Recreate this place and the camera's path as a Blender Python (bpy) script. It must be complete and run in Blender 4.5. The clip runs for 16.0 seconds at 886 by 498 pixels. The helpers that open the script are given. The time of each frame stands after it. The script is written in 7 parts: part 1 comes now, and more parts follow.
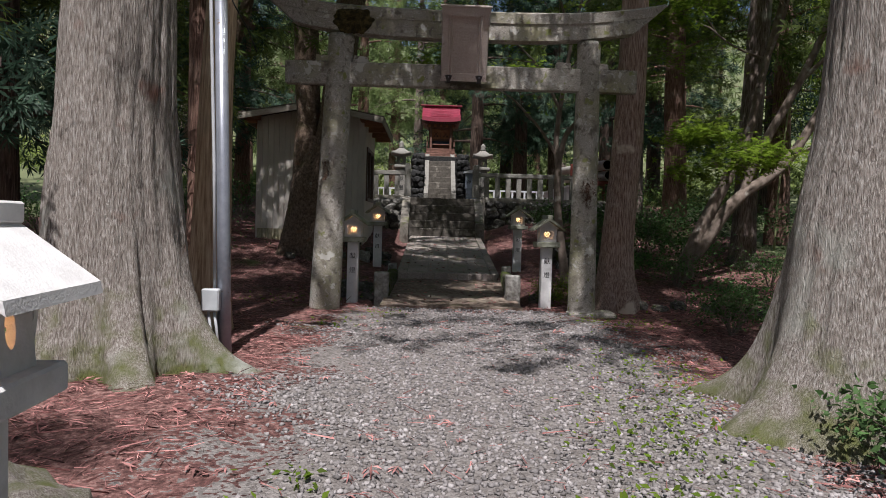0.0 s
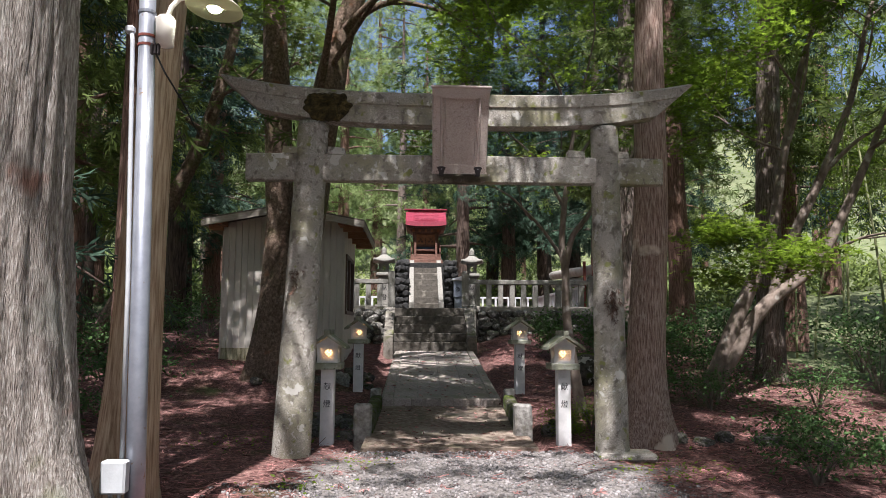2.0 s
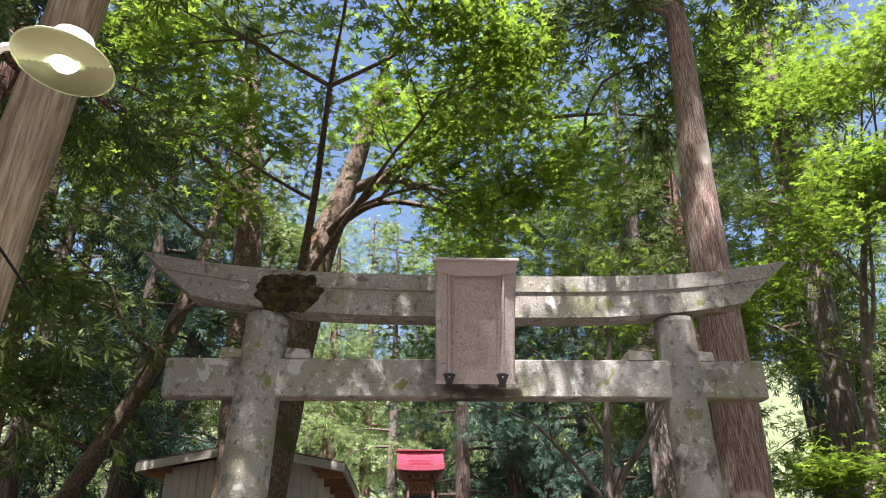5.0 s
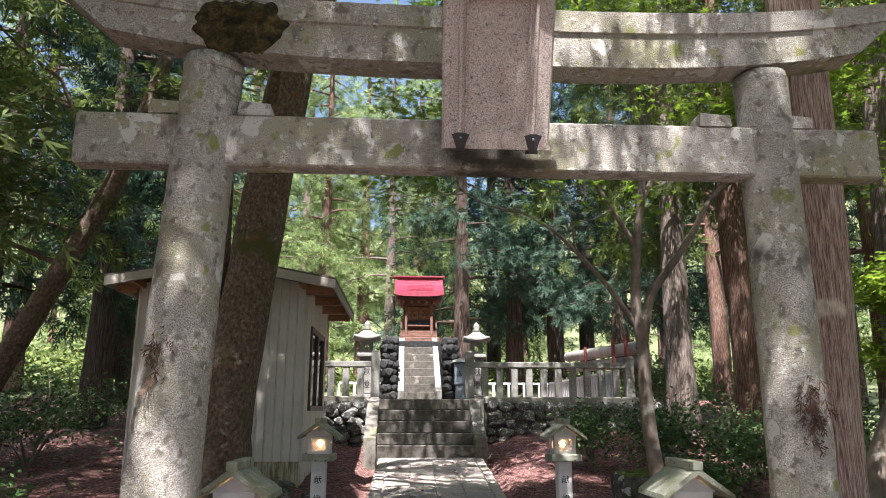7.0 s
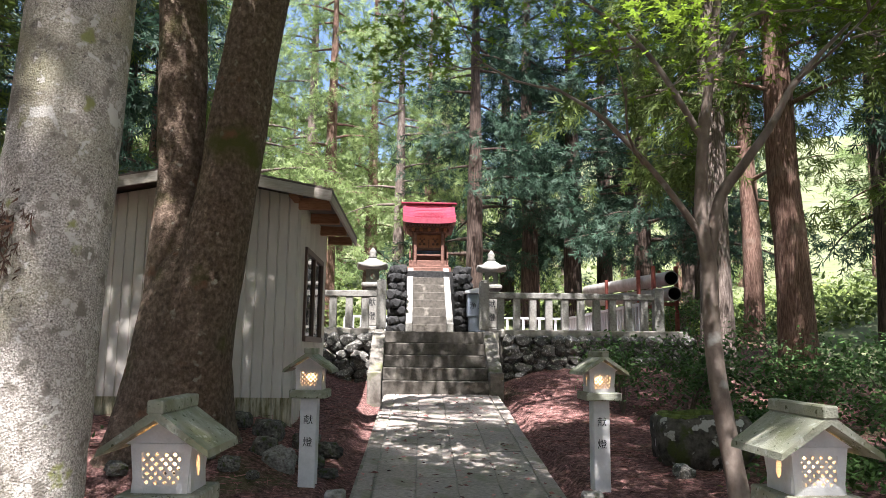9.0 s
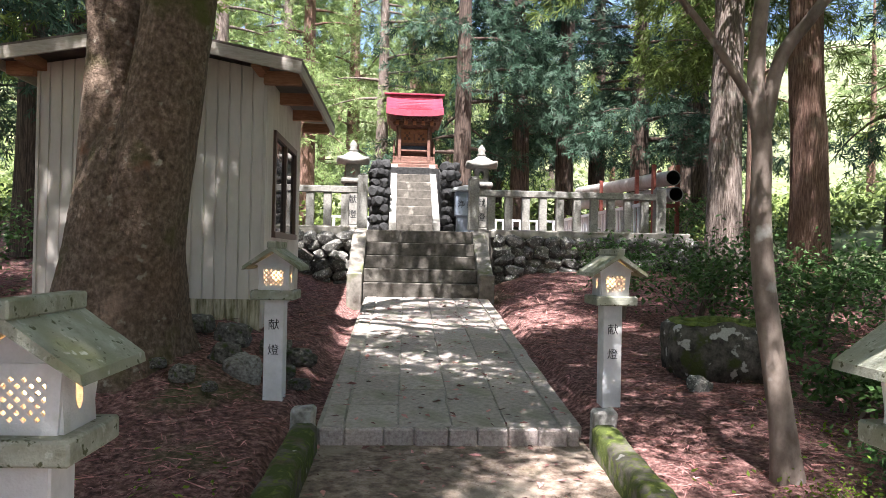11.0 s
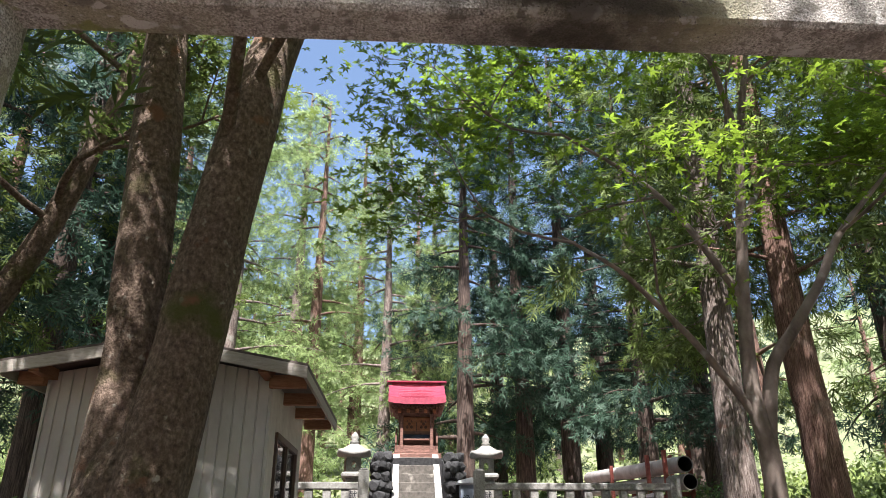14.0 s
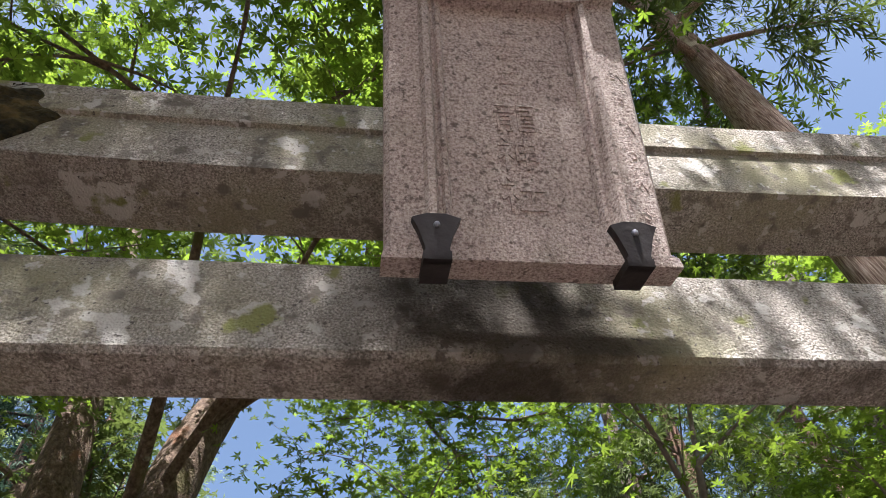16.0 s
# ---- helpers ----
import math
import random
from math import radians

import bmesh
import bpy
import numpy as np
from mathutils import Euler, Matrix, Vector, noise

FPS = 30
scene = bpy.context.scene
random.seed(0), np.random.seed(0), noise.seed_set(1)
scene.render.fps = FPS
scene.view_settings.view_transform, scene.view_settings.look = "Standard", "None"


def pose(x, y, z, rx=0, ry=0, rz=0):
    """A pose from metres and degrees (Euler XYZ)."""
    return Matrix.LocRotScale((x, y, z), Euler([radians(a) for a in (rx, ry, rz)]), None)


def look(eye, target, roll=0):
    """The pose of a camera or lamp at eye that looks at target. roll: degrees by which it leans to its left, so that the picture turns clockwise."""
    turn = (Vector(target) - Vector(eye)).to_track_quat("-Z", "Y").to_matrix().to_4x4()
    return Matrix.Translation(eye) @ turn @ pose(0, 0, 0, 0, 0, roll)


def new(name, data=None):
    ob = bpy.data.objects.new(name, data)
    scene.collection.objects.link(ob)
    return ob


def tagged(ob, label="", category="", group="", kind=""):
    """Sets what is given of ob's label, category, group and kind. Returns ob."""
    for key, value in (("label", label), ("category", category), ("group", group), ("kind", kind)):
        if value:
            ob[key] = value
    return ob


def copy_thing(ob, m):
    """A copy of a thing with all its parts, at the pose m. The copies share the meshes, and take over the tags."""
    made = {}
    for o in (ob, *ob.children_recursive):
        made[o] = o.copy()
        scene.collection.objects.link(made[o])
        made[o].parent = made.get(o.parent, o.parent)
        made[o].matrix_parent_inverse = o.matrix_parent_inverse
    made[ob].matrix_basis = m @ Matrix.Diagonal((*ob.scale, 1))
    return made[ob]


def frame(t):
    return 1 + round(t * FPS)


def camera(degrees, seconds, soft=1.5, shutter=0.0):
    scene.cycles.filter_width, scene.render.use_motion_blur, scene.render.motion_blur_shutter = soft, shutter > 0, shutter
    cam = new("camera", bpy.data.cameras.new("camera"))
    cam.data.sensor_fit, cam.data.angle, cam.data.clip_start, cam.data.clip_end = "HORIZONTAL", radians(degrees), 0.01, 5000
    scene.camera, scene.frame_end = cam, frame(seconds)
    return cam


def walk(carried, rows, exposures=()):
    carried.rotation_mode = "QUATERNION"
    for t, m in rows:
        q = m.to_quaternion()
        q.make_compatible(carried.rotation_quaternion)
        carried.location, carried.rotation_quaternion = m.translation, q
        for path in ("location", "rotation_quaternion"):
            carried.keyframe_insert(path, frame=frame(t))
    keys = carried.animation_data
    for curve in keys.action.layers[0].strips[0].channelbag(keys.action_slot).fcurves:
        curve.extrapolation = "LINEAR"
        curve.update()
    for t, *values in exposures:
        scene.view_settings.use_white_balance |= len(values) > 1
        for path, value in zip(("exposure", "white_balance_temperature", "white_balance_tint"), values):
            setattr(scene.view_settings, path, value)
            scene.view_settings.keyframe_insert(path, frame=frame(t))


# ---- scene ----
cam = camera(64.0, 16.0, soft=0.6)
PATH = [
    (0, (-0.289, 1.495, 1.165), (-0.253, 3.494, 1.088), 1.6),
    (0.5, (-0.317, 1.953, 1.196), (-0.284, 3.952, 1.175), 1.2),
    (1, (-0.328, 2.363, 1.223), (-0.278, 4.362, 1.26), 0.9),
    (1.5, (-0.382, 2.781, 1.275), (-0.311, 4.776, 1.39), 0.7),
    (2, (-0.394, 3.152, 1.326), (-0.313, 5.138, 1.546), 0.3),
    (2.5, (-0.403, 3.516, 1.369), (-0.314, 5.483, 1.72), -0.3),
    (3, (-0.448, 3.916, 1.424), (-0.349, 5.845, 1.943), -0.8),
    (3.5, (-0.417, 4.31, 1.489), (-0.331, 6.173, 2.211), -1.1),
    (5.8, (-0.412, 6.037, 1.622), (-0.312, 7.835, 2.494), -0.3),
    (6, (-0.405, 6.17, 1.615), (-0.298, 8.002, 2.409), -0.8),
    (6.5, (-0.383, 6.541, 1.589), (-0.279, 8.448, 2.185), -0.1),
    (7, (-0.393, 6.938, 1.581), (-0.289, 8.885, 2.027), 0.2),
    (7.5, (-0.339, 7.343, 1.59), (-0.248, 9.307, 1.958), 0.5),
    (8, (-0.365, 7.637, 1.515), (-0.29, 9.61, 1.831), 0.6),
    (10.5, (-0.337, 9.227, 1.506), (-0.23, 11.216, 1.687), 0.9),
    (11, (-0.35, 9.344, 1.436), (-0.223, 11.34, 1.45), 1.2),
    (11.5, (-0.348, 9.421, 1.338), (-0.216, 11.409, 1.165), 1.6),
    (12, (-0.348, 9.417, 1.368), (-0.22, 11.406, 1.198), 1.4),
    (12.5, (-0.351, 9.356, 1.508), (-0.232, 11.348, 1.644), 0.8),
    (13, (-0.367, 9.294, 1.577), (-0.252, 11.26, 1.923), 0.5),
    (13.5, (-0.376, 9.267, 1.6), (-0.264, 11.187, 2.148), 0.2),
    (14, (-0.371, 9.235, 1.659), (-0.265, 11.08, 2.422), 0.0),
    (14.5, (-0.355, 9.22, 1.733), (-0.254, 10.962, 2.712), 0.0),
    (15, (-0.34, 9.302, 1.788), (-0.208, 10.878, 3.012), -1.1),
    (15.5, (-0.323, 9.461, 1.855), (-0.129, 10.84, 3.291), -3.8),
    (16, (-0.263, 9.667, 1.882), (-0.024, 10.82, 3.498), -7.3),
]
EXPOSURES = [(0, 0.42), (1, 0.78), (2, 1.3), (3.5, 1.85), (6.5, 2.1), (8, 2.2), (10.5, 2.4), (11.5, 2.6), (12.5, 2.5), (14, 2.15), (16, 2.0)]
walk(cam, [(t, look(eye, target, roll)) for t, eye, target, roll in PATH], EXPOSURES)

# ---- light ----
SUN_EL, SUN_AZ = radians(63), radians(187)      # azimuth clockwise from +y
world = bpy.data.worlds.new("world")
scene.world = world
world.use_nodes = True
wn = world.node_tree
sky = wn.nodes.new("ShaderNodeTexSky")
sky.sky_type, sky.sun_disc = "NISHITA", False
sky.sun_elevation, sky.sun_rotation = SUN_EL, SUN_AZ
sky.dust_density, sky.ozone_density = 2.8, 0.9
wn.links.new(sky.outputs[0], wn.nodes["Background"].inputs[0])
wn.nodes["Background"].inputs[1].default_value = 0.066
scene.view_settings.use_white_balance = True
scene.view_settings.white_balance_temperature = 6250
sun = new("sun", bpy.data.lights.new("sun", "SUN"))
sun.data.energy, sun.data.angle, sun.data.color = 5.0, radians(0.55), (1.0, 0.935, 0.90)
sun.matrix_world = look((math.sin(SUN_AZ) * math.cos(SUN_EL) * 50, math.cos(SUN_AZ) * math.cos(SUN_EL) * 50, math.sin(SUN_EL) * 50), (0, 0, 0))

# ---- materials ----
def mat(name, stops, scale=6.0, rough=0.85, bump=0.3, bump_scale=40.0, stretch=(1, 1, 1), spots=None, metal=0.0,
        island=0.0, per_object=0.0, coords="Object", translucent=0.0, dist=0.01, spec=0.3):
    """A procedural material: a noise ramp at two scales, optional spots (colour, scale, threshold), relief, random tint."""
    m = bpy.data.materials.new(name)
    m.use_nodes = True
    t = m.node_tree
    N, lk = t.nodes.new, t.links.new
    bsdf = t.nodes["Principled BSDF"]
    out = t.nodes["Material Output"]
    co = N("ShaderNodeTexCoord")
    mp = N("ShaderNodeMapping")
    mp.inputs["Scale"].default_value = stretch
    lk(co.outputs[coords], mp.inputs[0])
    n1 = N("ShaderNodeTexNoise")
    n1.inputs["Scale"].default_value, n1.inputs["Detail"].default_value = scale, 9
    n1.inputs["Roughness"].default_value = 0.65
    lk(mp.outputs[0], n1.inputs["Vector"])
    ramp = N("ShaderNodeValToRGB")
    el = ramp.color_ramp.elements
    while len(el) < len(stops):
        el.new(0.5)
    for e, (p, c) in zip(el, stops):
        e.position, e.color = p, (*c, 1)
    lk(n1.outputs["Fac"], ramp.inputs[0])
    colour = ramp.outputs[0]
    for sc, th, c, soft in spots or ():
        n2 = N("ShaderNodeTexNoise")
        n2.inputs["Scale"].default_value, n2.inputs["Detail"].default_value = sc, 6
        lk(co.outputs[coords], n2.inputs["Vector"])
        mr = N("ShaderNodeMapRange")
        mr.inputs[1].default_value, mr.inputs[2].default_value = th, th + soft
        lk(n2.outputs["Fac"], mr.inputs[0])
        mx = N("ShaderNodeMixRGB")
        lk(mr.outputs[0], mx.inputs[0])
        lk(colour, mx.inputs[1])
        mx.inputs[2].default_value = (*c, 1)
        colour = mx.outputs[0]
    if island or per_object:
        if island:
            src = N("ShaderNodeNewGeometry").outputs["Random Per Island"]
        else:
            src = N("ShaderNodeObjectInfo").outputs["Random"]
        amount = island or per_object
        mr = N("ShaderNodeMapRange")
        mr.inputs[3].default_value, mr.inputs[4].default_value = 1 - amount, 1 + amount
        lk(src, mr.inputs[0])
        hs = N("ShaderNodeHueSaturation")
        lk(mr.outputs[0], hs.inputs["Value"])
        lk(colour, hs.inputs["Color"])
        colour = hs.outputs[0]
    lk(colour, bsdf.inputs["Base Color"])
    bsdf.inputs["Roughness"].default_value, bsdf.inputs["Metallic"].default_value = rough, metal
    bsdf.inputs["Specular IOR Level"].default_value = spec
    if bump:
        n3 = N("ShaderNodeTexNoise")
        n3.inputs["Scale"].default_value, n3.inputs["Detail"].default_value = bump_scale, 8
        lk(mp.outputs[0], n3.inputs["Vector"])
        b = N("ShaderNodeBump")
        b.inputs["Strength"].default_value, b.inputs["Distance"].default_value = bump, dist
        lk(n3.outputs["Fac"], b.inputs["Height"])
        lk(b.outputs[0], bsdf.inputs["Normal"])
    if translucent:
        tr = N("ShaderNodeBsdfTranslucent")
        lk(colour, tr.inputs[0])
        ms = N("ShaderNodeMixShader")
        ms.inputs[0].default_value = translucent
        lk(bsdf.outputs[0], ms.inputs[1])
        lk(tr.outputs[0], ms.inputs[2])
        lk(ms.outputs[0], out.inputs[0])
    return m


def glow(name, colour, strength):
    m = mat(name, [(0, colour), (1, colour)], bump=0)
    b = m.node_tree.nodes["Principled BSDF"]
    b.inputs["Emission Color"].default_value = (*colour, 1)
    b.inputs["Emission Strength"].default_value = strength
    return m


GRANITE = mat("granite", [(0.35, (0.11, 0.098, 0.088)), (0.46, (0.26, 0.238, 0.208)), (0.55, (0.40, 0.372, 0.335)), (0.65, (0.58, 0.548, 0.505))], 170, 0.92, 1.0, 150, dist=0.008,
              spots=[(1.7, 0.48, (0.27, 0.255, 0.155), 0.22), (16, 0.56, (0.17, 0.152, 0.13), 0.10), (26, 0.60, (0.46, 0.44, 0.405), 0.05), (5.2, 0.625, (0.50, 0.485, 0.45), 0.018), (3.1, 0.61, (0.11, 0.092, 0.08), 0.12), (7.5, 0.64, (0.21, 0.22, 0.085), 0.05), (75, 0.645, (0.10, 0.088, 0.08), 0.06)])
# dark stain on the tie beam under the plaque, plaque's shadow painted in too
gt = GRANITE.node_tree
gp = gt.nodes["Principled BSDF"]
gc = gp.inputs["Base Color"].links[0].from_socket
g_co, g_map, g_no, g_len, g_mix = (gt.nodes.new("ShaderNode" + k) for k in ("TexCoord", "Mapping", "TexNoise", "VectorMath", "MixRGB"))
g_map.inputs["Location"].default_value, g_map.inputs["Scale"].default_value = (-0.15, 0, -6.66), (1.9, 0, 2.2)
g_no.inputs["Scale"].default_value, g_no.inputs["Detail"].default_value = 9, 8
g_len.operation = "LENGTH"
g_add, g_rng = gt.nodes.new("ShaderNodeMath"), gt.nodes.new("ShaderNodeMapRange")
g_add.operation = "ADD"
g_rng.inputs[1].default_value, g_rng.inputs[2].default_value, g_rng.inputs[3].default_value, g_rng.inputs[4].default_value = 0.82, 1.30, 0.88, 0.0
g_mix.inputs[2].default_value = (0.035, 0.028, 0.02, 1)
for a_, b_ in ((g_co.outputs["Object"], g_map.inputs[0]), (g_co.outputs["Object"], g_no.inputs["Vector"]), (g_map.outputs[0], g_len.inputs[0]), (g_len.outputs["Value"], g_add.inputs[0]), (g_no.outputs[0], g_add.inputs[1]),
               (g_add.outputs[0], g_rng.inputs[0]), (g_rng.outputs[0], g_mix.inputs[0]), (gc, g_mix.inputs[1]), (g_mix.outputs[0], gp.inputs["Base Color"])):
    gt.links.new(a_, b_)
PLAQUE = mat("plaque_granite", [(0.36, (0.22, 0.165, 0.15)), (0.5, (0.46, 0.38, 0.345)), (0.64, (0.63, 0.56, 0.515))], 160, 0.9, 0.6, 200,
             spots=[(4, 0.60, (0.30, 0.26, 0.20), 0.2), (70, 0.60, (0.17, 0.135, 0.12), 0.08)])
DARK_STONE = mat("dark_stone", [(0.3, (0.05, 0.05, 0.05)), (0.7, (0.20, 0.19, 0.17))], 12, 0.95, 0.8, 30, per_object=0.45,
                 spots=[(9, 0.58, (0.36, 0.35, 0.32), 0.05)])
LAVA = mat("lava_rock", [(0.3, (0.008, 0.008, 0.009)), (0.7, (0.04, 0.04, 0.04))], 14, 0.95, 0.9, 40, per_object=0.4)
BOULDER = mat("boulder", [(0.36, (0.035, 0.032, 0.028)), (0.64, (0.16, 0.15, 0.135))], 9, 0.95, 0.8, 30, per_object=0.35,
              spots=[(3.5, 0.52, (0.045, 0.060, 0.016), 0.12), (9, 0.66, (0.30, 0.30, 0.27), 0.04)])
CONCRETE = mat("weathered_concrete", [(0.3, (0.16, 0.145, 0.125)), (0.7, (0.36, 0.34, 0.30))], 9, 0.9, 0.4, 70,
               spots=[(1.4, 0.52, (0.11, 0.10, 0.07), 0.2), (3, 0.62, (0.10, 0.12, 0.05), 0.15)])
PALE_ROCK = mat("pale_rock", [(0.36, (0.13, 0.12, 0.11)), (0.64, (0.34, 0.33, 0.31))], 14, 0.95, 0.8, 40, spots=[(5, 0.60, (0.10, 0.09, 0.06), 0.1)])
STEP = mat("stair_concrete", [(0.3, (0.045, 0.04, 0.035)), (0.7, (0.13, 0.117, 0.10))], 11, 0.92, 0.5, 60, spots=[(4, 0.63, (0.24, 0.22, 0.19), 0.1)])
LANDING = mat("worn_brown_concrete", [(0.34, (0.075, 0.052, 0.040)), (0.5, (0.175, 0.132, 0.104)), (0.66, (0.30, 0.245, 0.205))], 13, 0.92, 0.6, 80,
              spots=[(1.3, 0.52, (0.24, 0.205, 0.165), 0.15), (2.2, 0.58, (0.09, 0.085, 0.045), 0.15), (30, 0.64, (0.10, 0.055, 0.04), 0.04)])
SIDE_STONE = mat("mossy_side_stone", [(0.3, (0.09, 0.08, 0.068)), (0.7, (0.25, 0.23, 0.20))], 9, 0.92, 0.5, 60, spots=[(3, 0.52, (0.09, 0.095, 0.035), 0.15), (6, 0.64, (0.34, 0.32, 0.29), 0.06)])
SLAB = mat("paving_slab", [(0.3, (0.205, 0.176, 0.158)), (0.7, (0.41, 0.360, 0.325))], 22, 0.9, 0.5, 110, per_object=0.14,
           spots=[(2.0, 0.56, (0.20, 0.20, 0.14), 0.15)])
PINK = mat("pink_granite", [(0.3, (0.20, 0.16, 0.15)), (0.7, (0.42, 0.37, 0.34))], 40, 0.9, 0.6, 60, per_object=0.2)
MOSS = mat("mossy_kerb", [(0.3, (0.045, 0.042, 0.03)), (0.7, (0.12, 0.11, 0.085))], 18, 0.98, 1.0, 110,
           spots=[(5, 0.47, (0.045, 0.06, 0.010), 0.08), (22, 0.54, (0.095, 0.115, 0.022), 0.10), (2.6, 0.60, (0.085, 0.06, 0.042), 0.06), (9, 0.68, (0.30, 0.29, 0.26), 0.02)])
PALE = mat("lantern_stone", [(0.3, (0.55, 0.54, 0.54)), (0.7, (0.74, 0.73, 0.73))], 10, 0.85, 0.25, 120, spots=[(6, 0.66, (0.38, 0.40, 0.30), 0.2)])
PALE_ROOF = mat("lantern_roof_stone", [(0.3, (0.20, 0.205, 0.15)), (0.7, (0.40, 0.405, 0.345))], 20, 0.9, 0.5, 110, spots=[(5, 0.47, (0.165, 0.172, 0.095), 0.22), (26, 0.60, (0.38, 0.385, 0.33), 0.06), (40, 0.62, (0.08, 0.085, 0.045), 0.06)])
INK = mat("black_ink", [(0, (0.01, 0.01, 0.012)), (1, (0.025, 0.025, 0.03))], 20, 0.6, 0)
SIDING = mat("painted_siding", [(0.3, (0.47, 0.43, 0.39)), (0.7, (0.60, 0.56, 0.51))], 5, 0.6, 0.1, 40, stretch=(1, 1, 0.35))
MOSSY_SIDING = mat("stained_siding", [(0.36, (0.11, 0.10, 0.04)), (0.62, (0.46, 0.42, 0.31))], 7, 0.8, 0.2, 40, stretch=(3, 3, 0.5))
ROOF_TIN = mat("brown_roof_tin", [(0.3, (0.06, 0.045, 0.04)), (0.7, (0.13, 0.10, 0.09))], 9, 0.6, 0.2, 40)
TIMBER = mat("orange_timber", [(0.3, (0.22, 0.10, 0.055)), (0.7, (0.38, 0.20, 0.12))], 10, 0.8, 0.3, 50, stretch=(1, 6, 6))
FASCIA = mat("grey_fascia_wood", [(0.3, (0.30, 0.27, 0.23)), (0.7, (0.45, 0.41, 0.36))], 12, 0.85, 0.3, 60, stretch=(1, 5, 5))
BROWN_FRAME = mat("brown_aluminium", [(0, (0.07, 0.04, 0.03)), (1, (0.11, 0.065, 0.05))], 30, 0.45, 0)
GLASS = mat("window_glass", [(0, (0.02, 0.022, 0.025)), (1, (0.035, 0.04, 0.04))], 3, 0.06, 0, spec=0.8)
RED_ROOF = mat("red_tin_roof", [(0.3, (0.13, 0.014, 0.030)), (0.7, (0.25, 0.036, 0.062))], 12, 0.42, 0.15, 30)
SHRINE_WOOD = mat("aged_red_wood", [(0.3, (0.075, 0.038, 0.030)), (0.7, (0.22, 0.115, 0.088))], 9, 0.8, 0.3, 60, stretch=(1, 1, 4))
INDIGO = mat("indigo_board", [(0.3, (0.03, 0.04, 0.07)), (0.7, (0.07, 0.08, 0.12))], 12, 0.8, 0.3, 50)
CARVED = mat("carved_panel", [(0.3, (0.24, 0.095, 0.05)), (0.7, (0.38, 0.18, 0.10))], 12, 0.7, 0.4, 50)
STEEL = mat("galvanised_pole", [(0.3, (0.22, 0.235, 0.275)), (0.7, (0.32, 0.335, 0.385))], 8, 0.36, 0.05, 60, metal=0.5, spots=[(14, 0.68, (0.20, 0.13, 0.08), 0.05)])
GREY_PAINT = mat("grey_paint", [(0.3, (0.40, 0.42, 0.44)), (0.7, (0.50, 0.52, 0.54))], 8, 0.5, 0.1, 60)
CREAM = mat("cream_enamel", [(0.3, (0.62, 0.58, 0.52)), (0.7, (0.74, 0.70, 0.64))], 6, 0.4, 0.05, 40)
IRON = mat("dark_iron", [(0, (0.03, 0.028, 0.03)), (1, (0.07, 0.06, 0.06))], 20, 0.6, 0.2, 60, metal=0.5)
RUST = mat("rusty_steel", [(0.3, (0.14, 0.035, 0.03)), (0.7, (0.24, 0.07, 0.05))], 20, 0.75, 0.3, 60)
PIPE = mat("grey_pipe", [(0.3, (0.22, 0.20, 0.19)), (0.7, (0.36, 0.34, 0.32))], 5, 0.5, 0.1, 40, spots=[(3, 0.6, (0.14, 0.12, 0.10), 0.2)])
BLACK = mat("black_inside", [(0, (0.01, 0.01, 0.01)), (1, (0.02, 0.02, 0.02))], 5, 0.9, 0)
BOX_METAL = mat("blue_grey_box_metal", [(0.3, (0.16, 0.19, 0.24)), (0.7, (0.24, 0.27, 0.33))], 9, 0.45, 0.1, 50)
WARM = glow("warm_bulb", (1.0, 0.50, 0.20), 7)
LAMP_GLOW = glow("lamp_bulb", (1.0, 0.97, 0.78), 60)
ENAMEL = mat("lamp_reflector", [(0, (0.70, 0.78, 0.42)), (1, (0.78, 0.85, 0.50))], 5, 0.35, 0)
BARK_CEDAR = mat("cedar_bark", [(0.38, (0.05, 0.036, 0.030)), (0.5, (0.145, 0.112, 0.095)), (0.63, (0.28, 0.235, 0.21))], 8, 0.95, 0.9, 16, stretch=(11, 11, 0.6), dist=0.02,
                 spots=[(1.6, 0.60, (0.30, 0.31, 0.26), 0.15), (2.6, 0.64, (0.17, 0.075, 0.05), 0.1)])
BARK_MOSSY = mat("mossy_cedar_bark", [(0.36, (0.12, 0.098, 0.085)), (0.5, (0.255, 0.225, 0.20)), (0.64, (0.42, 0.395, 0.37))], 13, 0.95, 1.0, 22, stretch=(8, 8, 0.9), dist=0.02,
                 spots=[(1.6, 0.58, (0.36, 0.37, 0.33), 0.15), (2.6, 0.64, (0.20, 0.11, 0.085), 0.1)])
bt = BARK_MOSSY.node_tree
bb = bt.nodes["Principled BSDF"]
bc = bb.inputs["Base Color"].links[0].from_socket
co_, se_, no_ = bt.nodes.new("ShaderNodeTexCoord"), bt.nodes.new("ShaderNodeSeparateXYZ"), bt.nodes.new("ShaderNodeTexNoise")
no_.inputs["Scale"].default_value, no_.inputs["Detail"].default_value = 5.5, 10
bt.links.new(co_.outputs["Object"], se_.inputs[0])
bt.links.new(co_.outputs["Object"], no_.inputs["Vector"])
m1, m2, m3 = (bt.nodes.new("ShaderNodeMath") for _ in range(3))
m1.operation, m2.operation = "MULTIPLY", "SUBTRACT"
m1.inputs[1].default_value = 0.38
bt.links.new(se_.outputs[2], m1.inputs[0])
bt.links.new(no_.outputs[0], m2.inputs[0])
bt.links.new(m1.outputs[0], m2.inputs[1])
r_ = bt.nodes.new("ShaderNodeMapRange")
r_.inputs[1].default_value, r_.inputs[2].default_value = 0.27, 0.55
bt.links.new(m2.outputs[0], r_.inputs[0])
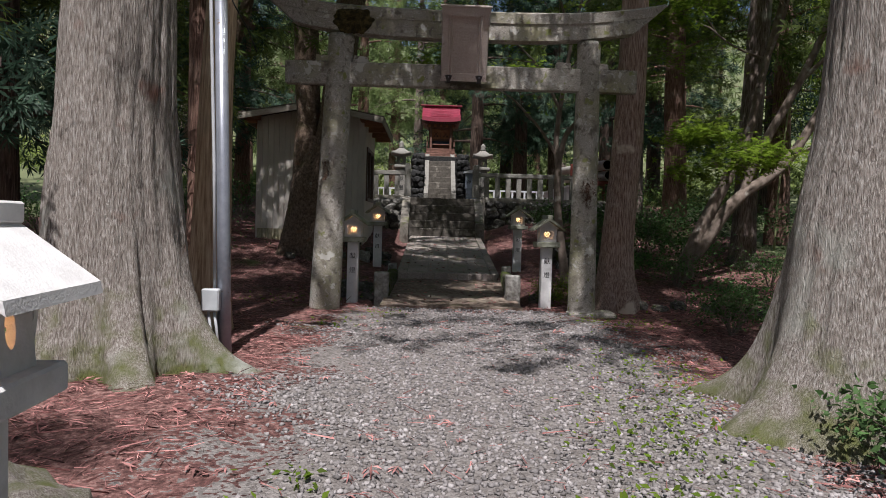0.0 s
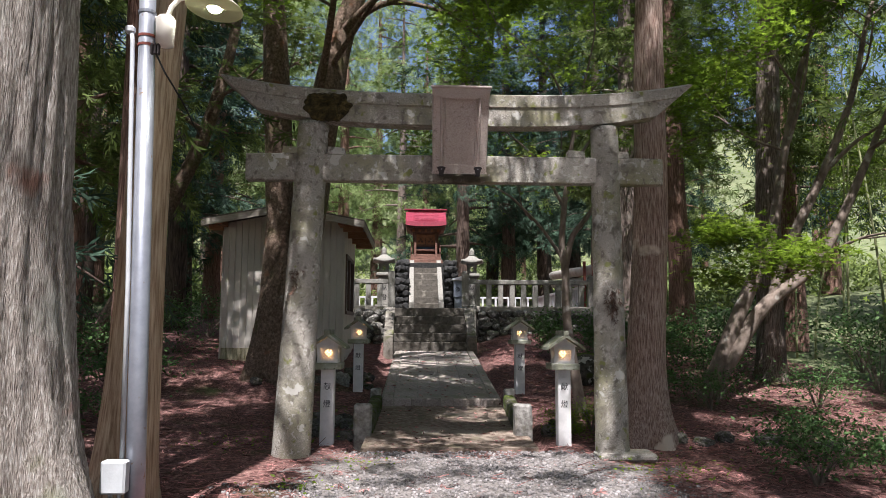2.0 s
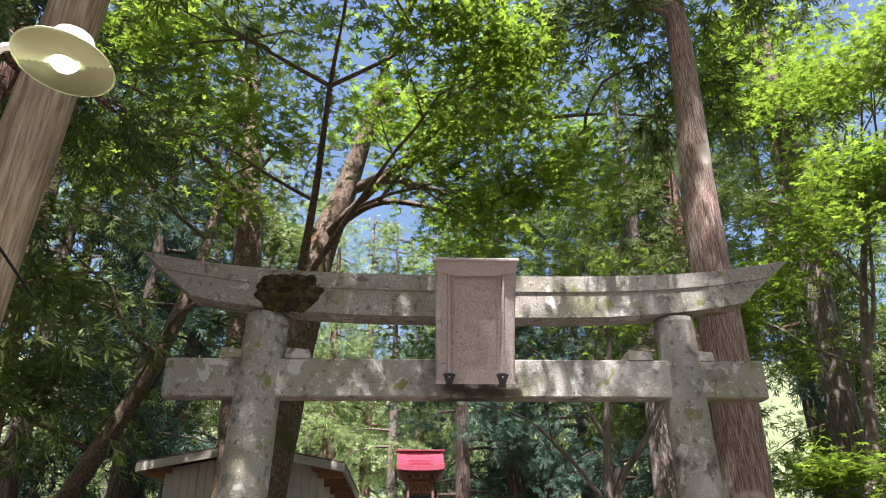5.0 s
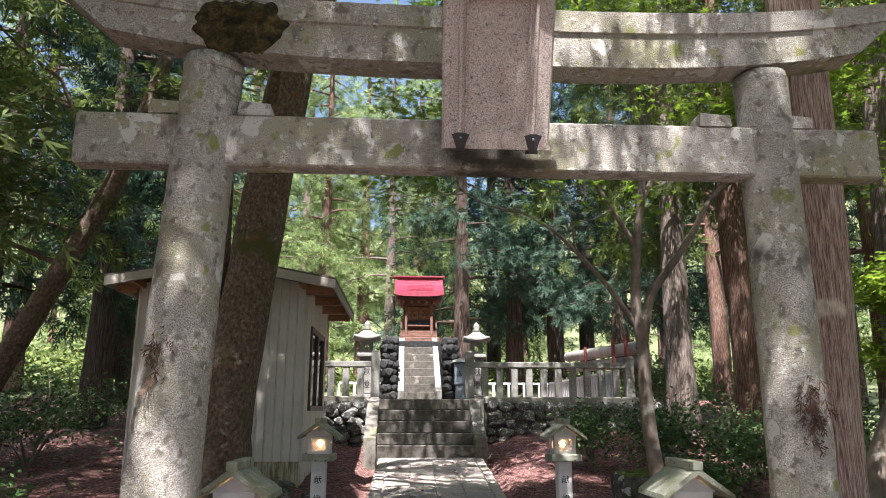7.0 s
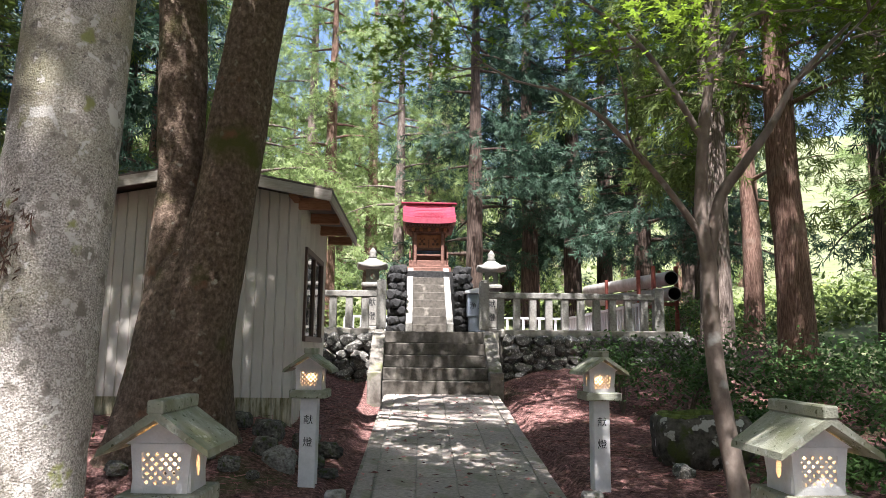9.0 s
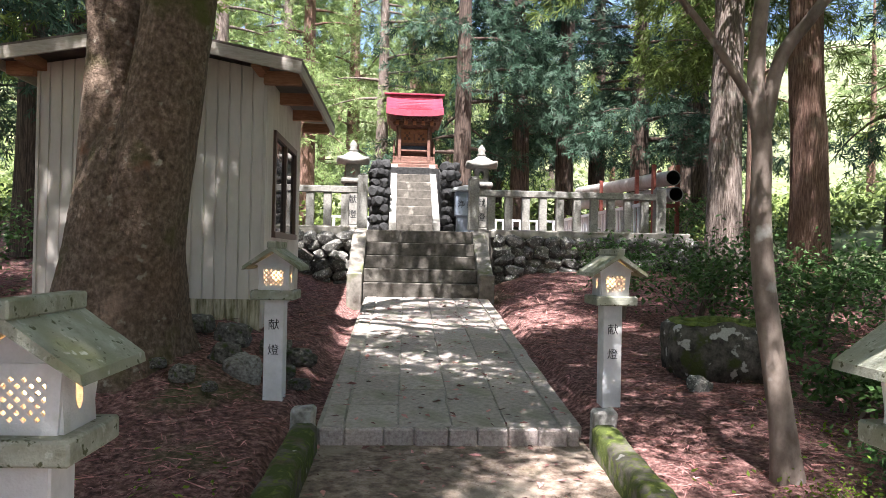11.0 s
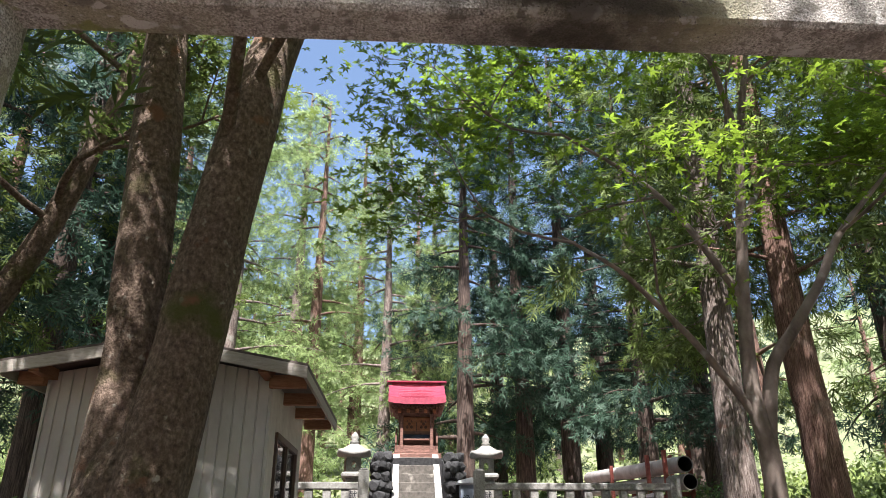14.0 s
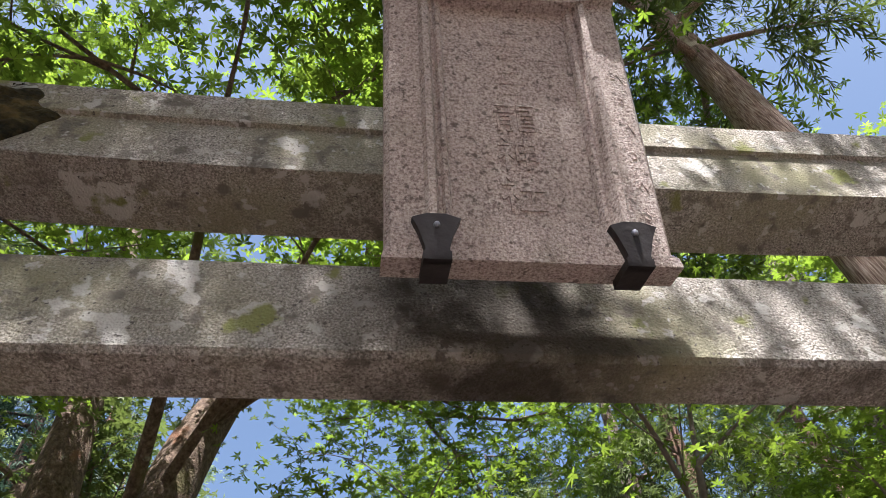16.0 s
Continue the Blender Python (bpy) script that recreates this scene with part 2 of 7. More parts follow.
mm_, cr_ = bt.nodes.new("ShaderNodeMixRGB"), bt.nodes.new("ShaderNodeValToRGB")
cr_.color_ramp.elements[0].color, cr_.color_ramp.elements[1].color = (0.045, 0.05, 0.018, 1), (0.15, 0.165, 0.055, 1)
bt.links.new(no_.outputs[0], cr_.inputs[0])
bt.links.new(r_.outputs[0], mm_.inputs[0])
bt.links.new(bc, mm_.inputs[1])
bt.links.new(cr_.outputs[0], mm_.inputs[2])
bt.links.new(mm_.outputs[0], bb.inputs["Base Color"])
BARK_RED = mat("red_cedar_bark", [(0.38, (0.06, 0.030, 0.023)), (0.5, (0.155, 0.088, 0.066)), (0.63, (0.29, 0.19, 0.15))], 8, 0.95, 0.9, 14, stretch=(11, 11, 0.6), dist=0.02,
               spots=[(1.3, 0.58, (0.26, 0.22, 0.18), 0.2)])
BARK_TORN = mat("torn_cedar_bark", [(0.38, (0.13, 0.075, 0.06)), (0.5, (0.31, 0.22, 0.18)), (0.63, (0.50, 0.40, 0.35))], 10, 0.95, 0.9, 14, stretch=(11, 11, 0.6), dist=0.02,
                spots=[(1.5, 0.60, (0.62, 0.53, 0.44), 0.04), (2.4, 0.63, (0.20, 0.09, 0.06), 0.1)])
BARK_PALE = mat("pale_stripped_bark", [(0.36, (0.19, 0.125, 0.078)), (0.5, (0.34, 0.25, 0.17)), (0.64, (0.47, 0.375, 0.27))], 7, 0.9, 0.5, 22, stretch=(6, 6, 0.35), dist=0.008,
                spots=[(2.0, 0.62, (0.25, 0.14, 0.09), 0.12), (1.1, 0.55, (0.22, 0.20, 0.14), 0.2)])
BARK_DARK = mat("brown_broadleaf_bark", [(0.33, (0.055, 0.036, 0.026)), (0.5, (0.125, 0.088, 0.064)), (0.68, (0.23, 0.17, 0.13))], 16, 0.95, 1.0, 34, stretch=(1.5, 1.5, 1.2), dist=0.02,
                spots=[(9, 0.66, (0.26, 0.235, 0.19), 0.06), (1.8, 0.58, (0.075, 0.075, 0.022), 0.12), (3.0, 0.64, (0.17, 0.085, 0.05), 0.08)])
# cedar bark with the canopy's shade put into the colour
BARK_SHADED = mat("shaded_cedar_bark", [(0.38, (0.022, 0.016, 0.013)), (0.5, (0.065, 0.045, 0.036)), (0.63, (0.13, 0.095, 0.078))], 5, 0.95, 0.9, 14, stretch=(11, 11, 0.6), dist=0.02)
BARK_SMOOTH = mat("smooth_grey_bark", [(0.3, (0.085, 0.062, 0.048)), (0.7, (0.24, 0.195, 0.165))], 8, 0.9, 0.5, 30, stretch=(1, 1, 0.6),
                  spots=[(5, 0.62, (0.36, 0.35, 0.32), 0.1)])
MOSS_PATCH = mat("moss", [(0.36, (0.012, 0.011, 0.006)), (0.5, (0.045, 0.036, 0.014)), (0.66, (0.12, 0.085, 0.03))], 16, 1.0, 1.0, 70, dist=0.02)


def foliage(name, a, b, tr=0.45):
    return mat(name, [(0.3, a), (0.7, b)], 1.5, 0.6, 0, island=0.45, coords="Object", translucent=tr, spec=0.25)


LEAF_CEDAR = foliage("cedar_foliage", (0.055, 0.085, 0.020), (0.130, 0.172, 0.042), 0.45)
LEAF_MAPLE = foliage("maple_foliage", (0.088, 0.155, 0.014), (0.215, 0.305, 0.036), 0.64)
# far cedar foliage, sunlight painted in as a paler colour
LEAF_SUNLIT = foliage("sunny_cedar_foliage", (0.13, 0.19, 0.065), (0.32, 0.40, 0.17), 0.6)
# blue-green cedar foliage, darkened in the colour to stand for canopy shade
LEAF_BLUE_SHADED = foliage("shaded_blue_green_foliage", (0.018, 0.042, 0.028), (0.052, 0.095, 0.060), 0.3)
LEAF_SHRUB = foliage("shrub_foliage", (0.040, 0.085, 0.028), (0.11, 0.20, 0.06), 0.35)
LEAF_BRIGHT = foliage("bright_undergrowth", (0.065, 0.10, 0.03), (0.19, 0.235, 0.06), 0.4)
BAMBOO = mat("bamboo_culm", [(0.3, (0.16, 0.17, 0.07)), (0.7, (0.34, 0.36, 0.20))], 5, 0.5, 0.1, 20, stretch=(1, 1, 0.2))
LITTER = mat("cedar_litter", [(0.3, (0.115, 0.042, 0.039)), (0.7, (0.42, 0.21, 0.195))], 10, 0.95, 0, island=0.85)
DRY = mat("withered_fern", [(0.3, (0.035, 0.022, 0.018)), (0.7, (0.13, 0.07, 0.045))], 10, 0.95, 0, island=0.4)
PEBBLE = mat("gravel_stone", [(0.3, (0.13, 0.118, 0.115)), (0.7, (0.31, 0.29, 0.29))], 14, 0.9, 0.2, 60, island=0.45)


# ---- building helpers ----
def link(name, bm, material, parent=None, label="", smooth=False):
    me = bpy.data.meshes.new(name)
    if smooth:
        for f in bm.faces:
            f.smooth = True
    bm.to_mesh(me)
    bm.free()
    me.materials.append(material)
    ob = new(name, me)
    if parent is not None:
        ob.parent = parent
    if label:
        ob["label"] = label
    return ob


def part(name, bm, material, parent, label="", smooth=False):
    return link(name, bm, material, parent, label, smooth)


def thing(name, label, category, m=None, group="", kind=""):
    ob = new(name)
    ob.empty_display_size = 0.1
    if m is not None:
        ob.matrix_basis = m
    return tagged(ob, label, category, group, kind)


def box(bm, x0, x1, y0, y1, z0, z1, bevel=0.0, m=None):
    r = bmesh.ops.create_cube(bm, size=1, matrix=Matrix.LocRotScale(((x0 + x1) / 2, (y0 + y1) / 2, (z0 + z1) / 2), None, (x1 - x0, y1 - y0, z1 - z0)))
    if bevel:
        es = list({e for v in r["verts"] for e in v.link_edges})
        rb = bmesh.ops.bevel(bm, geom=es, offset=bevel, segments=1, affect="EDGES")
        vs = rb["verts"]
    else:
        vs = r["verts"]
    if m is not None:
        allv = set(vs)
        for f in {f for v in vs for f in v.link_faces}:
            allv.update(f.verts)
        bmesh.ops.transform(bm, matrix=m, verts=list(allv))
    return bm


def boxed(x0, x1, y0, y1, z0, z1, bevel=0.0, m=None):
    return box(bmesh.new(), x0, x1, y0, y1, z0, z1, bevel, m)


def tube(bm, pts, seg=12, cap=True):
    """A tube along (x, y, z, r) points."""
    rings = []
    P = [Vector(p[:3]) for p in pts]
    for i, p in enumerate(P):
        d = (P[min(i + 1, len(P) - 1)] - P[max(i - 1, 0)]).normalized()
        q = d.to_track_quat("Z", "Y")
        rings.append([bm.verts.new(p + q @ Vector((math.cos(a) * pts[i][3], math.sin(a) * pts[i][3], 0))) for a in [2 * math.pi * k / seg for k in range(seg)]])
    for a, b in zip(rings, rings[1:]):
        for k in range(seg):
            bm.faces.new((a[k], a[(k + 1) % seg], b[(k + 1) % seg], b[k]))
    if cap:
        bm.faces.new(rings[0][::-1])
        bm.faces.new(rings[-1])
    return bm


def prism(bm, outline, y0, y1):
    """An outline of (x, z) points extruded along y."""
    a = [bm.verts.new((x, y0, z)) for x, z in outline]
    b = [bm.verts.new((x, y1, z)) for x, z in outline]
    n = len(outline)
    bm.faces.new(a)
    bm.faces.new(b[::-1])
    for i in range(n):
        bm.faces.new((a[(i + 1) % n], a[i], b[i], b[(i + 1) % n]))
    bmesh.ops.recalc_face_normals(bm, faces=bm.faces)
    return bm


def lathe(bm, profile, seg=20):
    return tube(bm, [(0, 0, z, r) for r, z in profile], seg)


def rock(size, seed, detail=2, flat=0.75):
    """A lumpy, angular stone about one metre times size."""
    bm = bmesh.new()
    bmesh.ops.create_icosphere(bm, subdivisions=detail, radius=0.5)
    o = Vector((seed * 3.7, seed * 1.3, seed * 7.1))
    for v in bm.verts:
        n = noise.noise(v.co * 2.2 + o) * 0.35 + noise.noise(v.co * 5 + o) * 0.12
        v.co *= 1 + n
        for ax in range(3):
            v.co[ax] = max(-0.42, min(0.42, v.co[ax]))
        v.co = Vector((v.co.x * size[0], v.co.y * size[1], v.co.z * size[2]))
    return bm


def raw_mesh(name, verts, faces, material, smooth=False):
    """A mesh from numpy arrays: verts (n, 3), faces (m, k)."""
    me = bpy.data.meshes.new(name)
    f = np.asarray(faces, dtype=np.int32)
    me.vertices.add(len(verts))
    me.vertices.foreach_set("co", np.asarray(verts, dtype=np.float32).ravel())
    me.loops.add(f.size)
    me.loops.foreach_set("vertex_index", f.ravel())
    me.polygons.add(len(f))
    me.polygons.foreach_set("loop_start", np.arange(0, f.size, f.shape[1], dtype=np.int32))
    if smooth:
        me.polygons.foreach_set("use_smooth", np.ones(len(f), dtype=bool))
    me.materials.append(material)
    me.update(calc_edges=True)
    return me


def scatter(template, faces, places, axes_x, axes_y, axes_z, sizes):
    """Copies of a template (k, 3) at places with the given axes: verts and faces."""
    k = len(template)
    T = np.asarray(template, float)
    V = (places[:, None, :] + sizes[:, None, None] * (T[None, :, 0:1] * axes_x[:, None, :] + T[None, :, 1:2] * axes_y[:, None, :] + T[None, :, 2:3] * axes_z[:, None, :]))
    F = np.asarray(faces)[None] + (np.arange(len(places)) * k)[:, None, None]
    return V.reshape(-1, 3), F.reshape(-1, np.asarray(faces).shape[1])


def unit(v):
    return v / np.maximum(np.linalg.norm(v, axis=1, keepdims=True), 1e-9)


def frames_from(d, rng):
    """Random axes with x along d."""
    x = unit(d)
    r = rng.normal(size=x.shape)
    z = unit(np.cross(x, r))
    return x, np.cross(z, x), z


# ---- the ground ----
def sm(a, b, v):
    t = np.clip((v - a) / (b - a), 0, 1)
    return t * t * (3 - 2 * t)


def wave_noise(x, y, rng_seed, scale):
    r = np.random.RandomState(rng_seed)
    z = np.zeros_like(x)
    for i in range(10):
        a, f = r.uniform(0, 6.28), scale * r.uniform(0.5, 2.2)
        z = z + np.sin(f * (x * math.cos(a) + y * math.sin(a)) + r.uniform(0, 6.28)) / 10
    return z


def ground(x, y):
    x, y = np.asarray(x, float), np.asarray(y, float)
    z = -0.016 * np.clip(8 - y, 0, 12) + 0.093 * np.clip(y - 12, 0, 8)
    z = z + 0.19 * np.clip(y - 20, 0, 6) + 0.05 * np.clip(y - 26, 0, 24) + 0.42 * np.clip(y - 50, 0, 70)
    z = z + 0.25 * sm(-1.3, -2.2, x) * sm(14.2, 15.3, y) * sm(24, 20, y) + 0.26 * sm(1.2, 2.0, x) * sm(17.5, 20.8, y) * sm(6, 4, x)
    z = z + 0.12 * np.clip(np.abs(x) - 9, 0, 60) * sm(2, 12, y)
    away = 1 - sm(1.6, 1.0, np.abs(x - 0.05)) * sm(8, 11, y)
    z = z + away * (0.10 * wave_noise(x, y, 3, 1.1) + 0.05 * wave_noise(x, y, 4, 4.0))
    pad = sm(-3.4, -3.2, x) * sm(4.75, 4.6, x) * sm(20.9, 21.1, y) * sm(31, 30, y)
    z = z * (1 - pad) + np.minimum(z, 1.6) * pad
    strip = sm(1.25, 1.05, np.abs(x - 0.05)) * sm(10.9, 11.2, y) * sm(21.4, 21.0, y)
    return z - 0.14 * strip


def gz(x, y):
    return float(ground(x, y))


def axis(lo, hi, step, far):
    near = np.arange(lo, hi + 1e-6, step)
    out = np.geomspace(step * 2, far, 26)
    return np.concatenate([(lo - out)[::-1], near, hi + out])


gx, gy = axis(-9, 9, 0.09, 380), axis(0, 24, 0.09, 380)
GX, GY = np.meshgrid(gx, gy)
gv = np.stack([GX.ravel(), GY.ravel(), ground(GX.ravel(), GY.ravel())], 1)
nx, ny = len(gx), len(gy)
ii = (np.arange(ny - 1)[:, None] * nx + np.arange(nx - 1)[None]).ravel()
SOIL = mat("soil_and_litter", [(0.34, (0.035, 0.016, 0.015)), (0.5, (0.135, 0.066, 0.059)), (0.66, (0.32, 0.19, 0.17))], 22, 0.97, 0.9, 45, dist=0.03,
           spots=[(0.9, 0.60, (0.06, 0.09, 0.025), 0.15)])
# gravel lies in a worn band along the way to the gate
t_ = SOIL.node_tree
pb = t_.nodes["Principled BSDF"]
soil_colour = pb.inputs["Base Color"].links[0].from_socket
tc, sx = t_.nodes.new("ShaderNodeTexCoord"), t_.nodes.new("ShaderNodeSeparateXYZ")
wob = t_.nodes.new("ShaderNodeTexNoise")
wob.inputs["Scale"].default_value, wob.inputs["Detail"].default_value = 1.3, 8
t_.links.new(tc.outputs["Object"], wob.inputs["Vector"])
t_.links.new(tc.outputs["Object"], sx.inputs[0])


def math_node(op, a, b):
    n = t_.nodes.new("ShaderNodeMath")
    n.operation = op
    for i, v in enumerate((a, b)):
        if isinstance(v, (int, float)):
            n.inputs[i].default_value = v
        else:
            t_.links.new(v, n.inputs[i])
    return n.outputs[0]


fine_ = t_.nodes.new("ShaderNodeTexNoise")
fine_.inputs["Scale"].default_value, fine_.inputs["Detail"].default_value = 22, 6
t_.links.new(tc.outputs["Object"], fine_.inputs["Vector"])
off = math_node("ADD", math_node("MULTIPLY", math_node("SUBTRACT", wob.outputs[0], 0.5), 2.6), math_node("MULTIPLY", math_node("SUBTRACT", fine_.outputs[0], 0.5), 2.4))
across = math_node("ABSOLUTE", math_node("ADD", math_node("SUBTRACT", sx.outputs[0], 0.25), off), 0)
band = math_node("MULTIPLY", math_node("LESS_THAN", across, 1.55), math_node("LESS_THAN", math_node("ADD", sx.outputs[1], off), 10.9))
vor = t_.nodes.new("ShaderNodeTexVoronoi")
vor.inputs["Scale"].default_value = 55
t_.links.new(tc.outputs["Object"], vor.inputs["Vector"])
gr = t_.nodes.new("ShaderNodeValToRGB")
gr.color_ramp.elements[0].color, gr.color_ramp.elements[1].color = (0.09, 0.078, 0.073, 1), (0.26, 0.24, 0.23, 1)
t_.links.new(vor.outputs["Color"], gr.inputs[0])
mixg = t_.nodes.new("ShaderNodeMixRGB")
t_.links.new(band, mixg.inputs[0])
t_.links.new(soil_colour, mixg.inputs[1])
t_.links.new(gr.outputs[0], mixg.inputs[2])
t_.links.new(mixg.outputs[0], pb.inputs["Base Color"])
GRASSY = mat("far_grass", [(0.3, (0.07, 0.085, 0.04)), (0.7, (0.17, 0.19, 0.095))], 0.9, 0.95, 0.5, 8)
gme = raw_mesh("ground", gv, np.stack([ii, ii + 1, ii + nx + 1, ii + nx], 1), SOIL, True)
gme.materials.append(GRASSY)
fc = gv[ii]
gme.polygons.foreach_set("material_index", ((fc[:, 1] > 26 + 2 * np.sin(fc[:, 0])) | (np.abs(fc[:, 0] + 1) > 9)).astype(np.int32))
tagged(new("ground", gme), "brown forest soil with grey gravel and red cedar litter", "ground", kind="structure")


# ---- stone gate ----
def gate():
    g = thing("torii_gate", "weathered granite torii gate with lichen-stained beams", "gate")
    for x0, x1, ra, rb_ in ((-1.65, -1.50, 0.20, 0.162), (1.71, 1.69, 0.178, 0.146)):
        bm = bmesh.new()
        rng = np.random.RandomState(int(abs(x0) * 100))
        n, seg = 40, 36
        pts = [(x0 + (x1 - x0) * i / n, 10.72, -0.1 + 3.62 * i / n, (ra + (rb_ - ra) * i / n) * (1 + 0.010 * rng.normal())) for i in range(n + 1)]
        tube(bm, pts, seg)
        part("pillar", bm, GRANITE, g, "tapered round granite pillar", True)
    # tie beam
    bm = bmesh.new()
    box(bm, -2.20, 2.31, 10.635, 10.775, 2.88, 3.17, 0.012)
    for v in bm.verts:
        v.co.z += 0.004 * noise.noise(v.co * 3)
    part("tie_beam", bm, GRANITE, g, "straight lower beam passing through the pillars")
    for x in (-1.72, -1.24, 1.36, 1.84):
        bm = prism(bmesh.new(), [(x - 0.095, 3.17), (x + 0.095, 3.17), (x + 0.085, 3.235), (x - 0.085, 3.25)], 10.63, 10.785)
        part("wedge", bm, GRANITE, g)
    # curved double top beam
    bm = bmesh.new()
    section = [(-0.105, 0.0), (-0.115, 0.20), (-0.13, 0.205), (-0.142, 0.33), (0, 0.385), (0.142, 0.33), (0.13, 0.205), (0.115, 0.20), (0.105, 0.0)]
    rings = []
    for i in range(41):
        u = -1 + i / 20
        ends = abs(u) ** 3.2
        ring = []
        for dy, dz in section:
            half = 2.16 + 0.40 * min(dz / 0.33, 1)
            ring.append(bm.verts.new((0.08 + u * half, 10.69 + dy, 3.49 + dz * (1 + 0.05 * ends) + 0.15 * ends - 0.006 * u)))
        rings.append(ring)
    for a, b in zip(rings, rings[1:]):
        for k in range(len(section)):
            bm.faces.new((a[k], b[k], b[(k + 1) % len(section)], a[(k + 1) % len(section)]))
    bm.faces.new(rings[0])
    bm.faces.new(rings[-1][::-1])
    bmesh.ops.recalc_face_normals(bm, faces=bm.faces)
    part("top_beam", bm, GRANITE, g, "upcurved upper beam with slanting ends")
    for x in (-1.50, 1.69):
        part("pillar_cap", tube(bmesh.new(), [(x, 10.72, 3.43, 0.15 if x > 0 else 0.166), (x, 10.72, 3.48, 0.154 if x > 0 else 0.17)], 28), GRANITE, g)
    bm = rock((0.13, 0.12, 0.11), 5)
    bmesh.ops.translate(bm, vec=(0.10, 10.66, 3.90), verts=bm.verts)
    part("ridge_knob", bm, GRANITE, g, "", True)
    bm = boxed(1.52, 2.12, 10.45, 10.80, -0.03, 0.055, 0.03)
    part("footing_stone", bm, GRANITE, g)
    return g


def text_mesh(s, size, depth):
    cu = bpy.data.curves.new("lettering", "FONT")
    cu.body, cu.size, cu.extrude, cu.align_x, cu.align_y = s, size, depth, "CENTER", "CENTER"
    cu.resolution_u = 2
    ob = bpy.data.objects.new("lettering", cu)
    scene.collection.objects.link(ob)
    me = bpy.data.meshes.new_from_object(ob.evaluated_get(bpy.context.evaluated_depsgraph_get()))
    bpy.data.objects.remove(ob)
    bpy.data.curves.remove(cu)
    me.name = "lettering"
    return me


def lettering(s, size, depth, material, parent, m):
    me = text_mesh(s, size, depth)
    me.materials.clear()
    me.materials.append(material)
    ob = new("lettering", me)
    ob.parent = parent
    ob.matrix_basis = m
    return ob


def plaque():
    m = Matrix.Translation((0.07, 10.50, 2.958)) @ Matrix.Rotation(radians(20), 4, "X")
    p = thing("name_plaque", "pale pinkish granite name plaque with carved characters on the gate", "plaque", m)
    back = bmesh.new()
    box(back, -0.175, 0.175, -0.048, -0.02, 0.06, 0.80)
    part("panel", back, PLAQUE, p, "recessed panel")
    for side in (-1, 1):
        out = [(side * 0.150, -0.052), (side * 0.156, -0.064), (side * 0.164, -0.066), (side * 0.170, -0.056), (side * 0.176, -0.058), (side * 0.184, -0.080), (side * 0.198, -0.082), (side * 0.206, -0.068), (side * 0.272, -0.064), (side * 0.283, -0.050), (side * 0.283, 0.0), (side * 0.150, 0.0)]
        bm = bmesh.new()
        a = [bm.verts.new((x, y, 0.0)) for x, y in out]
        b = [bm.verts.new((x * 1.035, y, 0.83)) for x, y in out]
        bm.faces.new(a)
        bm.faces.new(b)
        for i in range(len(out)):
            j = (i + 1) % len(out)
            bm.faces.new((a[i], a[j], b[j], b[i]))
        bmesh.ops.recalc_face_normals(bm, faces=bm.faces)
        frame_ = part("side_frame", bm, PLAQUE, p, "moulded side frame with worn scrolls")
        for k in range(9):       # worn relief scrolls
            zc, turn = 0.10 + 0.082 * k, (1 if k % 2 else -1) * side
            bm = bmesh.new()
            tube(bm, [(side * 0.240 * (1 + 0.035 * zc / 0.83) + turn * 0.019 * (1 - u / 9) * math.cos(u * 0.9), -0.0645, zc + 0.028 * (1 - u / 9) * math.sin(u * 0.9) + 0.004 * u, 0.0022) for u in range(8)], 6)
            part("scroll", bm, PLAQUE, frame_, "", True)
    part("bottom_frame", prism(bmesh.new(), [(-0.290, -0.008), (0.290, -0.008), (0.285, 0.012), (0.150, 0.085), (-0.150, 0.085), (-0.285, 0.012)], -0.074, -0.004), PLAQUE, p)
    part("top_frame", prism(bmesh.new(), [(-0.300, 0.87), (-0.292, 0.80), (-0.155, 0.765), (0.155, 0.765), (0.292, 0.80), (0.300, 0.87)], -0.086, 0.0), PLAQUE, p)
    part("top_cap", boxed(-0.312, 0.312, -0.10, 0.01, 0.868, 0.895, 0.008), PLAQUE, p)
    for z, s in ((0.385, "龍"), (0.275, "神"), (0.165, "社")):
        lettering(s, 0.10, 0.0028, PLAQUE, p, pose(0, -0.0490, z, 90))
    for z in (0.50, 0.63):       # two characters worn past reading
        for dz, w in ((0.035, 0.06), (0.0, 0.09), (-0.035, 0.07)):
            part("worn_stroke", boxed(-w / 2.4, w / 2.4, -0.0508, -0.046, z + dz - 0.0045, z + dz + 0.0045, 0.002), PLAQUE, p)
    for x in (-0.19, 0.19):      # iron hooks that carry the plaque
        k = thing("iron_bracket", "dark flared iron hook carrying the stone plaque", "bracket", m, "plaque brackets")
        bm = bmesh.new()
        out = [(-0.026, -0.03), (0.026, -0.03), (0.022, -0.005), (0.034, 0.035), (0.046, 0.062), (0.018, 0.072), (-0.018, 0.072), (-0.046, 0.062), (-0.034, 0.035), (-0.022, -0.005)]
        prism(bm, [(x + a, b) for a, b in out], -0.106, -0.086)
        box(bm, x - 0.026, x + 0.026, -0.106, -0.02, -0.03, -0.012)
        part("hook", bm, IRON, k)
        bm = bmesh.new()
        bmesh.ops.create_uvsphere(bm, u_segments=8, v_segments=5, radius=0.007, matrix=Matrix.Translation((x, -0.107, 0.045)))
        part("rivet", bm, STEEL, k)


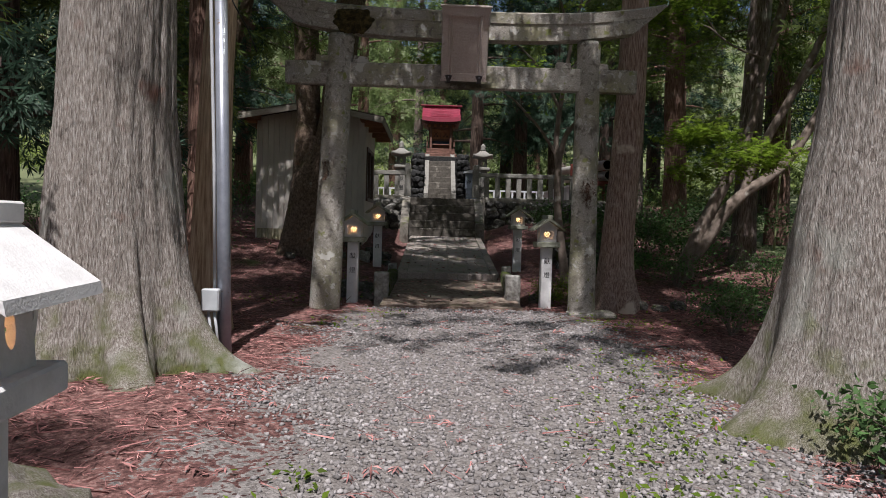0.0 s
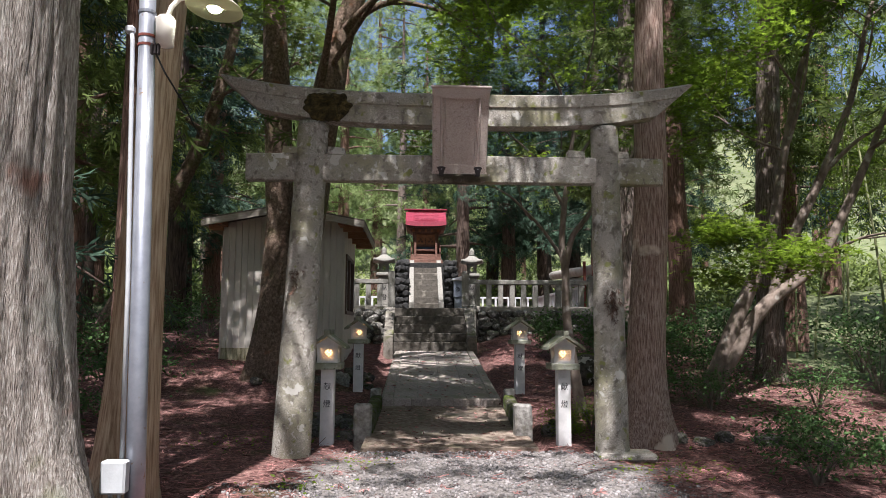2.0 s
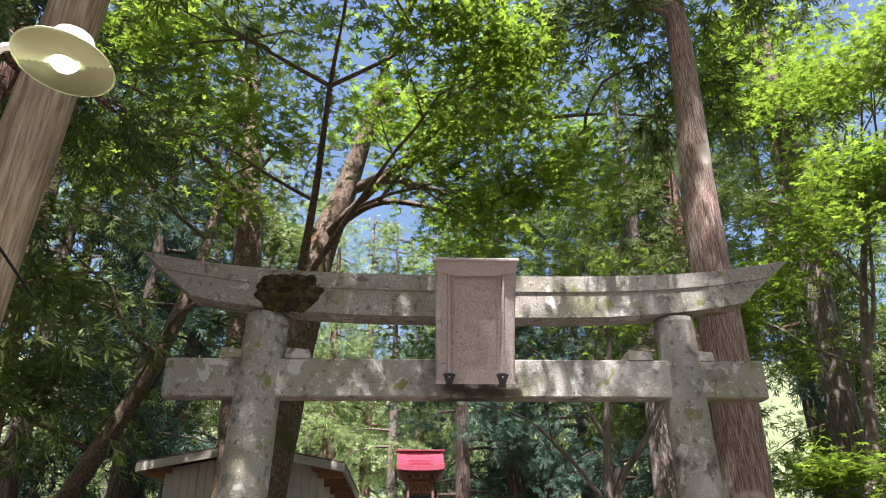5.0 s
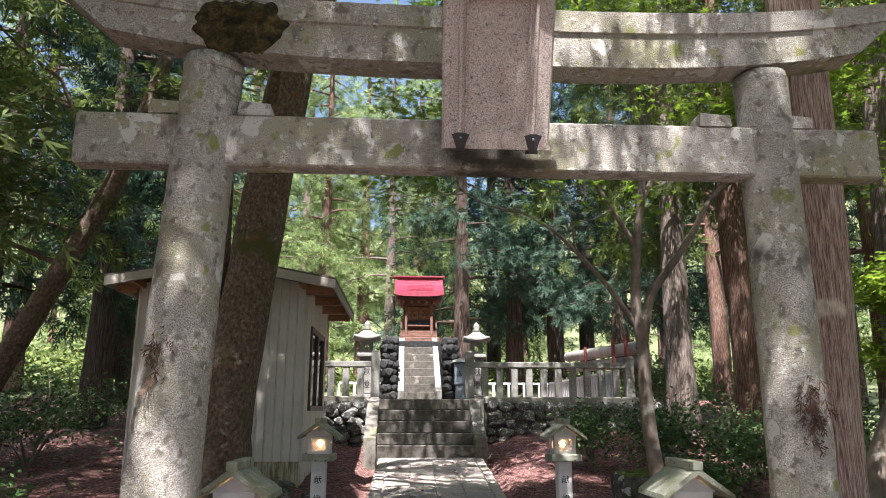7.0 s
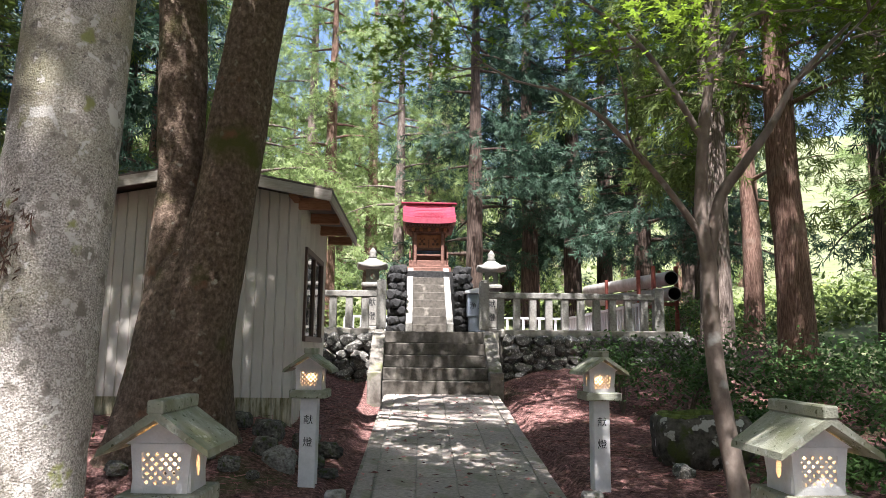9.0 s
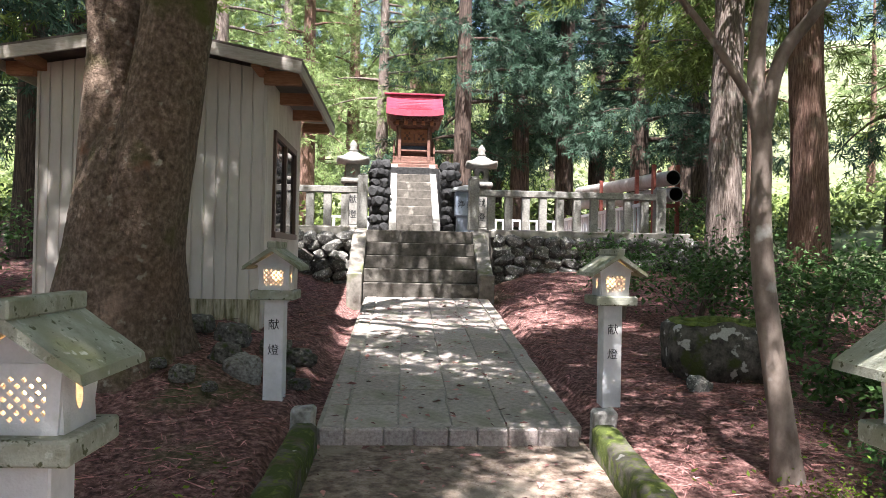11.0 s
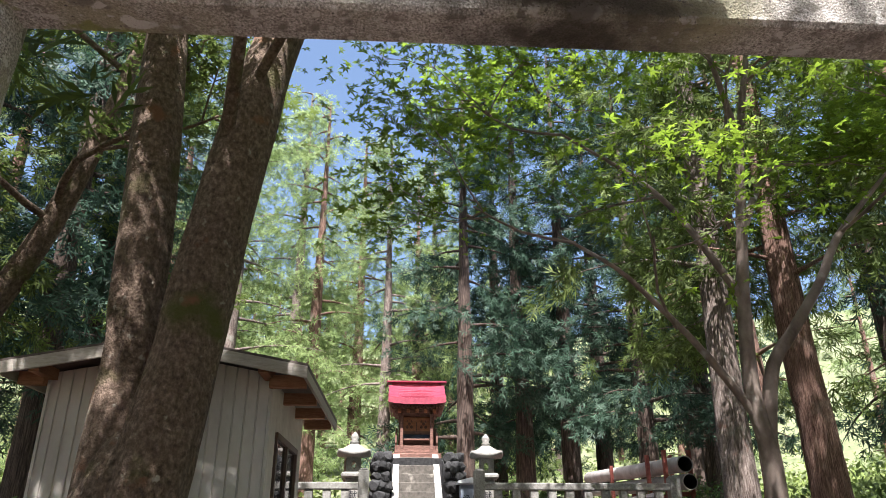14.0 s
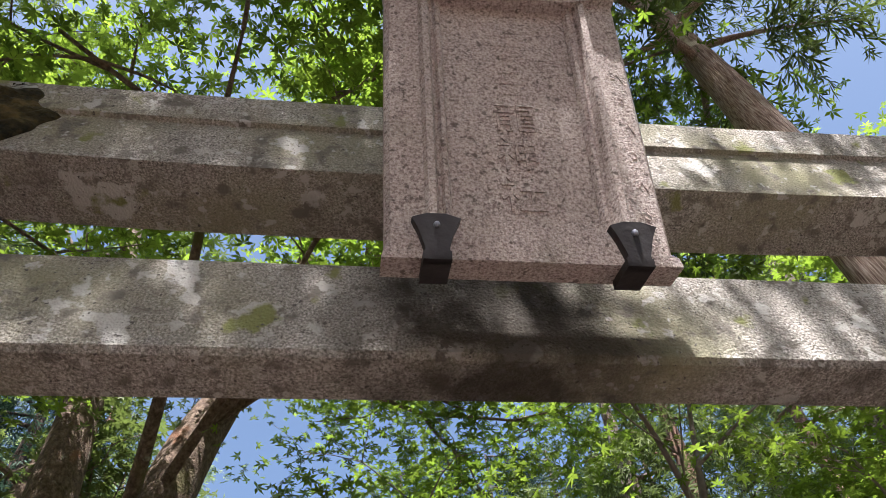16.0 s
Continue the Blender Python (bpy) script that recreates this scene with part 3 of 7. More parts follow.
# ---- votive lanterns ----
def hole_panel(bm, w, h, rx, rz, y0, y1, n=20, m=None):
    """A plate w x h in the xz plane with an oval hole through it."""
    loops = []
    for y in (y0, y1):
        outer, inner = [], []
        for i in range(n):
            a = 2 * math.pi * (i + 0.5) / n
            c, s = math.cos(a), math.sin(a)
            k = 1 / max(abs(c) / (w / 2), abs(s) / (h / 2))
            outer.append(bm.verts.new((c * k, y, s * k)))
            inner.append(bm.verts.new((c * rx, y, s * rz)))
        loops.append((outer, inner))
    (o0, i0), (o1, i1) = loops
    for i in range(n):
        j = (i + 1) % n
        for q in ((o0[i], o0[j], i0[j], i0[i]), (o1[j], o1[i], i1[i], i1[j]), (i0[i], i0[j], i1[j], i1[i]), (o0[j], o0[i], o1[i], o1[j])):
            bm.faces.new(q)
    if m is not None:
        bmesh.ops.transform(bm, matrix=m, verts=bm.verts)
    bmesh.ops.recalc_face_normals(bm, faces=bm.faces)
    return bm


def lattice(w, h, step, bar, y0, y1):
    """Slanting bars both ways, cut to a w x h opening, with diamond holes between them."""
    bm = bmesh.new()
    for way, (ya, yb) in ((1, (y0, y1)), (-1, (y0 + 0.001, y1 - 0.001))):
        c = -(w + h) / 2 + step / 2
        while c < (w + h) / 2:
            lo, hi = max(-w / 2, c - h / 2), min(w / 2, c + h / 2)      # x + way * z = c
            if hi - lo > bar:
                a, b = Vector((lo, 0, way * (c - lo))), Vector((hi, 0, way * (c - hi)))
                d = (b - a).normalized()
                side = Vector((-d.z, 0, d.x)) * bar / 2
                vs = [bm.verts.new(p + Vector((0, y, 0))) for y in (ya, yb) for p in (a - side, b - side, b + side, a + side)]
                for q in ((0, 1, 2, 3), (7, 6, 5, 4), (0, 4, 5, 1), (1, 5, 6, 2), (2, 6, 7, 3), (3, 7, 4, 0)):
                    bm.faces.new([vs[k] for k in q])
            c += step
    bmesh.ops.recalc_face_normals(bm, faces=bm.faces)
    return bm


def lantern(roof_stone):
    g = thing("votive_lantern", "pale stone votive lantern on a square inscribed post, lit", "lantern", None, "votive lanterns")
    bm = boxed(-0.075, 0.075, -0.075, 0.075, -0.25, 0.841, 0.006)
    part("post", bm, PALE, g, "square post with two painted characters")
    part("shelf", boxed(-0.165, 0.165, -0.165, 0.165, 0.838, 0.911, 0.008), roof_stone, g)
    z0, z1, zc, h = 0.908, 1.108, 1.008, 0.200
    hw = 0.118
    for y0, y1 in ((-hw, -hw + 0.02), (hw - 0.02, hw)):
        fr = bmesh.new()
        box(fr, -hw, -0.078, y0, y1, z0, z1)
        box(fr, 0.078, hw, y0, y1, z0, z1)
        box(fr, -0.078, 0.078, y0, y1, z0, z0 + 0.035)
        box(fr, -0.078, 0.078, y0, y1, z1 - 0.035, z1)
        for v in fr.verts:
            k = 0.9 + 0.14 * (v.co.z - z0) / h
            v.co.x *= k
            v.co.y *= k
        part("lattice_frame", fr, PALE, g)
    for s in (-1, 1):
        bm = hole_panel(bmesh.new(), 0.196, h, 0.022, 0.045, -0.01, 0.01)
        bmesh.ops.transform(bm, matrix=Matrix.Translation((s * 0.104, 0, zc)) @ Matrix.Rotation(radians(90), 4, "Z") @ Matrix.Rotation(radians(-s * 4), 4, "X"), verts=bm.verts)
        part("side_panel", bm, PALE, g, "side panel with an oval opening")
    for s in (-1, 1):
        bm = lattice(0.158, 0.135, 0.036, 0.0125, -0.006, 0.006)
        bmesh.ops.translate(bm, vec=(0, s * 0.103, zc), verts=bm.verts)
        part("lattice_panel", bm, PALE, g, "panel pierced by diamond openings")
    part("roof", prism(bmesh.new(), [(-0.220, 1.066), (-0.214, 1.096), (0, 1.250), (0.214, 1.096), (0.220, 1.066), (0, 1.210)], -0.22, 0.22), roof_stone, g, "low gabled stone roof")
    for s in (-1, 1):
        part("gable", prism(bmesh.new(), [(-0.15, 1.104), (0.15, 1.104), (0, 1.200)], s * 0.10, s * 0.115), PALE, g)
    part("ridge", boxed(-0.032, 0.032, -0.225, 0.225, 1.232, 1.286, 0.006), roof_stone, g)
    bm = bmesh.new()
    bmesh.ops.create_uvsphere(bm, u_segments=10, v_segments=8, radius=0.04, matrix=Matrix.Translation((0, 0, 1.015)))
    part("bulb", bm, WARM, g, "warm glowing bulb", True)
    lettering("献", 0.088, 0.001, INK, g, pose(0, -0.0765, 0.640, 90))
    lettering("燈", 0.088, 0.001, INK, g, pose(0, -0.0765, 0.445, 90))
    return g


# ---- paved way, stairs and terrace ----
def path_z(y):
    return 0.245 + 0.0935 * (y - 14.2)


SHIFT = 0.011      # the way drifts to the right by this much a metre past the gate


def cx(y):
    return 0.05 + SHIFT * (y - 14.2) * 0.6


def paved_way():
    f = thing("lower_landing", "worn brown concrete landing between mossy kerbs", "paving", kind="structure")
    bm = bmesh.new()
    vs = [bm.verts.new((x, y, 0.03 + 0.032 * (y - 11.05) + d)) for d in (0, -0.3) for x, y in ((-0.95, 11.0), (0.98, 11.0), (0.98, 14.3), (-0.90, 14.3))]
    for q in ((0, 1, 2, 3), (7, 6, 5, 4), (0, 4, 5, 1), (1, 5, 6, 2), (2, 6, 7, 3), (3, 7, 4, 0)):
        bm.faces.new([vs[i] for i in q])
    bmesh.ops.subdivide_edges(bm, edges=bm.edges, cuts=6, use_grid_fill=True)
    part("concrete", bm, LANDING, f)
    for s, xa, xb in ((-1, -0.955, -0.935), (1, 0.93, 1.055)):
        k = thing("kerb", "low stone kerb thick with green moss beside the landing", "kerb", None, "mossy kerbs")
        bm = bmesh.new()
        n = 34
        rings = []
        for i in range(n + 1):
            y = 11.89 + 2.13 * i / n
            x = xa + (xb - xa) * i / n
            z = 0.03 + 0.032 * (y - 11.05)
            w = 0.085 + 0.012 * noise.noise((y * 4, s, 0))
            tz = z + 0.19 + 0.02 * noise.noise((y * 5, s, 3))
            rings.append([bm.verts.new(p) for p in ((x - w, y, z - 0.2), (x - w, y, tz - 0.03), (x - w * 0.6, y, tz), (x + w * 0.6, y, tz), (x + w, y, tz - 0.03), (x + w, y, z - 0.2))])
        for a, b in zip(rings, rings[1:]):
            for j in range(5):
                bm.faces.new((a[j], a[j + 1], b[j + 1], b[j]))
        bm.faces.new(rings[0])
        bm.faces.new(rings[-1])
        bmesh.ops.recalc_face_normals(bm, faces=bm.faces)
        part("kerb_stone", bm, MOSS, k, "", True)
        for y, h, w in ((11.80, 0.415, 0.105), (14.1, 0.36, 0.08)):
            e = thing("end_stone", "short squared rough stone at the end of a kerb", "stone", None, "kerb end stones")
            x = (xa - 0.03 * (s < 0) if y < 12 else xb) + (0.0 if y < 12 else 0.02 * s)
            bm = boxed(x - w, x + w, y - w * 0.9, y + w * 0.9, -0.15, h if y < 12 else 0.40, 0.02)
            bmesh.ops.subdivide_edges(bm, edges=bm.edges, cuts=2, use_grid_fill=True)
            for v in bm.verts:
                v.co += Vector([0.014 * noise.noise(v.co * 9 + Vector((i * 9, s * 4, 0))) for i in range(3)])
            part("block", bm, PALE_ROCK, e)
    w = thing("paved_way", "sloping path of pale stone slabs leading to the stairs", "path", kind="structure")
    bed = bmesh.new()
    vs = []
    for d in (-0.012, -0.35):
        for x, y in ((-0.88, 14.22), (0.93, 14.22), (0.99, 19.95), (-0.82, 19.95)):
            vs.append(bed.verts.new((x, y, path_z(y) + d)))
    for q in ((0, 1, 2, 3), (7, 6, 5, 4), (0, 4, 5, 1), (1, 5, 6, 2), (2, 6, 7, 3), (3, 7, 4, 0)):
        bed.faces.new([vs[i] for i in q])
    part("bed", bed, CONCRETE, w)
    rng = random.Random(4)
    tilt = Matrix.Rotation(math.atan(0.0935), 4, "X")

    def slab(name, x0, x1, y0, y1, material, th=0.06, lift=0.0):
        yc = (y0 + y1) / 2
        bm = boxed(-(x1 - x0) / 2, (x1 - x0) / 2, -(y1 - y0) / 2, (y1 - y0) / 2, -th, 0, 0.004)
        ob = part(name, bm, material, w)
        ob.matrix_basis = Matrix.Translation(((x0 + x1) / 2 + 0.0105 * (yc - 14.2), yc, path_z(yc) + lift + rng.uniform(-0.003, 0.003))) @ tilt
    cols = [-0.745, -0.375, -0.005, 0.375, 0.745]
    for c in range(4):
        y = 14.22
        first = (0.5, 0.9, 0.65, 1.0)[c]
        while y < 19.9:
            y2 = min(y + first, 19.93)
            slab("slab", 0.05 + cols[c] + 0.005, 0.05 + cols[c + 1] - 0.005, y + 0.004, y2 - 0.004, SLAB)
            y, first = y2, rng.uniform(0.85, 1.0)
    for s in (-1, 1):
        y = 14.22
        while y < 19.9:
            y2 = min(y + rng.uniform(0.9, 1.3), 19.93)
            a, b = (0.05 + s * 0.76, 0.05 + s * 0.90)
            slab("edge_strip", min(a, b), max(a, b), y + 0.004, y2 - 0.004, SLAB, 0.08, 0.004)
            y = y2
    x = -0.86
    while x < 0.9:
        x2 = min(x + rng.uniform(0.17, 0.27), 0.93)
        ob = part("front_stone", boxed(x + 0.003, x2 - 0.003, 14.17 + rng.uniform(-0.006, 0.006), 14.30, 0.02, 0.243, 0.012), PINK, w)
        x = x2
    return w


def stairs():
    st = thing("stone_stairs", "five dark weathered concrete steps between sloping side stones", "stairs", kind="structure")
    for i in range(5):
        z0, z1 = 0.78 + 0.206 * i, 0.78 + 0.206 * (i + 1)
        y = 19.93 + 0.26 * i
        bm = boxed(-0.865, 0.875, y, 21.35, z0 - (0.3 if i == 0 else 0), z1 - 0.002 * (i < 4), 0.012)
        part("step", bm, STEP, st)
    for s, xa in ((-1, -0.98), (1, 0.985)):
        bm = bmesh.new()
        prof = [(19.82, 0.45), (21.3, 0.45), (21.3, 1.83), (21.0, 1.76), (20.02, 1.15), (19.82, 1.13)]
        for k, (w0, w1) in enumerate([(-0.112, 0.112)]):
            a = [bm.verts.new((xa + w0, y, z)) for y, z in prof]
            b = [bm.verts.new((xa + w1, y, z)) for y, z in prof]
            bm.faces.new(a)
            bm.faces.new(b[::-1])
            for i in range(len(prof)):
                j = (i + 1) % len(prof)
                bm.faces.new((a[j], a[i], b[i], b[j]))
        bmesh.ops.recalc_face_normals(bm, faces=bm.faces)
        bmesh.ops.bevel(bm, geom=list(bm.edges), offset=0.015, segments=1, affect="EDGES")
        part("side_stone", bm, SIDE_STONE, st)


ROCKS = []


def rock_mesh(i):
    if not ROCKS:
        for k in range(7):
            bm = rock((1, 1, 1), 11 + k)
            me = bpy.data.meshes.new("stone")
            bm.to_mesh(me)
            bm.free()
            ROCKS.append(me)
    return ROCKS[i % 7]


def rock_part(name, parent, x, y, z, s, rng, material):
    key = (rng.randrange(7), material.name)
    if key not in rock_part.made:
        me = rock_mesh(key[0]).copy()
        me.materials.append(material)
        rock_part.made[key] = me
    ob = new(name, rock_part.made[key])
    ob.parent = parent
    ob.matrix_basis = Matrix.LocRotScale((x, y, z), Euler([rng.uniform(-0.5, 0.5) for _ in range(3)]), s)
    return ob


rock_part.made = {}


def terrace():
    t = thing("terrace_wall", "raised terrace behind a dry rubble wall of dark stones", "retaining wall", kind="structure")
    part("terrace_core", boxed(-3.3, -1.07, 21.22, 30.2, 0.3, 1.72), STEP, t)
    part("terrace_core", boxed(-1.06, 1.20, 21.36, 30.2, 0.3, 1.815), CONCRETE, t)
    part("terrace_core", boxed(1.21, 4.62, 21.22, 30.2, 0.3, 1.72), STEP, t)
    for x0, x1 in ((-3.3, -1.065), (1.205, 4.62)):
        part("terrace_floor", boxed(x0, x1, 21.95, 30.2, 1.72, 1.80), SOIL, t)
        part("coping", boxed(x0, x1, 21.12, 21.95, 1.72, 1.865, 0.02), CONCRETE, t, "worn concrete coping")
    rng = random.Random(8)
    for x0, x1 in ((-3.2, -1.1), (1.25, 4.6)):
        z = 0.80
        while z < 1.72:
            h = rng.uniform(0.15, 0.25)
            x = x0
            while x < x1:
                w = rng.uniform(0.18, 0.36)
                rock_part("stone", t, x + w / 2, 21.16 + rng.uniform(-0.03, 0.03), min(z + h / 2, 1.66), (w * 1.22, 0.36, h * 1.3), rng, DARK_STONE)
                x += w
            z += h * 0.92
    for z in (0.9, 1.1, 1.3, 1.5):
        for k in range(8):
            rock_part("stone", t, 4.62, 21.4 + 0.35 * k, z + rng.uniform(-0.04, 0.04), (0.3, 0.42, 0.27), rng, DARK_STONE)


def fence():
    f = thing("stone_fence", "low pale stone balustrade along the edge of the terrace", "fence", kind="structure")
    y = 21.72

    def post(x, yy, top, w=0.10):
        bm = boxed(x - w, x + w, yy - w, yy + w, 1.86, top - 0.03, 0.01)
        box(bm, x - w * 0.8, x + w * 0.8, yy - w * 0.8, yy + w * 0.8, top - 0.04, top, 0.02)
        part("post", bm, GRANITE_PALE, f, "square stone post")
    post(-0.975, 21.62, 2.79, 0.088)
    post(0.947, 21.62, 2.79, 0.09)
    post(4.29, y, 2.70, 0.092)
    post(-2.6, y, 2.68)
    part("rail", boxed(1.04, 4.20, y - 0.075, y + 0.075, 2.46, 2.575, 0.012), GRANITE_PALE, f)
    part("rail", boxed(-2.5, -1.06, y - 0.075, y + 0.075, 2.46, 2.575, 0.012), GRANITE_PALE, f)
    for x in [1.27 + 0.305 * i for i in range(10)] + [-1.28 - 0.30 * i for i in range(5)]:
        part("baluster", boxed(x - 0.068, x + 0.068, y - 0.055, y + 0.055, 1.865, 2.46, 0.008), GRANITE_PALE, f)
    b = thing("white_metal_fence", "thin pale metal railing round the back of the terrace", "fence")
    xr, xl, yb = 4.15, -2.4, 29.4
    part("rail", boxed(xr - 0.03, xr + 0.03, 22.0, yb, 2.40, 2.46), GREY_PAINT, b)
    part("rail", boxed(xl, xr, yb - 0.03, yb + 0.03, 2.40, 2.46), GREY_PAINT, b)
    for i in range(34):
        yy = 22.2 + i * 0.215
        part("slat", boxed(xr - 0.02, xr + 0.02, yy - 0.035, yy + 0.035, 1.80, 2.40), GREY_PAINT, b)
    for i in range(28):
        xx = xl + i * 0.24
        part("slat", boxed(xx - 0.035, xx + 0.035, yb - 0.02, yb + 0.02, 1.80, 2.40), GREY_PAINT, b)


GRANITE_PALE = mat("pale_granite", [(0.3, (0.13, 0.125, 0.11)), (0.7, (0.28, 0.27, 0.25))], 30, 0.9, 0.4, 90, spots=[(5, 0.6, (0.14, 0.13, 0.11), 0.2)])


def stone_lantern(x, y, h, lean):
    g = thing("stone_lantern", "old carved stone lantern with a wide curling cap on the terrace", "stone lantern", Matrix.Translation((x, y, 1.80)) @ Matrix.Rotation(radians(lean), 4, "Z"), "stone lanterns")
    k = h / 1.75
    part("base", boxed(-0.24 * k, 0.24 * k, -0.24 * k, 0.24 * k, -0.05, 0.14 * k, 0.02), GRANITE_PALE, g)
    part("shaft", boxed(-0.15 * k, 0.15 * k, -0.15 * k, 0.15 * k, 0.14 * k, 0.93 * k, 0.02), GRANITE_PALE, g)
    part("platform", boxed(-0.22 * k, 0.22 * k, -0.22 * k, 0.22 * k, 0.93 * k, 1.03 * k, 0.03), GRANITE_PALE, g)
    bm = bmesh.new()
    for a in (0, 90, 180, 270):
        pnl = hole_panel(bmesh.new(), 0.27 * k, 0.27 * k, 0.05 * k, 0.08 * k, -0.135 * k, -0.10 * k, m=None)
        me = bpy.data.meshes.new("t")
        bmesh.ops.transform(pnl, matrix=Matrix.Rotation(radians(a), 4, "Z") @ Matrix.Translation((0, 0, 1.165 * k)), verts=pnl.verts)
        pnl.to_mesh(me)
        pnl.free()
        bm.from_mesh(me)
        bpy.data.meshes.remove(me)
    part("fire_box", bm, GRANITE_PALE, g)
    bm = bmesh.new()
    rings = []
    for r, z in ((0.16, 1.30), (0.30, 1.31), (0.318, 1.36), (0.21, 1.44), (0.13, 1.50), (0.07, 1.54)):
        ring = []
        for i in range(24):
            a = 2 * math.pi * i / 24
            sq = 1 / max(abs(math.cos(a)), abs(math.sin(a))) ** 0.75
            corner = (sq - 1) / 0.3
            ring.append(bm.verts.new((r * k * sq * math.cos(a), r * k * sq * math.sin(a), (z + (0.06 * corner if r > 0.25 else 0)) * k)))
        rings.append(ring)
    for a, b in zip(rings, rings[1:]):
        for i in range(24):
            bm.faces.new((a[i], a[(i + 1) % 24], b[(i + 1) % 24], b[i]))
    bm.faces.new(rings[0][::-1])
    bm.faces.new(rings[-1])
    part("cap", bm, GRANITE_PALE, g, "broad curling stone cap", True)
    part("finial", lathe(bmesh.new(), [(0.06 * k, 1.53 * k), (0.095 * k, 1.57 * k), (0.055 * k, 1.61 * k), (0.08 * k, 1.66 * k), (0.055 * k, 1.71 * k), (0.012 * k, 1.76 * k)], 14), GRANITE_PALE, g, "", True)
    lettering("献", 0.17, 0.002, INK, g, pose(0, -0.152 * k, 0.62 * k, 90))
    lettering("燈", 0.17, 0.002, INK, g, pose(0, -0.152 * k, 0.34 * k, 90))


def mound():
    m = thing("shrine_mound", "mound of black lava rocks under the little shrine", "rock mound", kind="structure")
    core = bmesh.new()
    prism(core, [(-0.80, 1.75), (0.72, 1.75), (0.68, 3.24), (-0.76, 3.24)], 24.3, 26.6)
    part("mound_core", core, LAVA, m)
    for s, xa in ((-1, -0.69), (1, 0.59)):
        bm = bmesh.new()
        vs = [(xa - 0.12, 22.75, 1.75), (xa + 0.12, 22.75, 1.75), (xa + 0.12, 24.5, 1.75), (xa - 0.12, 24.5, 1.75), (xa - 0.12, 22.75, 2.9), (xa + 0.12, 22.75, 2.9), (xa + 0.12, 24.5, 3.25), (xa - 0.12, 24.5, 3.25)]
        vv = [bm.verts.new(v) for v in vs]
        for q in ((0, 1, 5, 4), (1, 2, 6, 5), (2, 3, 7, 6), (3, 0, 4, 7), (4, 5, 6, 7), (3, 2, 1, 0)):
            bm.faces.new([vv[i] for i in q])
        part("mound_core", bm, LAVA, m)
    rng = random.Random(5)
    for s, xa in ((-1, -0.715), (1, 0.615)):
        for z in np.arange(1.9, 3.25, 0.17):
            for k in range(3):
                sz = rng.uniform(0.20, 0.34)
                rock_part("stone", m, xa + (k - 1) * 0.085 + rng.uniform(-0.02, 0.02), 22.72 + rng.uniform(-0.07, 0.06) + (0.2 if z > 3 else 0), float(z), (sz * 0.8, sz, sz * 0.85), rng, LAVA)
            for k in range(5):
                sz = rng.uniform(0.24, 0.40)
                rock_part("stone", m, xa + s * 0.10, 23.0 + 0.62 * k, float(z), (sz * 0.8, sz * 1.3, sz * 0.75), rng, LAVA)
    u = thing("mound_stairs", "narrow steep stone steps with pale side rails up the mound", "stairs", kind="structure")
    n = 8
    for i in range(n):
        y0, z1 = 22.55 + 0.255 * i, 1.80 + (3.26 - 1.80) * (i + 1) / n
        part("step", boxed(-0.405, 0.295, y0, 24.75, z1 - 0.19, z1, 0.01), STEP, u)
    for x in (-0.462, 0.352):
        for k in range(2):
            bm = bmesh.new()
            y0, y1 = (22.42, 23.55) if k == 0 else (23.56, 24.7)
            z = lambda y: 2.00 + (3.36 - 2.00) * (y - 22.42) / 2.28
            vs = [bm.verts.new(v) for xx in (x - 0.065, x + 0.065) for v in ((xx, y0, z(y0) - 0.2 if k else 1.78), (xx, y1, z(y1) - 0.2), (xx, y1, z(y1)), (xx, y0, z(y0)))]
            for q in ((0, 1, 2, 3), (7, 6, 5, 4), (0, 4, 5, 1), (1, 5, 6, 2), (2, 6, 7, 3), (3, 7, 4, 0)):
                bm.faces.new([vs[i] for i in q])
            bmesh.ops.recalc_face_normals(bm, faces=bm.faces)
            part("side_rail", bm, GRANITE_PALE, u, "pale stone side rail")


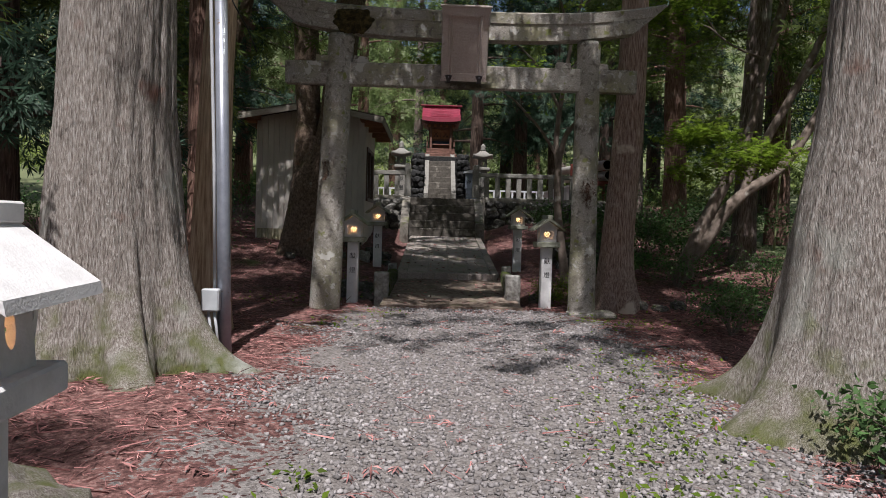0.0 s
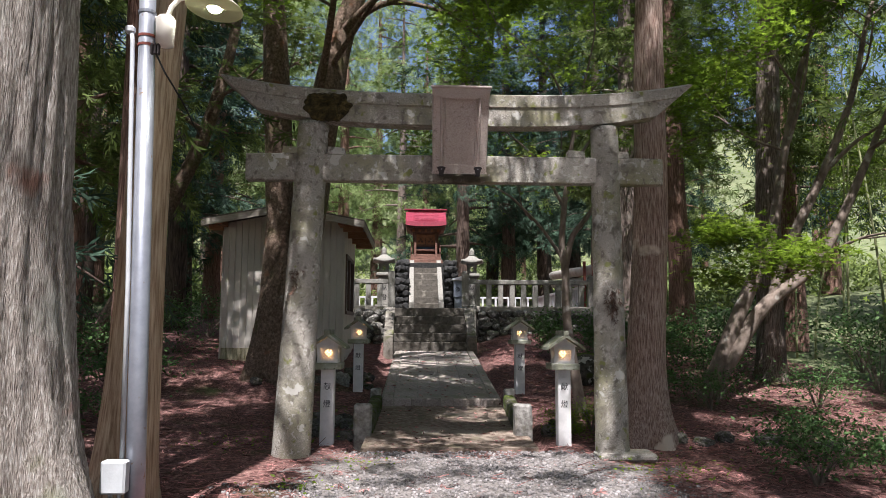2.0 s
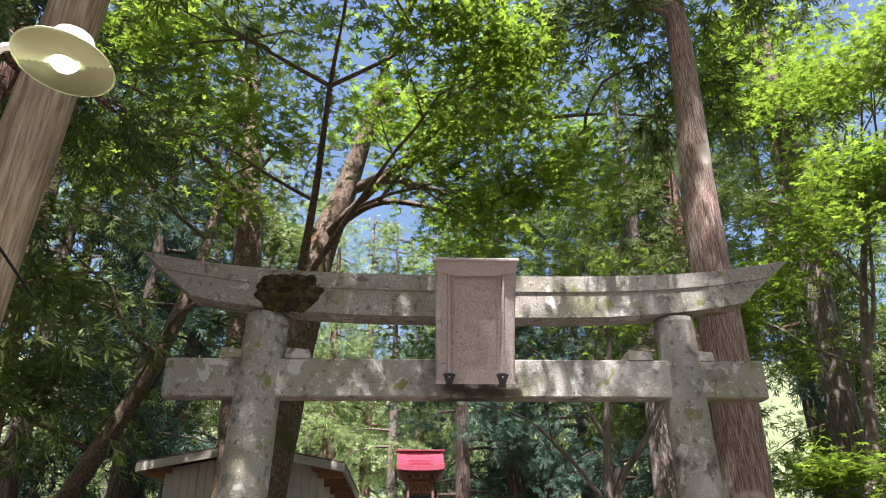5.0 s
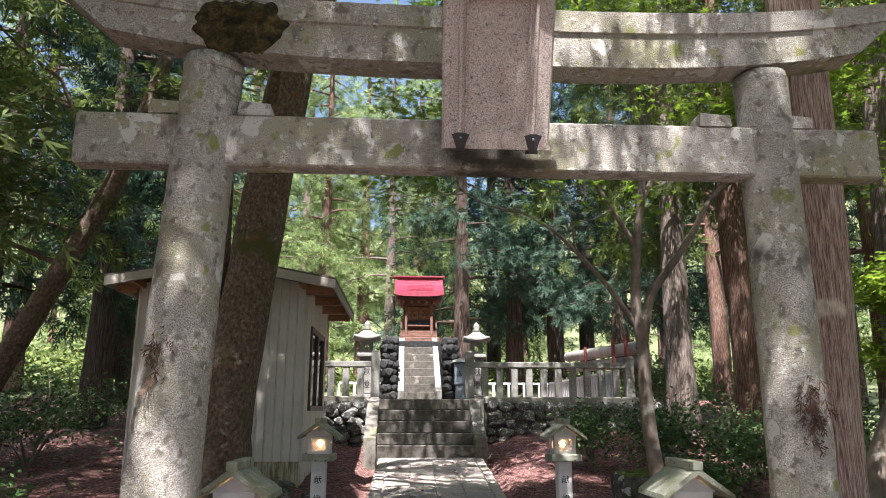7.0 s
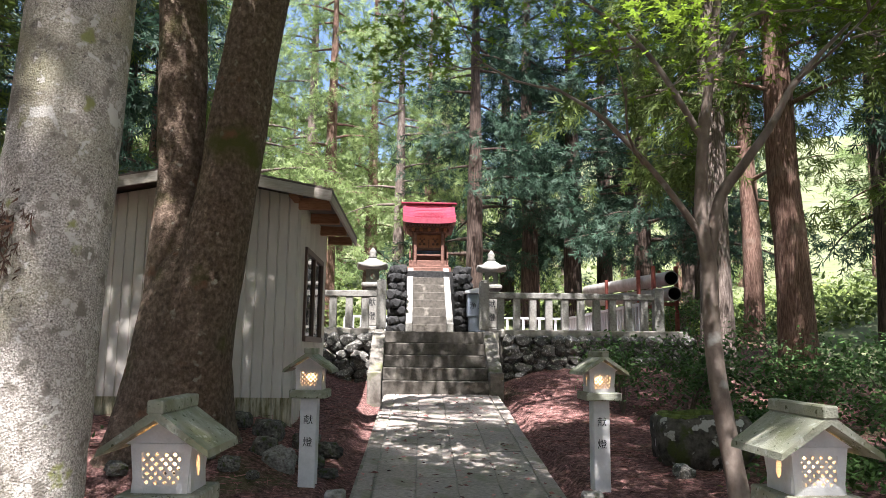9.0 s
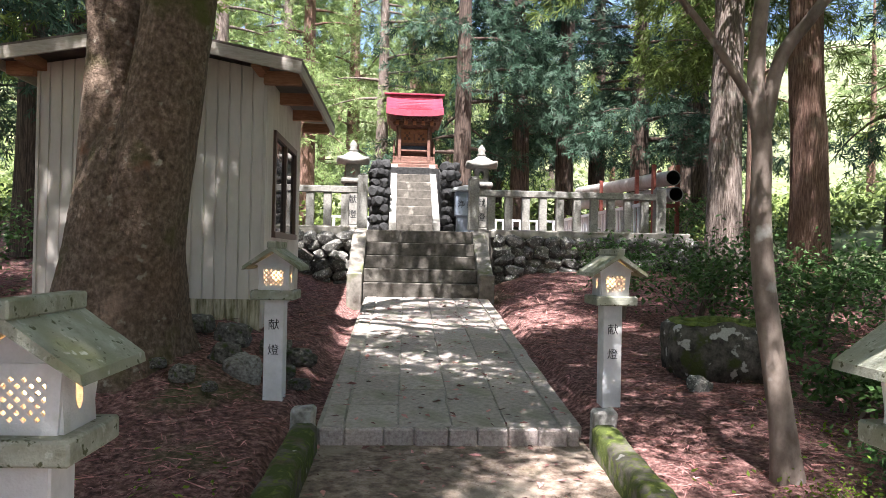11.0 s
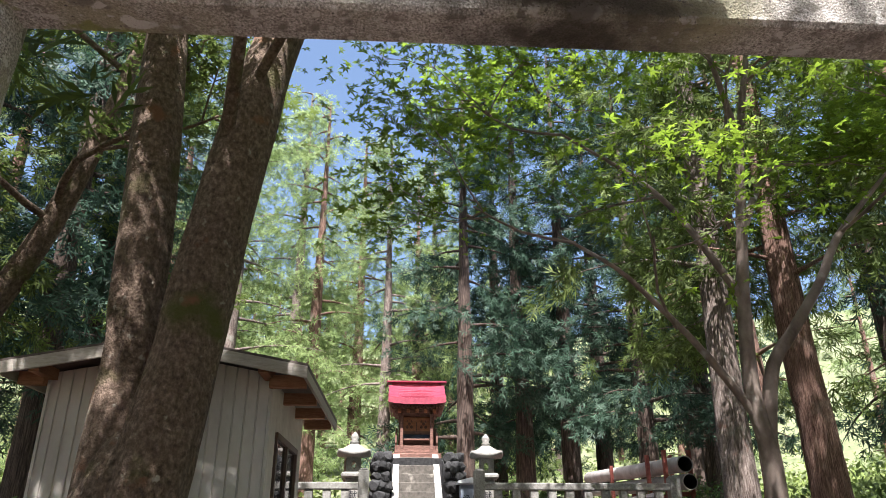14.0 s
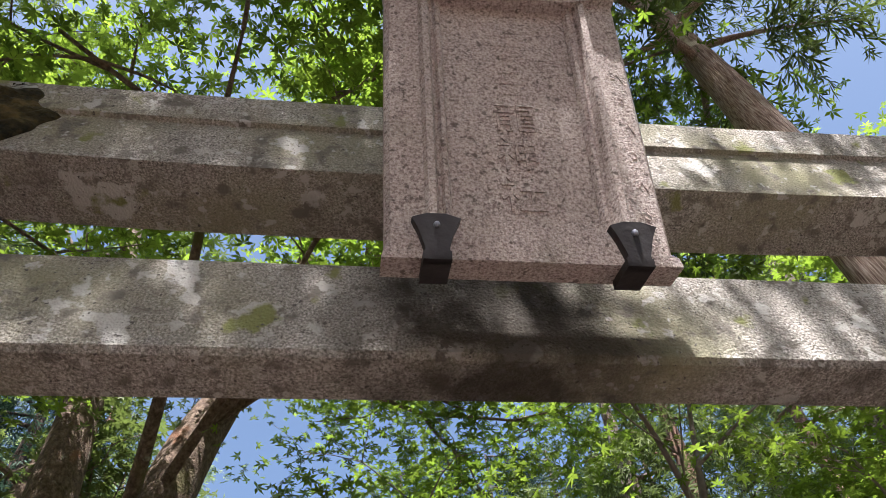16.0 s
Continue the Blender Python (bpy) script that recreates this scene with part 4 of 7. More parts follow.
def shrine():
    x, y, z = -0.04, 25.55, 3.26
    s = thing("small_shrine", "small wooden shrine with a red metal roof on the mound", "shrine", Matrix.Translation((x, y, z)) @ Matrix.Scale(0.95, 4))
    part("plinth", boxed(-0.56, 0.56, -0.62, 0.62, 0, 0.16, 0.015), SHRINE_WOOD, s)
    part("floor", boxed(-0.50, 0.50, -0.60, 0.55, 0.16, 0.22, 0.01), SHRINE_WOOD, s)
    part("body", boxed(-0.36, 0.36, -0.30, 0.42, 0.22, 1.20), SHRINE_WOOD, s, "plain dark wooden body")
    for px_ in (-0.37, 0.37):
        for py in (-0.34, 0.42):
            part("post", boxed(px_ - 0.045, px_ + 0.045, py - 0.045, py + 0.045, 0.22, 1.22, 0.008), SHRINE_WOOD, s)
    for px_ in (-0.34, 0.34):
        part("porch_post", boxed(px_ - 0.035, px_ + 0.035, -0.60, -0.53, 0.20, 1.12, 0.008), SHRINE_WOOD, s)
    part("porch_beam", boxed(-0.48, 0.48, -0.60, -0.53, 1.04, 1.13, 0.008), SHRINE_WOOD, s)
    for zz in (0.24, 0.62, 1.02):
        part("rail", boxed(-0.40, 0.40, -0.365, -0.30, zz, zz + 0.06, 0.006), SHRINE_WOOD, s)
    for dx in (-0.165, 0.165):
        d = part("door", boxed(dx - 0.155, dx + 0.155, -0.335, -0.30, 0.68, 1.02, 0.006), CARVED, s, "carved orange-brown door panel")
        for a, b in ((-0.05, 0.78), (0.05, 0.78), (-0.05, 0.92), (0.05, 0.92), (0, 0.85)):
            bm = bmesh.new()
            bmesh.ops.create_uvsphere(bm, u_segments=8, v_segments=6, radius=0.035, matrix=Matrix.Translation((dx + a, -0.34, b)) @ Matrix.Diagonal((1, 0.4, 1.1, 1)))
            part("carving", bm, SHRINE_WOOD, d, "", True)
    for sx_ in (-1, 1):
        part("side_rail", boxed(sx_ * 0.47 - 0.02, sx_ * 0.47 + 0.02, -0.55, 0.5, 0.40, 0.44), SHRINE_WOOD, s)
        for py in (-0.5, -0.1, 0.3):
            part("baluster", boxed(sx_ * 0.47 - 0.02, sx_ * 0.47 + 0.02, py - 0.02, py + 0.02, 0.22, 0.62), SHRINE_WOOD, s)
        part("side_screen", boxed(sx_ * 0.46 - 0.02, sx_ * 0.46 + 0.02, -0.05, 0.35, 0.22, 0.80), SHRINE_WOOD, s)
    for zz, w_ in ((1.02, 0.43), (1.08, 0.50), (1.14, 0.57)):      # stepped brackets under the eaves
        part("bracket", boxed(-w_, w_, -0.30 - (w_ - 0.36) * 1.6, 0.46, zz, zz + 0.05, 0.006), SHRINE_WOOD, s)
    for px_ in (-0.40, -0.20, 0.0, 0.20, 0.40):
        part("bracket_block", boxed(px_ - 0.04, px_ + 0.04, -0.66, -0.42, 1.06, 1.15, 0.012), CARVED, s)
    part("sill_step", boxed(-0.44, 0.44, -0.52, -0.36, 0.22, 0.34, 0.01), SHRINE_WOOD, s)
    part("lintel_panel", boxed(-0.30, 0.30, -0.352, -0.30, 0.90, 1.00, 0.006), CARVED, s)
    part("offering_shelf", boxed(-0.30, 0.30, -0.50, -0.34, 0.46, 0.50, 0.006), SHRINE_WOOD, s)
    part("frieze", boxed(-0.30, 0.30, -0.345, -0.30, 0.52, 0.61, 0.006), INDIGO, s, "dark blue painted board")
    # gently curved roof
    bm = bmesh.new()
    prof = [(-0.86, 1.22), (-0.84, 1.36), (-0.62, 1.43), (-0.40, 1.54), (-0.20, 1.68), (-0.10, 1.76), (0.10, 1.76), (0.22, 1.66), (0.45, 1.50), (0.68, 1.38), (0.68, 1.24)]
    rings = []
    for i in range(13):
        xx = -0.66 + 1.32 * i / 12
        up = 0.05 * abs((xx / 0.66)) ** 3
        rings.append([bm.verts.new((xx, yy, zz + up)) for yy, zz in prof])
    for a, b in zip(rings, rings[1:]):
        for j in range(len(prof)):
            k = (j + 1) % len(prof)
            bm.faces.new((a[j], b[j], b[k], a[k]))
    bm.faces.new(rings[0])
    bm.faces.new(rings[-1])
    bmesh.ops.recalc_face_normals(bm, faces=bm.faces)
    part("roof", bm, RED_ROOF, s, "glossy red metal roof")
    for i in range(9):     # standing lines of the sheet metal
        yy = -0.80 + 0.07 * i
        zz = np.interp(yy, [p[0] for p in prof[1:6]], [p[1] for p in prof[1:6]])
        part("roof_seam", boxed(-0.66, 0.66, yy - 0.006, yy + 0.006, zz - 0.005, zz + 0.014), RED_ROOF, s)
    part("ridge_board", boxed(-0.60, 0.60, -0.10, 0.10, 1.76, 1.86, 0.01), RED_ROOF, s)
    part("ridge_cap", boxed(-0.72, 0.72, -0.14, 0.14, 1.86, 1.905, 0.01), RED_ROOF, s)
    for i in range(17):
        xx = -0.60 + 0.075 * i
        part("rafter", boxed(xx - 0.016, xx + 0.016, -0.80, 0.62, 1.16, 1.21), SHRINE_WOOD, s)


def offering_box():
    o = thing("offering_box", "blue-grey metal offering box with black characters", "offering box", Matrix.Translation((0.87, 22.35, 1.84)))
    part("stand", boxed(-0.16, 0.16, -0.13, 0.13, 0, 0.30, 0.01), BOX_METAL, o)
    part("body", boxed(-0.19, 0.19, -0.16, 0.16, 0.30, 0.74, 0.01), BOX_METAL, o)
    part("lid", prism(bmesh.new(), [(-0.24, 0.76), (0.24, 0.76), (0.24, 0.80), (0, 0.86), (-0.24, 0.80)], -0.21, 0.20), GREY_PAINT, o, "pale grey hipped lid")
    lettering("浄", 0.14, 0.002, INK, o, pose(-0.085, -0.162, 0.50, 90))
    lettering("財", 0.14, 0.002, INK, o, pose(0.085, -0.162, 0.50, 90))


def pipes():
    for k, (z, r, dx) in enumerate(((3.02, 0.155, 0.0), (2.70, 0.150, 0.06))):
        g = thing("drain_pipe", "large grey corrugated drain pipe lying on rusty supports", "pipe", None, "stacked pipes")
        x0, y0 = 5.0 + dx, 22.9
        x1, y1 = 4.72 + dx, 29.0
        bm = bmesh.new()
        n = 46
        pts = [(x0 + (x1 - x0) * i / n, y0 + (y1 - y0) * i / n, z + 0.22 * i / n, r * (1.0 if i % 2 else 0.975)) for i in range(n + 1)]
        tube(bm, pts, 24, False)
        inner = [(p[0], p[1], p[2], r * 0.88) for p in pts[::15]]
        part("shell", bm, PIPE, g, "", True)
        part("lining", tube(bmesh.new(), inner, 24, False), BLACK, g, "black inside of the pipe", True)
        part("rim", hole_ring(r, r * 0.88, x0, y0, z), PIPE, g)
    for y in (23.3, 24.2, 26.5):
        s = thing("pipe_support", "rusty red steel post propping the pipes", "support", None, "pipe supports")
        x = 5.0 - 0.045 * (y - 22.9)
        part("post", boxed(x - 0.26, x - 0.19, y - 0.04, y + 0.04, gz(x, y) - 0.1, 3.32), RUST, s)
        part("post", boxed(x + 0.23, x + 0.30, y - 0.04, y + 0.04, gz(x, y) - 0.1, 3.32), RUST, s)
        part("bar", boxed(x - 0.26, x + 0.30, y - 0.03, y + 0.03, 2.46, 2.54), RUST, s)


def hole_ring(r1, r0, x, y, z):
    bm = bmesh.new()
    a = [bm.verts.new((x + r1 * math.cos(t), y - 0.004, z + r1 * math.sin(t))) for t in [2 * math.pi * i / 24 for i in range(24)]]
    b = [bm.verts.new((x + r0 * math.cos(t), y - 0.004, z + r0 * math.sin(t))) for t in [2 * math.pi * i / 24 for i in range(24)]]
    for i in range(24):
        j = (i + 1) % 24
        bm.faces.new((a[i], a[j], b[j], b[i]))
    return bm


def shed():
    s = thing("shed", "small shed of pale ribbed metal siding with brown roof", "shed", kind="")
    X0, X1, Y0, Y1, B = -4.05, -1.76, 16.85, 19.5, 0.62

    def ribbed(name, a, b, top, base, material, along):
        """A ribbed sheet from a to b; top(u) gives its height."""
        bm = bmesh.new()
        n = int(abs(b - a) / 0.115)
        pts = []
        for i in range(n):
            u0 = a + (b - a) * i / n
            w = (b - a) / n
            pts += [(u0, 0), (u0 + w * 0.82, 0), (u0 + w * 0.88, 0.012), (u0 + w * 0.94, 0.012)]
        pts.append((b, 0))
        rows = []
        for zf in (0, 1):
            rows.append([bm.verts.new(((u, along[1] + d, base if not zf else top(u)) if along[0] == "x" else (along[1] - d, u, base if not zf else top(u)))) for u, d in pts])
        for i in range(len(pts) - 1):
            bm.faces.new((rows[0][i], rows[0][i + 1], rows[1][i + 1], rows[1][i]))
        return part(name, bm, material, s)
    ridge_x = -2.86
    roof_z = lambda x: 3.56 - 0.185 * abs(x - ridge_x)
    part("inner_wall", boxed(X0 + 0.01, X1 - 0.03, Y0 + 0.03, Y1, B, 3.18), FASCIA, s)
    ribbed("front_wall", X0, X1, lambda x: roof_z(x) - 0.04, B + 0.30, SIDING, ("x", Y0))
    ribbed("front_wall_foot", X0, X1, lambda x: B + 0.30, B - 0.1, MOSSY_SIDING, ("x", Y0))
    part("corner_trim", boxed(X1 - 0.012, X1 + 0.016, Y0 - 0.018, Y0 + 0.02, B, 3.28), SIDING, s)
    part("corner_trim", boxed(X0 - 0.016, X0 + 0.012, Y0 - 0.018, Y0 + 0.02, B, 3.28), SIDING, s)
    wy0, wy1, wz0, wz1 = 17.35, 19.0, 1.58, 2.78
    for n_, a, b, z0, z1 in (("side_wall", Y0, wy0, B, 3.28), ("side_wall", wy1, Y1, B, 3.28), ("side_wall", wy0, wy1, B, wz0), ("side_wall", wy0, wy1, wz1, 3.28)):
        ribbed(n_, a, b, lambda u, z1=z1: z1, z0, SIDING, ("y", X1))
    ribbed("side_wall", Y0, Y1, lambda u: 3.28, B, SIDING, ("y", X0))
    w = part("window", boxed(X1 - 0.02, X1 + 0.03, wy0, wy1, wz1 - 0.07, wz1), BROWN_FRAME, s, "sliding window in a brown frame")
    for b in ((X1 - 0.02, X1 + 0.045, wy0, wy1, wz0, wz0 + 0.07), (X1 - 0.02, X1 + 0.03, wy0, wy0 + 0.07, wz0, wz1), (X1 - 0.02, X1 + 0.03, wy1 - 0.07, wy1, wz0, wz1),
              (X1 - 0.015, X1 + 0.025, (wy0 + wy1) / 2 - 0.04, (wy0 + wy1) / 2 + 0.04, wz0, wz1)):
        part("frame", boxed(*b), BROWN_FRAME, w)
    for a, b in ((wy0 + 0.07, (wy0 + wy1) / 2 - 0.04), ((wy0 + wy1) / 2 + 0.04, wy1 - 0.07)):
        part("pane", boxed(X1 - 0.012, X1 - 0.004, a, b, wz0 + 0.07, wz1 - 0.07), GLASS, w)
    for sgn, xe in ((1, -1.33), (-1, -4.36)):
        bm = bmesh.new()
        za, zb = roof_z(ridge_x), roof_z(xe)
        vs = [bm.verts.new(v) for y in (16.38, 20.0) for v in ((ridge_x, y, za), (xe, y, zb), (xe, y, zb + 0.05), (ridge_x, y, za + 0.05))]
        for q in ((0, 1, 2, 3), (7, 6, 5, 4), (0, 4, 5, 1), (1, 5, 6, 2), (2, 6, 7, 3), (3, 7, 4, 0)):
            bm.faces.new([vs[i] for i in q])
        bmesh.ops.recalc_face_normals(bm, faces=bm.faces)
        part("roof", bm, ROOF_TIN, s, "dark brown sheet roof")
        bm = bmesh.new()
        vs = [bm.verts.new(v) for y in (16.36, 16.40) for v in ((ridge_x, y, za - 0.10), (xe, y, zb - 0.10), (xe, y, zb + 0.02), (ridge_x, y, za + 0.02))]
        for q in ((0, 1, 2, 3), (7, 6, 5, 4), (0, 4, 5, 1), (1, 5, 6, 2), (2, 6, 7, 3), (3, 7, 4, 0)):
            bm.faces.new([vs[i] for i in q])
        bmesh.ops.recalc_face_normals(bm, faces=bm.faces)
        part("barge_board", bm, FASCIA, s, "weathered wooden barge board")
        part("eave_board", boxed(min(xe, xe - sgn * 0.03), max(xe, xe - sgn * 0.03), 16.40, 20.0, zb - 0.10, zb + 0.0), FASCIA, s)
        for y in (16.75, 17.75, 18.75, 19.7):
            part("rafter", boxed(min(X1 if sgn > 0 else X0, xe - sgn * 0.05), max(X1 if sgn > 0 else X0, xe - sgn * 0.05), y - 0.045, y + 0.045, zb - 0.13, zb + 0.0), TIMBER, s, "orange timber rafter end")
    for x in (X0 + 0.02, ridge_x, X1 - 0.02):
        part("purlin", boxed(x - 0.05, x + 0.05, 16.42, 16.85, roof_z(x) - 0.12, roof_z(x) - 0.01), TIMBER, s)


def street_lamp():
    g = thing("street_lamp", "grey steel lamp pole with a lit enamel lamp", "street lamp")
    base = gz(-2.02, 7.55)
    part("pole", tube(bmesh.new(), [(-2.02, 7.55, base - 0.1, 0.058), (-2.05, 7.56, 1.0, 0.056), (-2.12, 7.58, 3.43, 0.05)], 20), STEEL, g, "slightly leaning round steel pole", True)
    part("pole_cap", tube(bmesh.new(), [(-2.12, 7.58, 3.43, 0.05), (-2.121, 7.58, 3.45, 0.035)], 20), STEEL, g)
    part("conduit", tube(bmesh.new(), [(-2.105, 7.52, 0.5, 0.014), (-2.13, 7.53, 1.6, 0.014), (-2.19, 7.55, 3.12, 0.014), (-2.20, 7.55, 3.2, 0.014)], 8), GREY_PAINT, g, "", True)
    part("conduit_hood", boxed(-2.24, -2.18, 7.53, 7.58, 3.17, 3.22, 0.012), GREY_PAINT, g)
    part("switch_box", boxed(-2.19, -2.045, 7.42, 7.50, 0.36, 0.55, 0.012), GREY_PAINT, g, "small grey switch box")
    for dx in (-0.03, 0.02):
        part("cable_pipe", tube(bmesh.new(), [(-2.11 + dx, 7.46, 0.36, 0.012), (-2.09 + dx, 7.47, 0.2, 0.012), (-2.05 + dx * 0.3, 7.50, -0.1, 0.012)], 8), GREY_PAINT, g, "", True)
    for z in (3.10, 3.16):
        part("strap", tube(bmesh.new(), [(-2.112, 7.58, z - 0.008, 0.056), (-2.112, 7.58, z + 0.008, 0.056)], 20), RUST, g)
    part("strap", tube(bmesh.new(), [(-2.118, 7.58, 3.31, 0.055), (-2.118, 7.58, 3.33, 0.055)], 20), STEEL, g)
    part("arm", tube(bmesh.new(), [(-2.06, 7.57, 3.28, 0.016), (-1.99, 7.57, 3.28, 0.016), (-1.965, 7.57, 3.36, 0.016), (-1.92, 7.58, 3.42, 0.016), (-1.80, 7.60, 3.455, 0.016)], 10), CREAM, g, "", True)
    part("ballast", lathe_at([(0.02, -0.10), (0.055, -0.09), (0.06, 0.08), (0.045, 0.10)], (-1.985, 7.54, 3.18)), CREAM, g, "cream cylindrical housing", True)
    m = Matrix.Translation((-1.70, 7.61, 3.42)) @ Matrix.Rotation(radians(4), 4, "Y") @ Matrix.Rotation(radians(-4), 4, "X")
    bm = tube(bmesh.new(), [(0, 0, z_, r_) for r_, z_ in ((0.003, 0.098), (0.055, 0.095), (0.074, 0.080), (0.084, 0.030), (0.105, 0.018), (0.176, -0.040), (0.182, -0.048))], 36, False)
    bmesh.ops.transform(bm, matrix=m, verts=bm.verts)
    part("shade", bm, CREAM, g, "shallow cream enamel shade", True)
    bm = tube(bmesh.new(), [(0, 0, z_, r_) for r_, z_ in ((0.004, 0.045), (0.075, 0.024), (0.102, 0.010), (0.174, -0.049), (0.182, -0.048))], 36, False)
    bmesh.ops.transform(bm, matrix=m, verts=bm.verts)
    part("reflector", bm, ENAMEL, g, "", True)
    bm = bmesh.new()
    bmesh.ops.create_uvsphere(bm, u_segments=14, v_segments=10, radius=0.052, matrix=m @ Matrix.Translation((0, 0, -0.025)))
    part("bulb", bm, LAMP_GLOW, g, "glowing lamp bulb", True)
    for k in range(3):
        part("clip", boxed(-2.06 + 0.02 * k, -2.045 + 0.02 * k, 7.50, 7.53, 3.02, 3.09, 0.004), IRON, g)
    part("cable", tube(bmesh.new(), [(-2.03, 7.52, 3.03, 0.006), (-1.98, 7.55, 2.92, 0.006), (-1.93, 7.75, 2.80, 0.006), (-1.98, 8.3, 2.72, 0.006)], 6), BLACK, g)


def lathe_at(profile, at):
    bm = lathe(bmesh.new(), profile, 20)
    bmesh.ops.translate(bm, vec=at, verts=bm.verts)
    return bm


gate()
plaque()
first = lantern(PALE_ROOF)
first.matrix_basis = pose(-1.365, 11.44, 0.01, 0, 0, -1)
for x, y, z, r in ((1.345, 11.44, 0.01, 1), (-1.29, 14.96, 0.22, -2), (1.36, 14.94, 0.22, 2)):
    copy_thing(first, pose(x, y, z, 0, 0, r))
white = lantern(PALE)
white.matrix_basis = pose(-1.30, 3.02, -0.10, 0, 0, 3)
white["label"] = "white stone votive lantern at the edge of the gravel"
paved_way()
stairs()
terrace()
fence()
stone_lantern(-1.232, 22.9, 1.75, 3)
stone_lantern(1.22, 22.9, 1.73, -4)
mound()
shrine()
offering_box()
pipes()
shed()
street_lamp()


# ---- trees ----
def spline(pts, n):
    """Catmull-Rom through (x, y, z, r) points."""
    P = np.array([pts[0], *pts, pts[-1]], float)
    P[0] = 2 * P[1] - P[2]
    P[-1] = 2 * P[-2] - P[-3]
    out = []
    segs = len(pts) - 1
    for i in range(n + 1):
        u = min(i / n * segs, segs - 1e-6)
        k, t = int(u), u - int(u)
        a, b, c, d = P[k], P[k + 1], P[k + 2], P[k + 3]
        out.append(0.5 * (2 * b + (c - a) * t + (2 * a - 5 * b + 4 * c - d) * t * t + (3 * b - a - 3 * c + d) * t ** 3))
    return np.array(out)


def bark_tube(pts, seed, n=60, seg=48, flare=0.0, lobes=5, ridge=0.03, flare_h=0.45):
    """Verts and faces of a trunk or limb with bark ridges and root flare."""
    r = np.random.RandomState(seed)
    C = spline(pts, n)
    th = np.linspace(0, 2 * np.pi, seg, endpoint=False)
    T = np.gradient(C[:, :3], axis=0)
    T = unit(T)
    ref = np.tile(np.array([[1.0, 0, 0]]), (len(C), 1))
    Xa = unit(ref - (ref * T).sum(1, keepdims=True) * T)
    Ya = np.cross(T, Xa)
    s = np.concatenate([[0], np.cumsum(np.linalg.norm(np.diff(C[:, :3], axis=0), axis=1))])
    R = C[:, 3:4] * np.ones((1, seg))
    ph = r.uniform(0, 6.28, 12)
    if flare:
        lob = sum(0.5 ** i * np.cos((lobes + 2 * i) * th + ph[i]) for i in range(2))
        R = R * (1 + flare * np.exp(-s[:, None] / flare_h) * (1 + 0.45 * lob[None]) + 0.6 * flare * np.exp(-s[:, None] / 0.13) * np.maximum(lob[None], -0.3))
    R = R * (1 + 0.05 * np.sin(2 * th[None] + ph[3] + 0.5 * s[:, None]) + 0.03 * np.sin(3 * th[None] + ph[4] - 0.8 * s[:, None]))
    rid = np.zeros_like(R)
    for i in range(7):
        f = r.randint(max(5, seg // 6), max(9, int(seg / 2.2)))
        w = r.uniform(0.2, 0.9) * np.sin(s * r.uniform(1.2, 4) + r.uniform(0, 6)) + r.uniform(-0.3, 0.3) * s
        rid += np.abs(np.sin(f * th[None] / 2 + ph[5 + i % 6] + w[:, None]))
    R = R * (1 + ridge * (rid - rid.mean()) / 1.2) + 0.25 * ridge * C[:, 3:4] * r.normal(size=R.shape)
    V = C[:, None, :3] + R[:, :, None] * (np.cos(th)[None, :, None] * Xa[:, None] + np.sin(th)[None, :, None] * Ya[:, None])
    i, j = np.meshgrid(np.arange(n), np.arange(seg), indexing="ij")
    a = i * seg + j
    b = i * seg + (j + 1) % seg
    F = np.stack([a, b, b + seg, a + seg], -1).reshape(-1, 4)
    return V.reshape(-1, 3), F


def join(pieces):
    V, F, k = [], [], 0
    for v, f in pieces:
        V.append(v)
        F.append(f + k)
        k += len(v)
    return np.concatenate(V), np.concatenate(F)


BLADE = np.array([(0, 0, 0), (0.5, 0.11, 0.02), (1.0, 0, 0), (0.5, -0.11, 0.02)])
BLADE_F = np.array([(0, 1, 2, 3)])
SPRIG, SPRIG_F = [], []
for px_, py_, an_, ln_, wd_ in ((0, 0, 0, 1.0, 0.04), (0.18, 0, 40, 0.45, 0.042), (0.22, 0, -40, 0.45, 0.042), (0.50, 0, 34, 0.42, 0.04), (0.54, 0, -34, 0.42, 0.04)):
    c_, s_, b_ = math.cos(radians(an_)), math.sin(radians(an_)), len(SPRIG)
    for u_, v_, w_ in ((0, 0, 0), (0.5 * ln_, wd_, 0.02), (ln_, 0, -0.05), (0.5 * ln_, -wd_, 0.02)):
        SPRIG.append((px_ + u_ * c_ - v_ * s_, py_ + u_ * s_ + v_ * c_, w_))
    SPRIG_F.append((b_, b_ + 1, b_ + 2, b_ + 3))
SPRIG, SPRIG_F = np.array(SPRIG), np.array(SPRIG_F)
STAR = [(0.0, 0.0, 0.0)]
for k_ in range(5):
    a_ = radians(-100 + 50 * k_ + 0)
    STAR += [(math.cos(a_ - 0.36) * 0.42, math.sin(a_ - 0.36) * 0.42, 0.0), (math.cos(a_) * (1 - 0.09 * abs(k_ - 2)), math.sin(a_) * (1 - 0.09 * abs(k_ - 2)), -0.06), (math.cos(a_ + 0.36) * 0.42, math.sin(a_ + 0.36) * 0.42, 0.0)]
STAR = np.array(STAR)
STAR_F = np.array([(0, 1 + 3 * k_, 2 + 3 * k_, 3 + 3 * k_) for k_ in range(5)])
OVAL = np.array([(0, 0, 0), (0.35, 0.24, 0.04), (1, 0, -0.05), (0.35, -0.24, 0.04)])


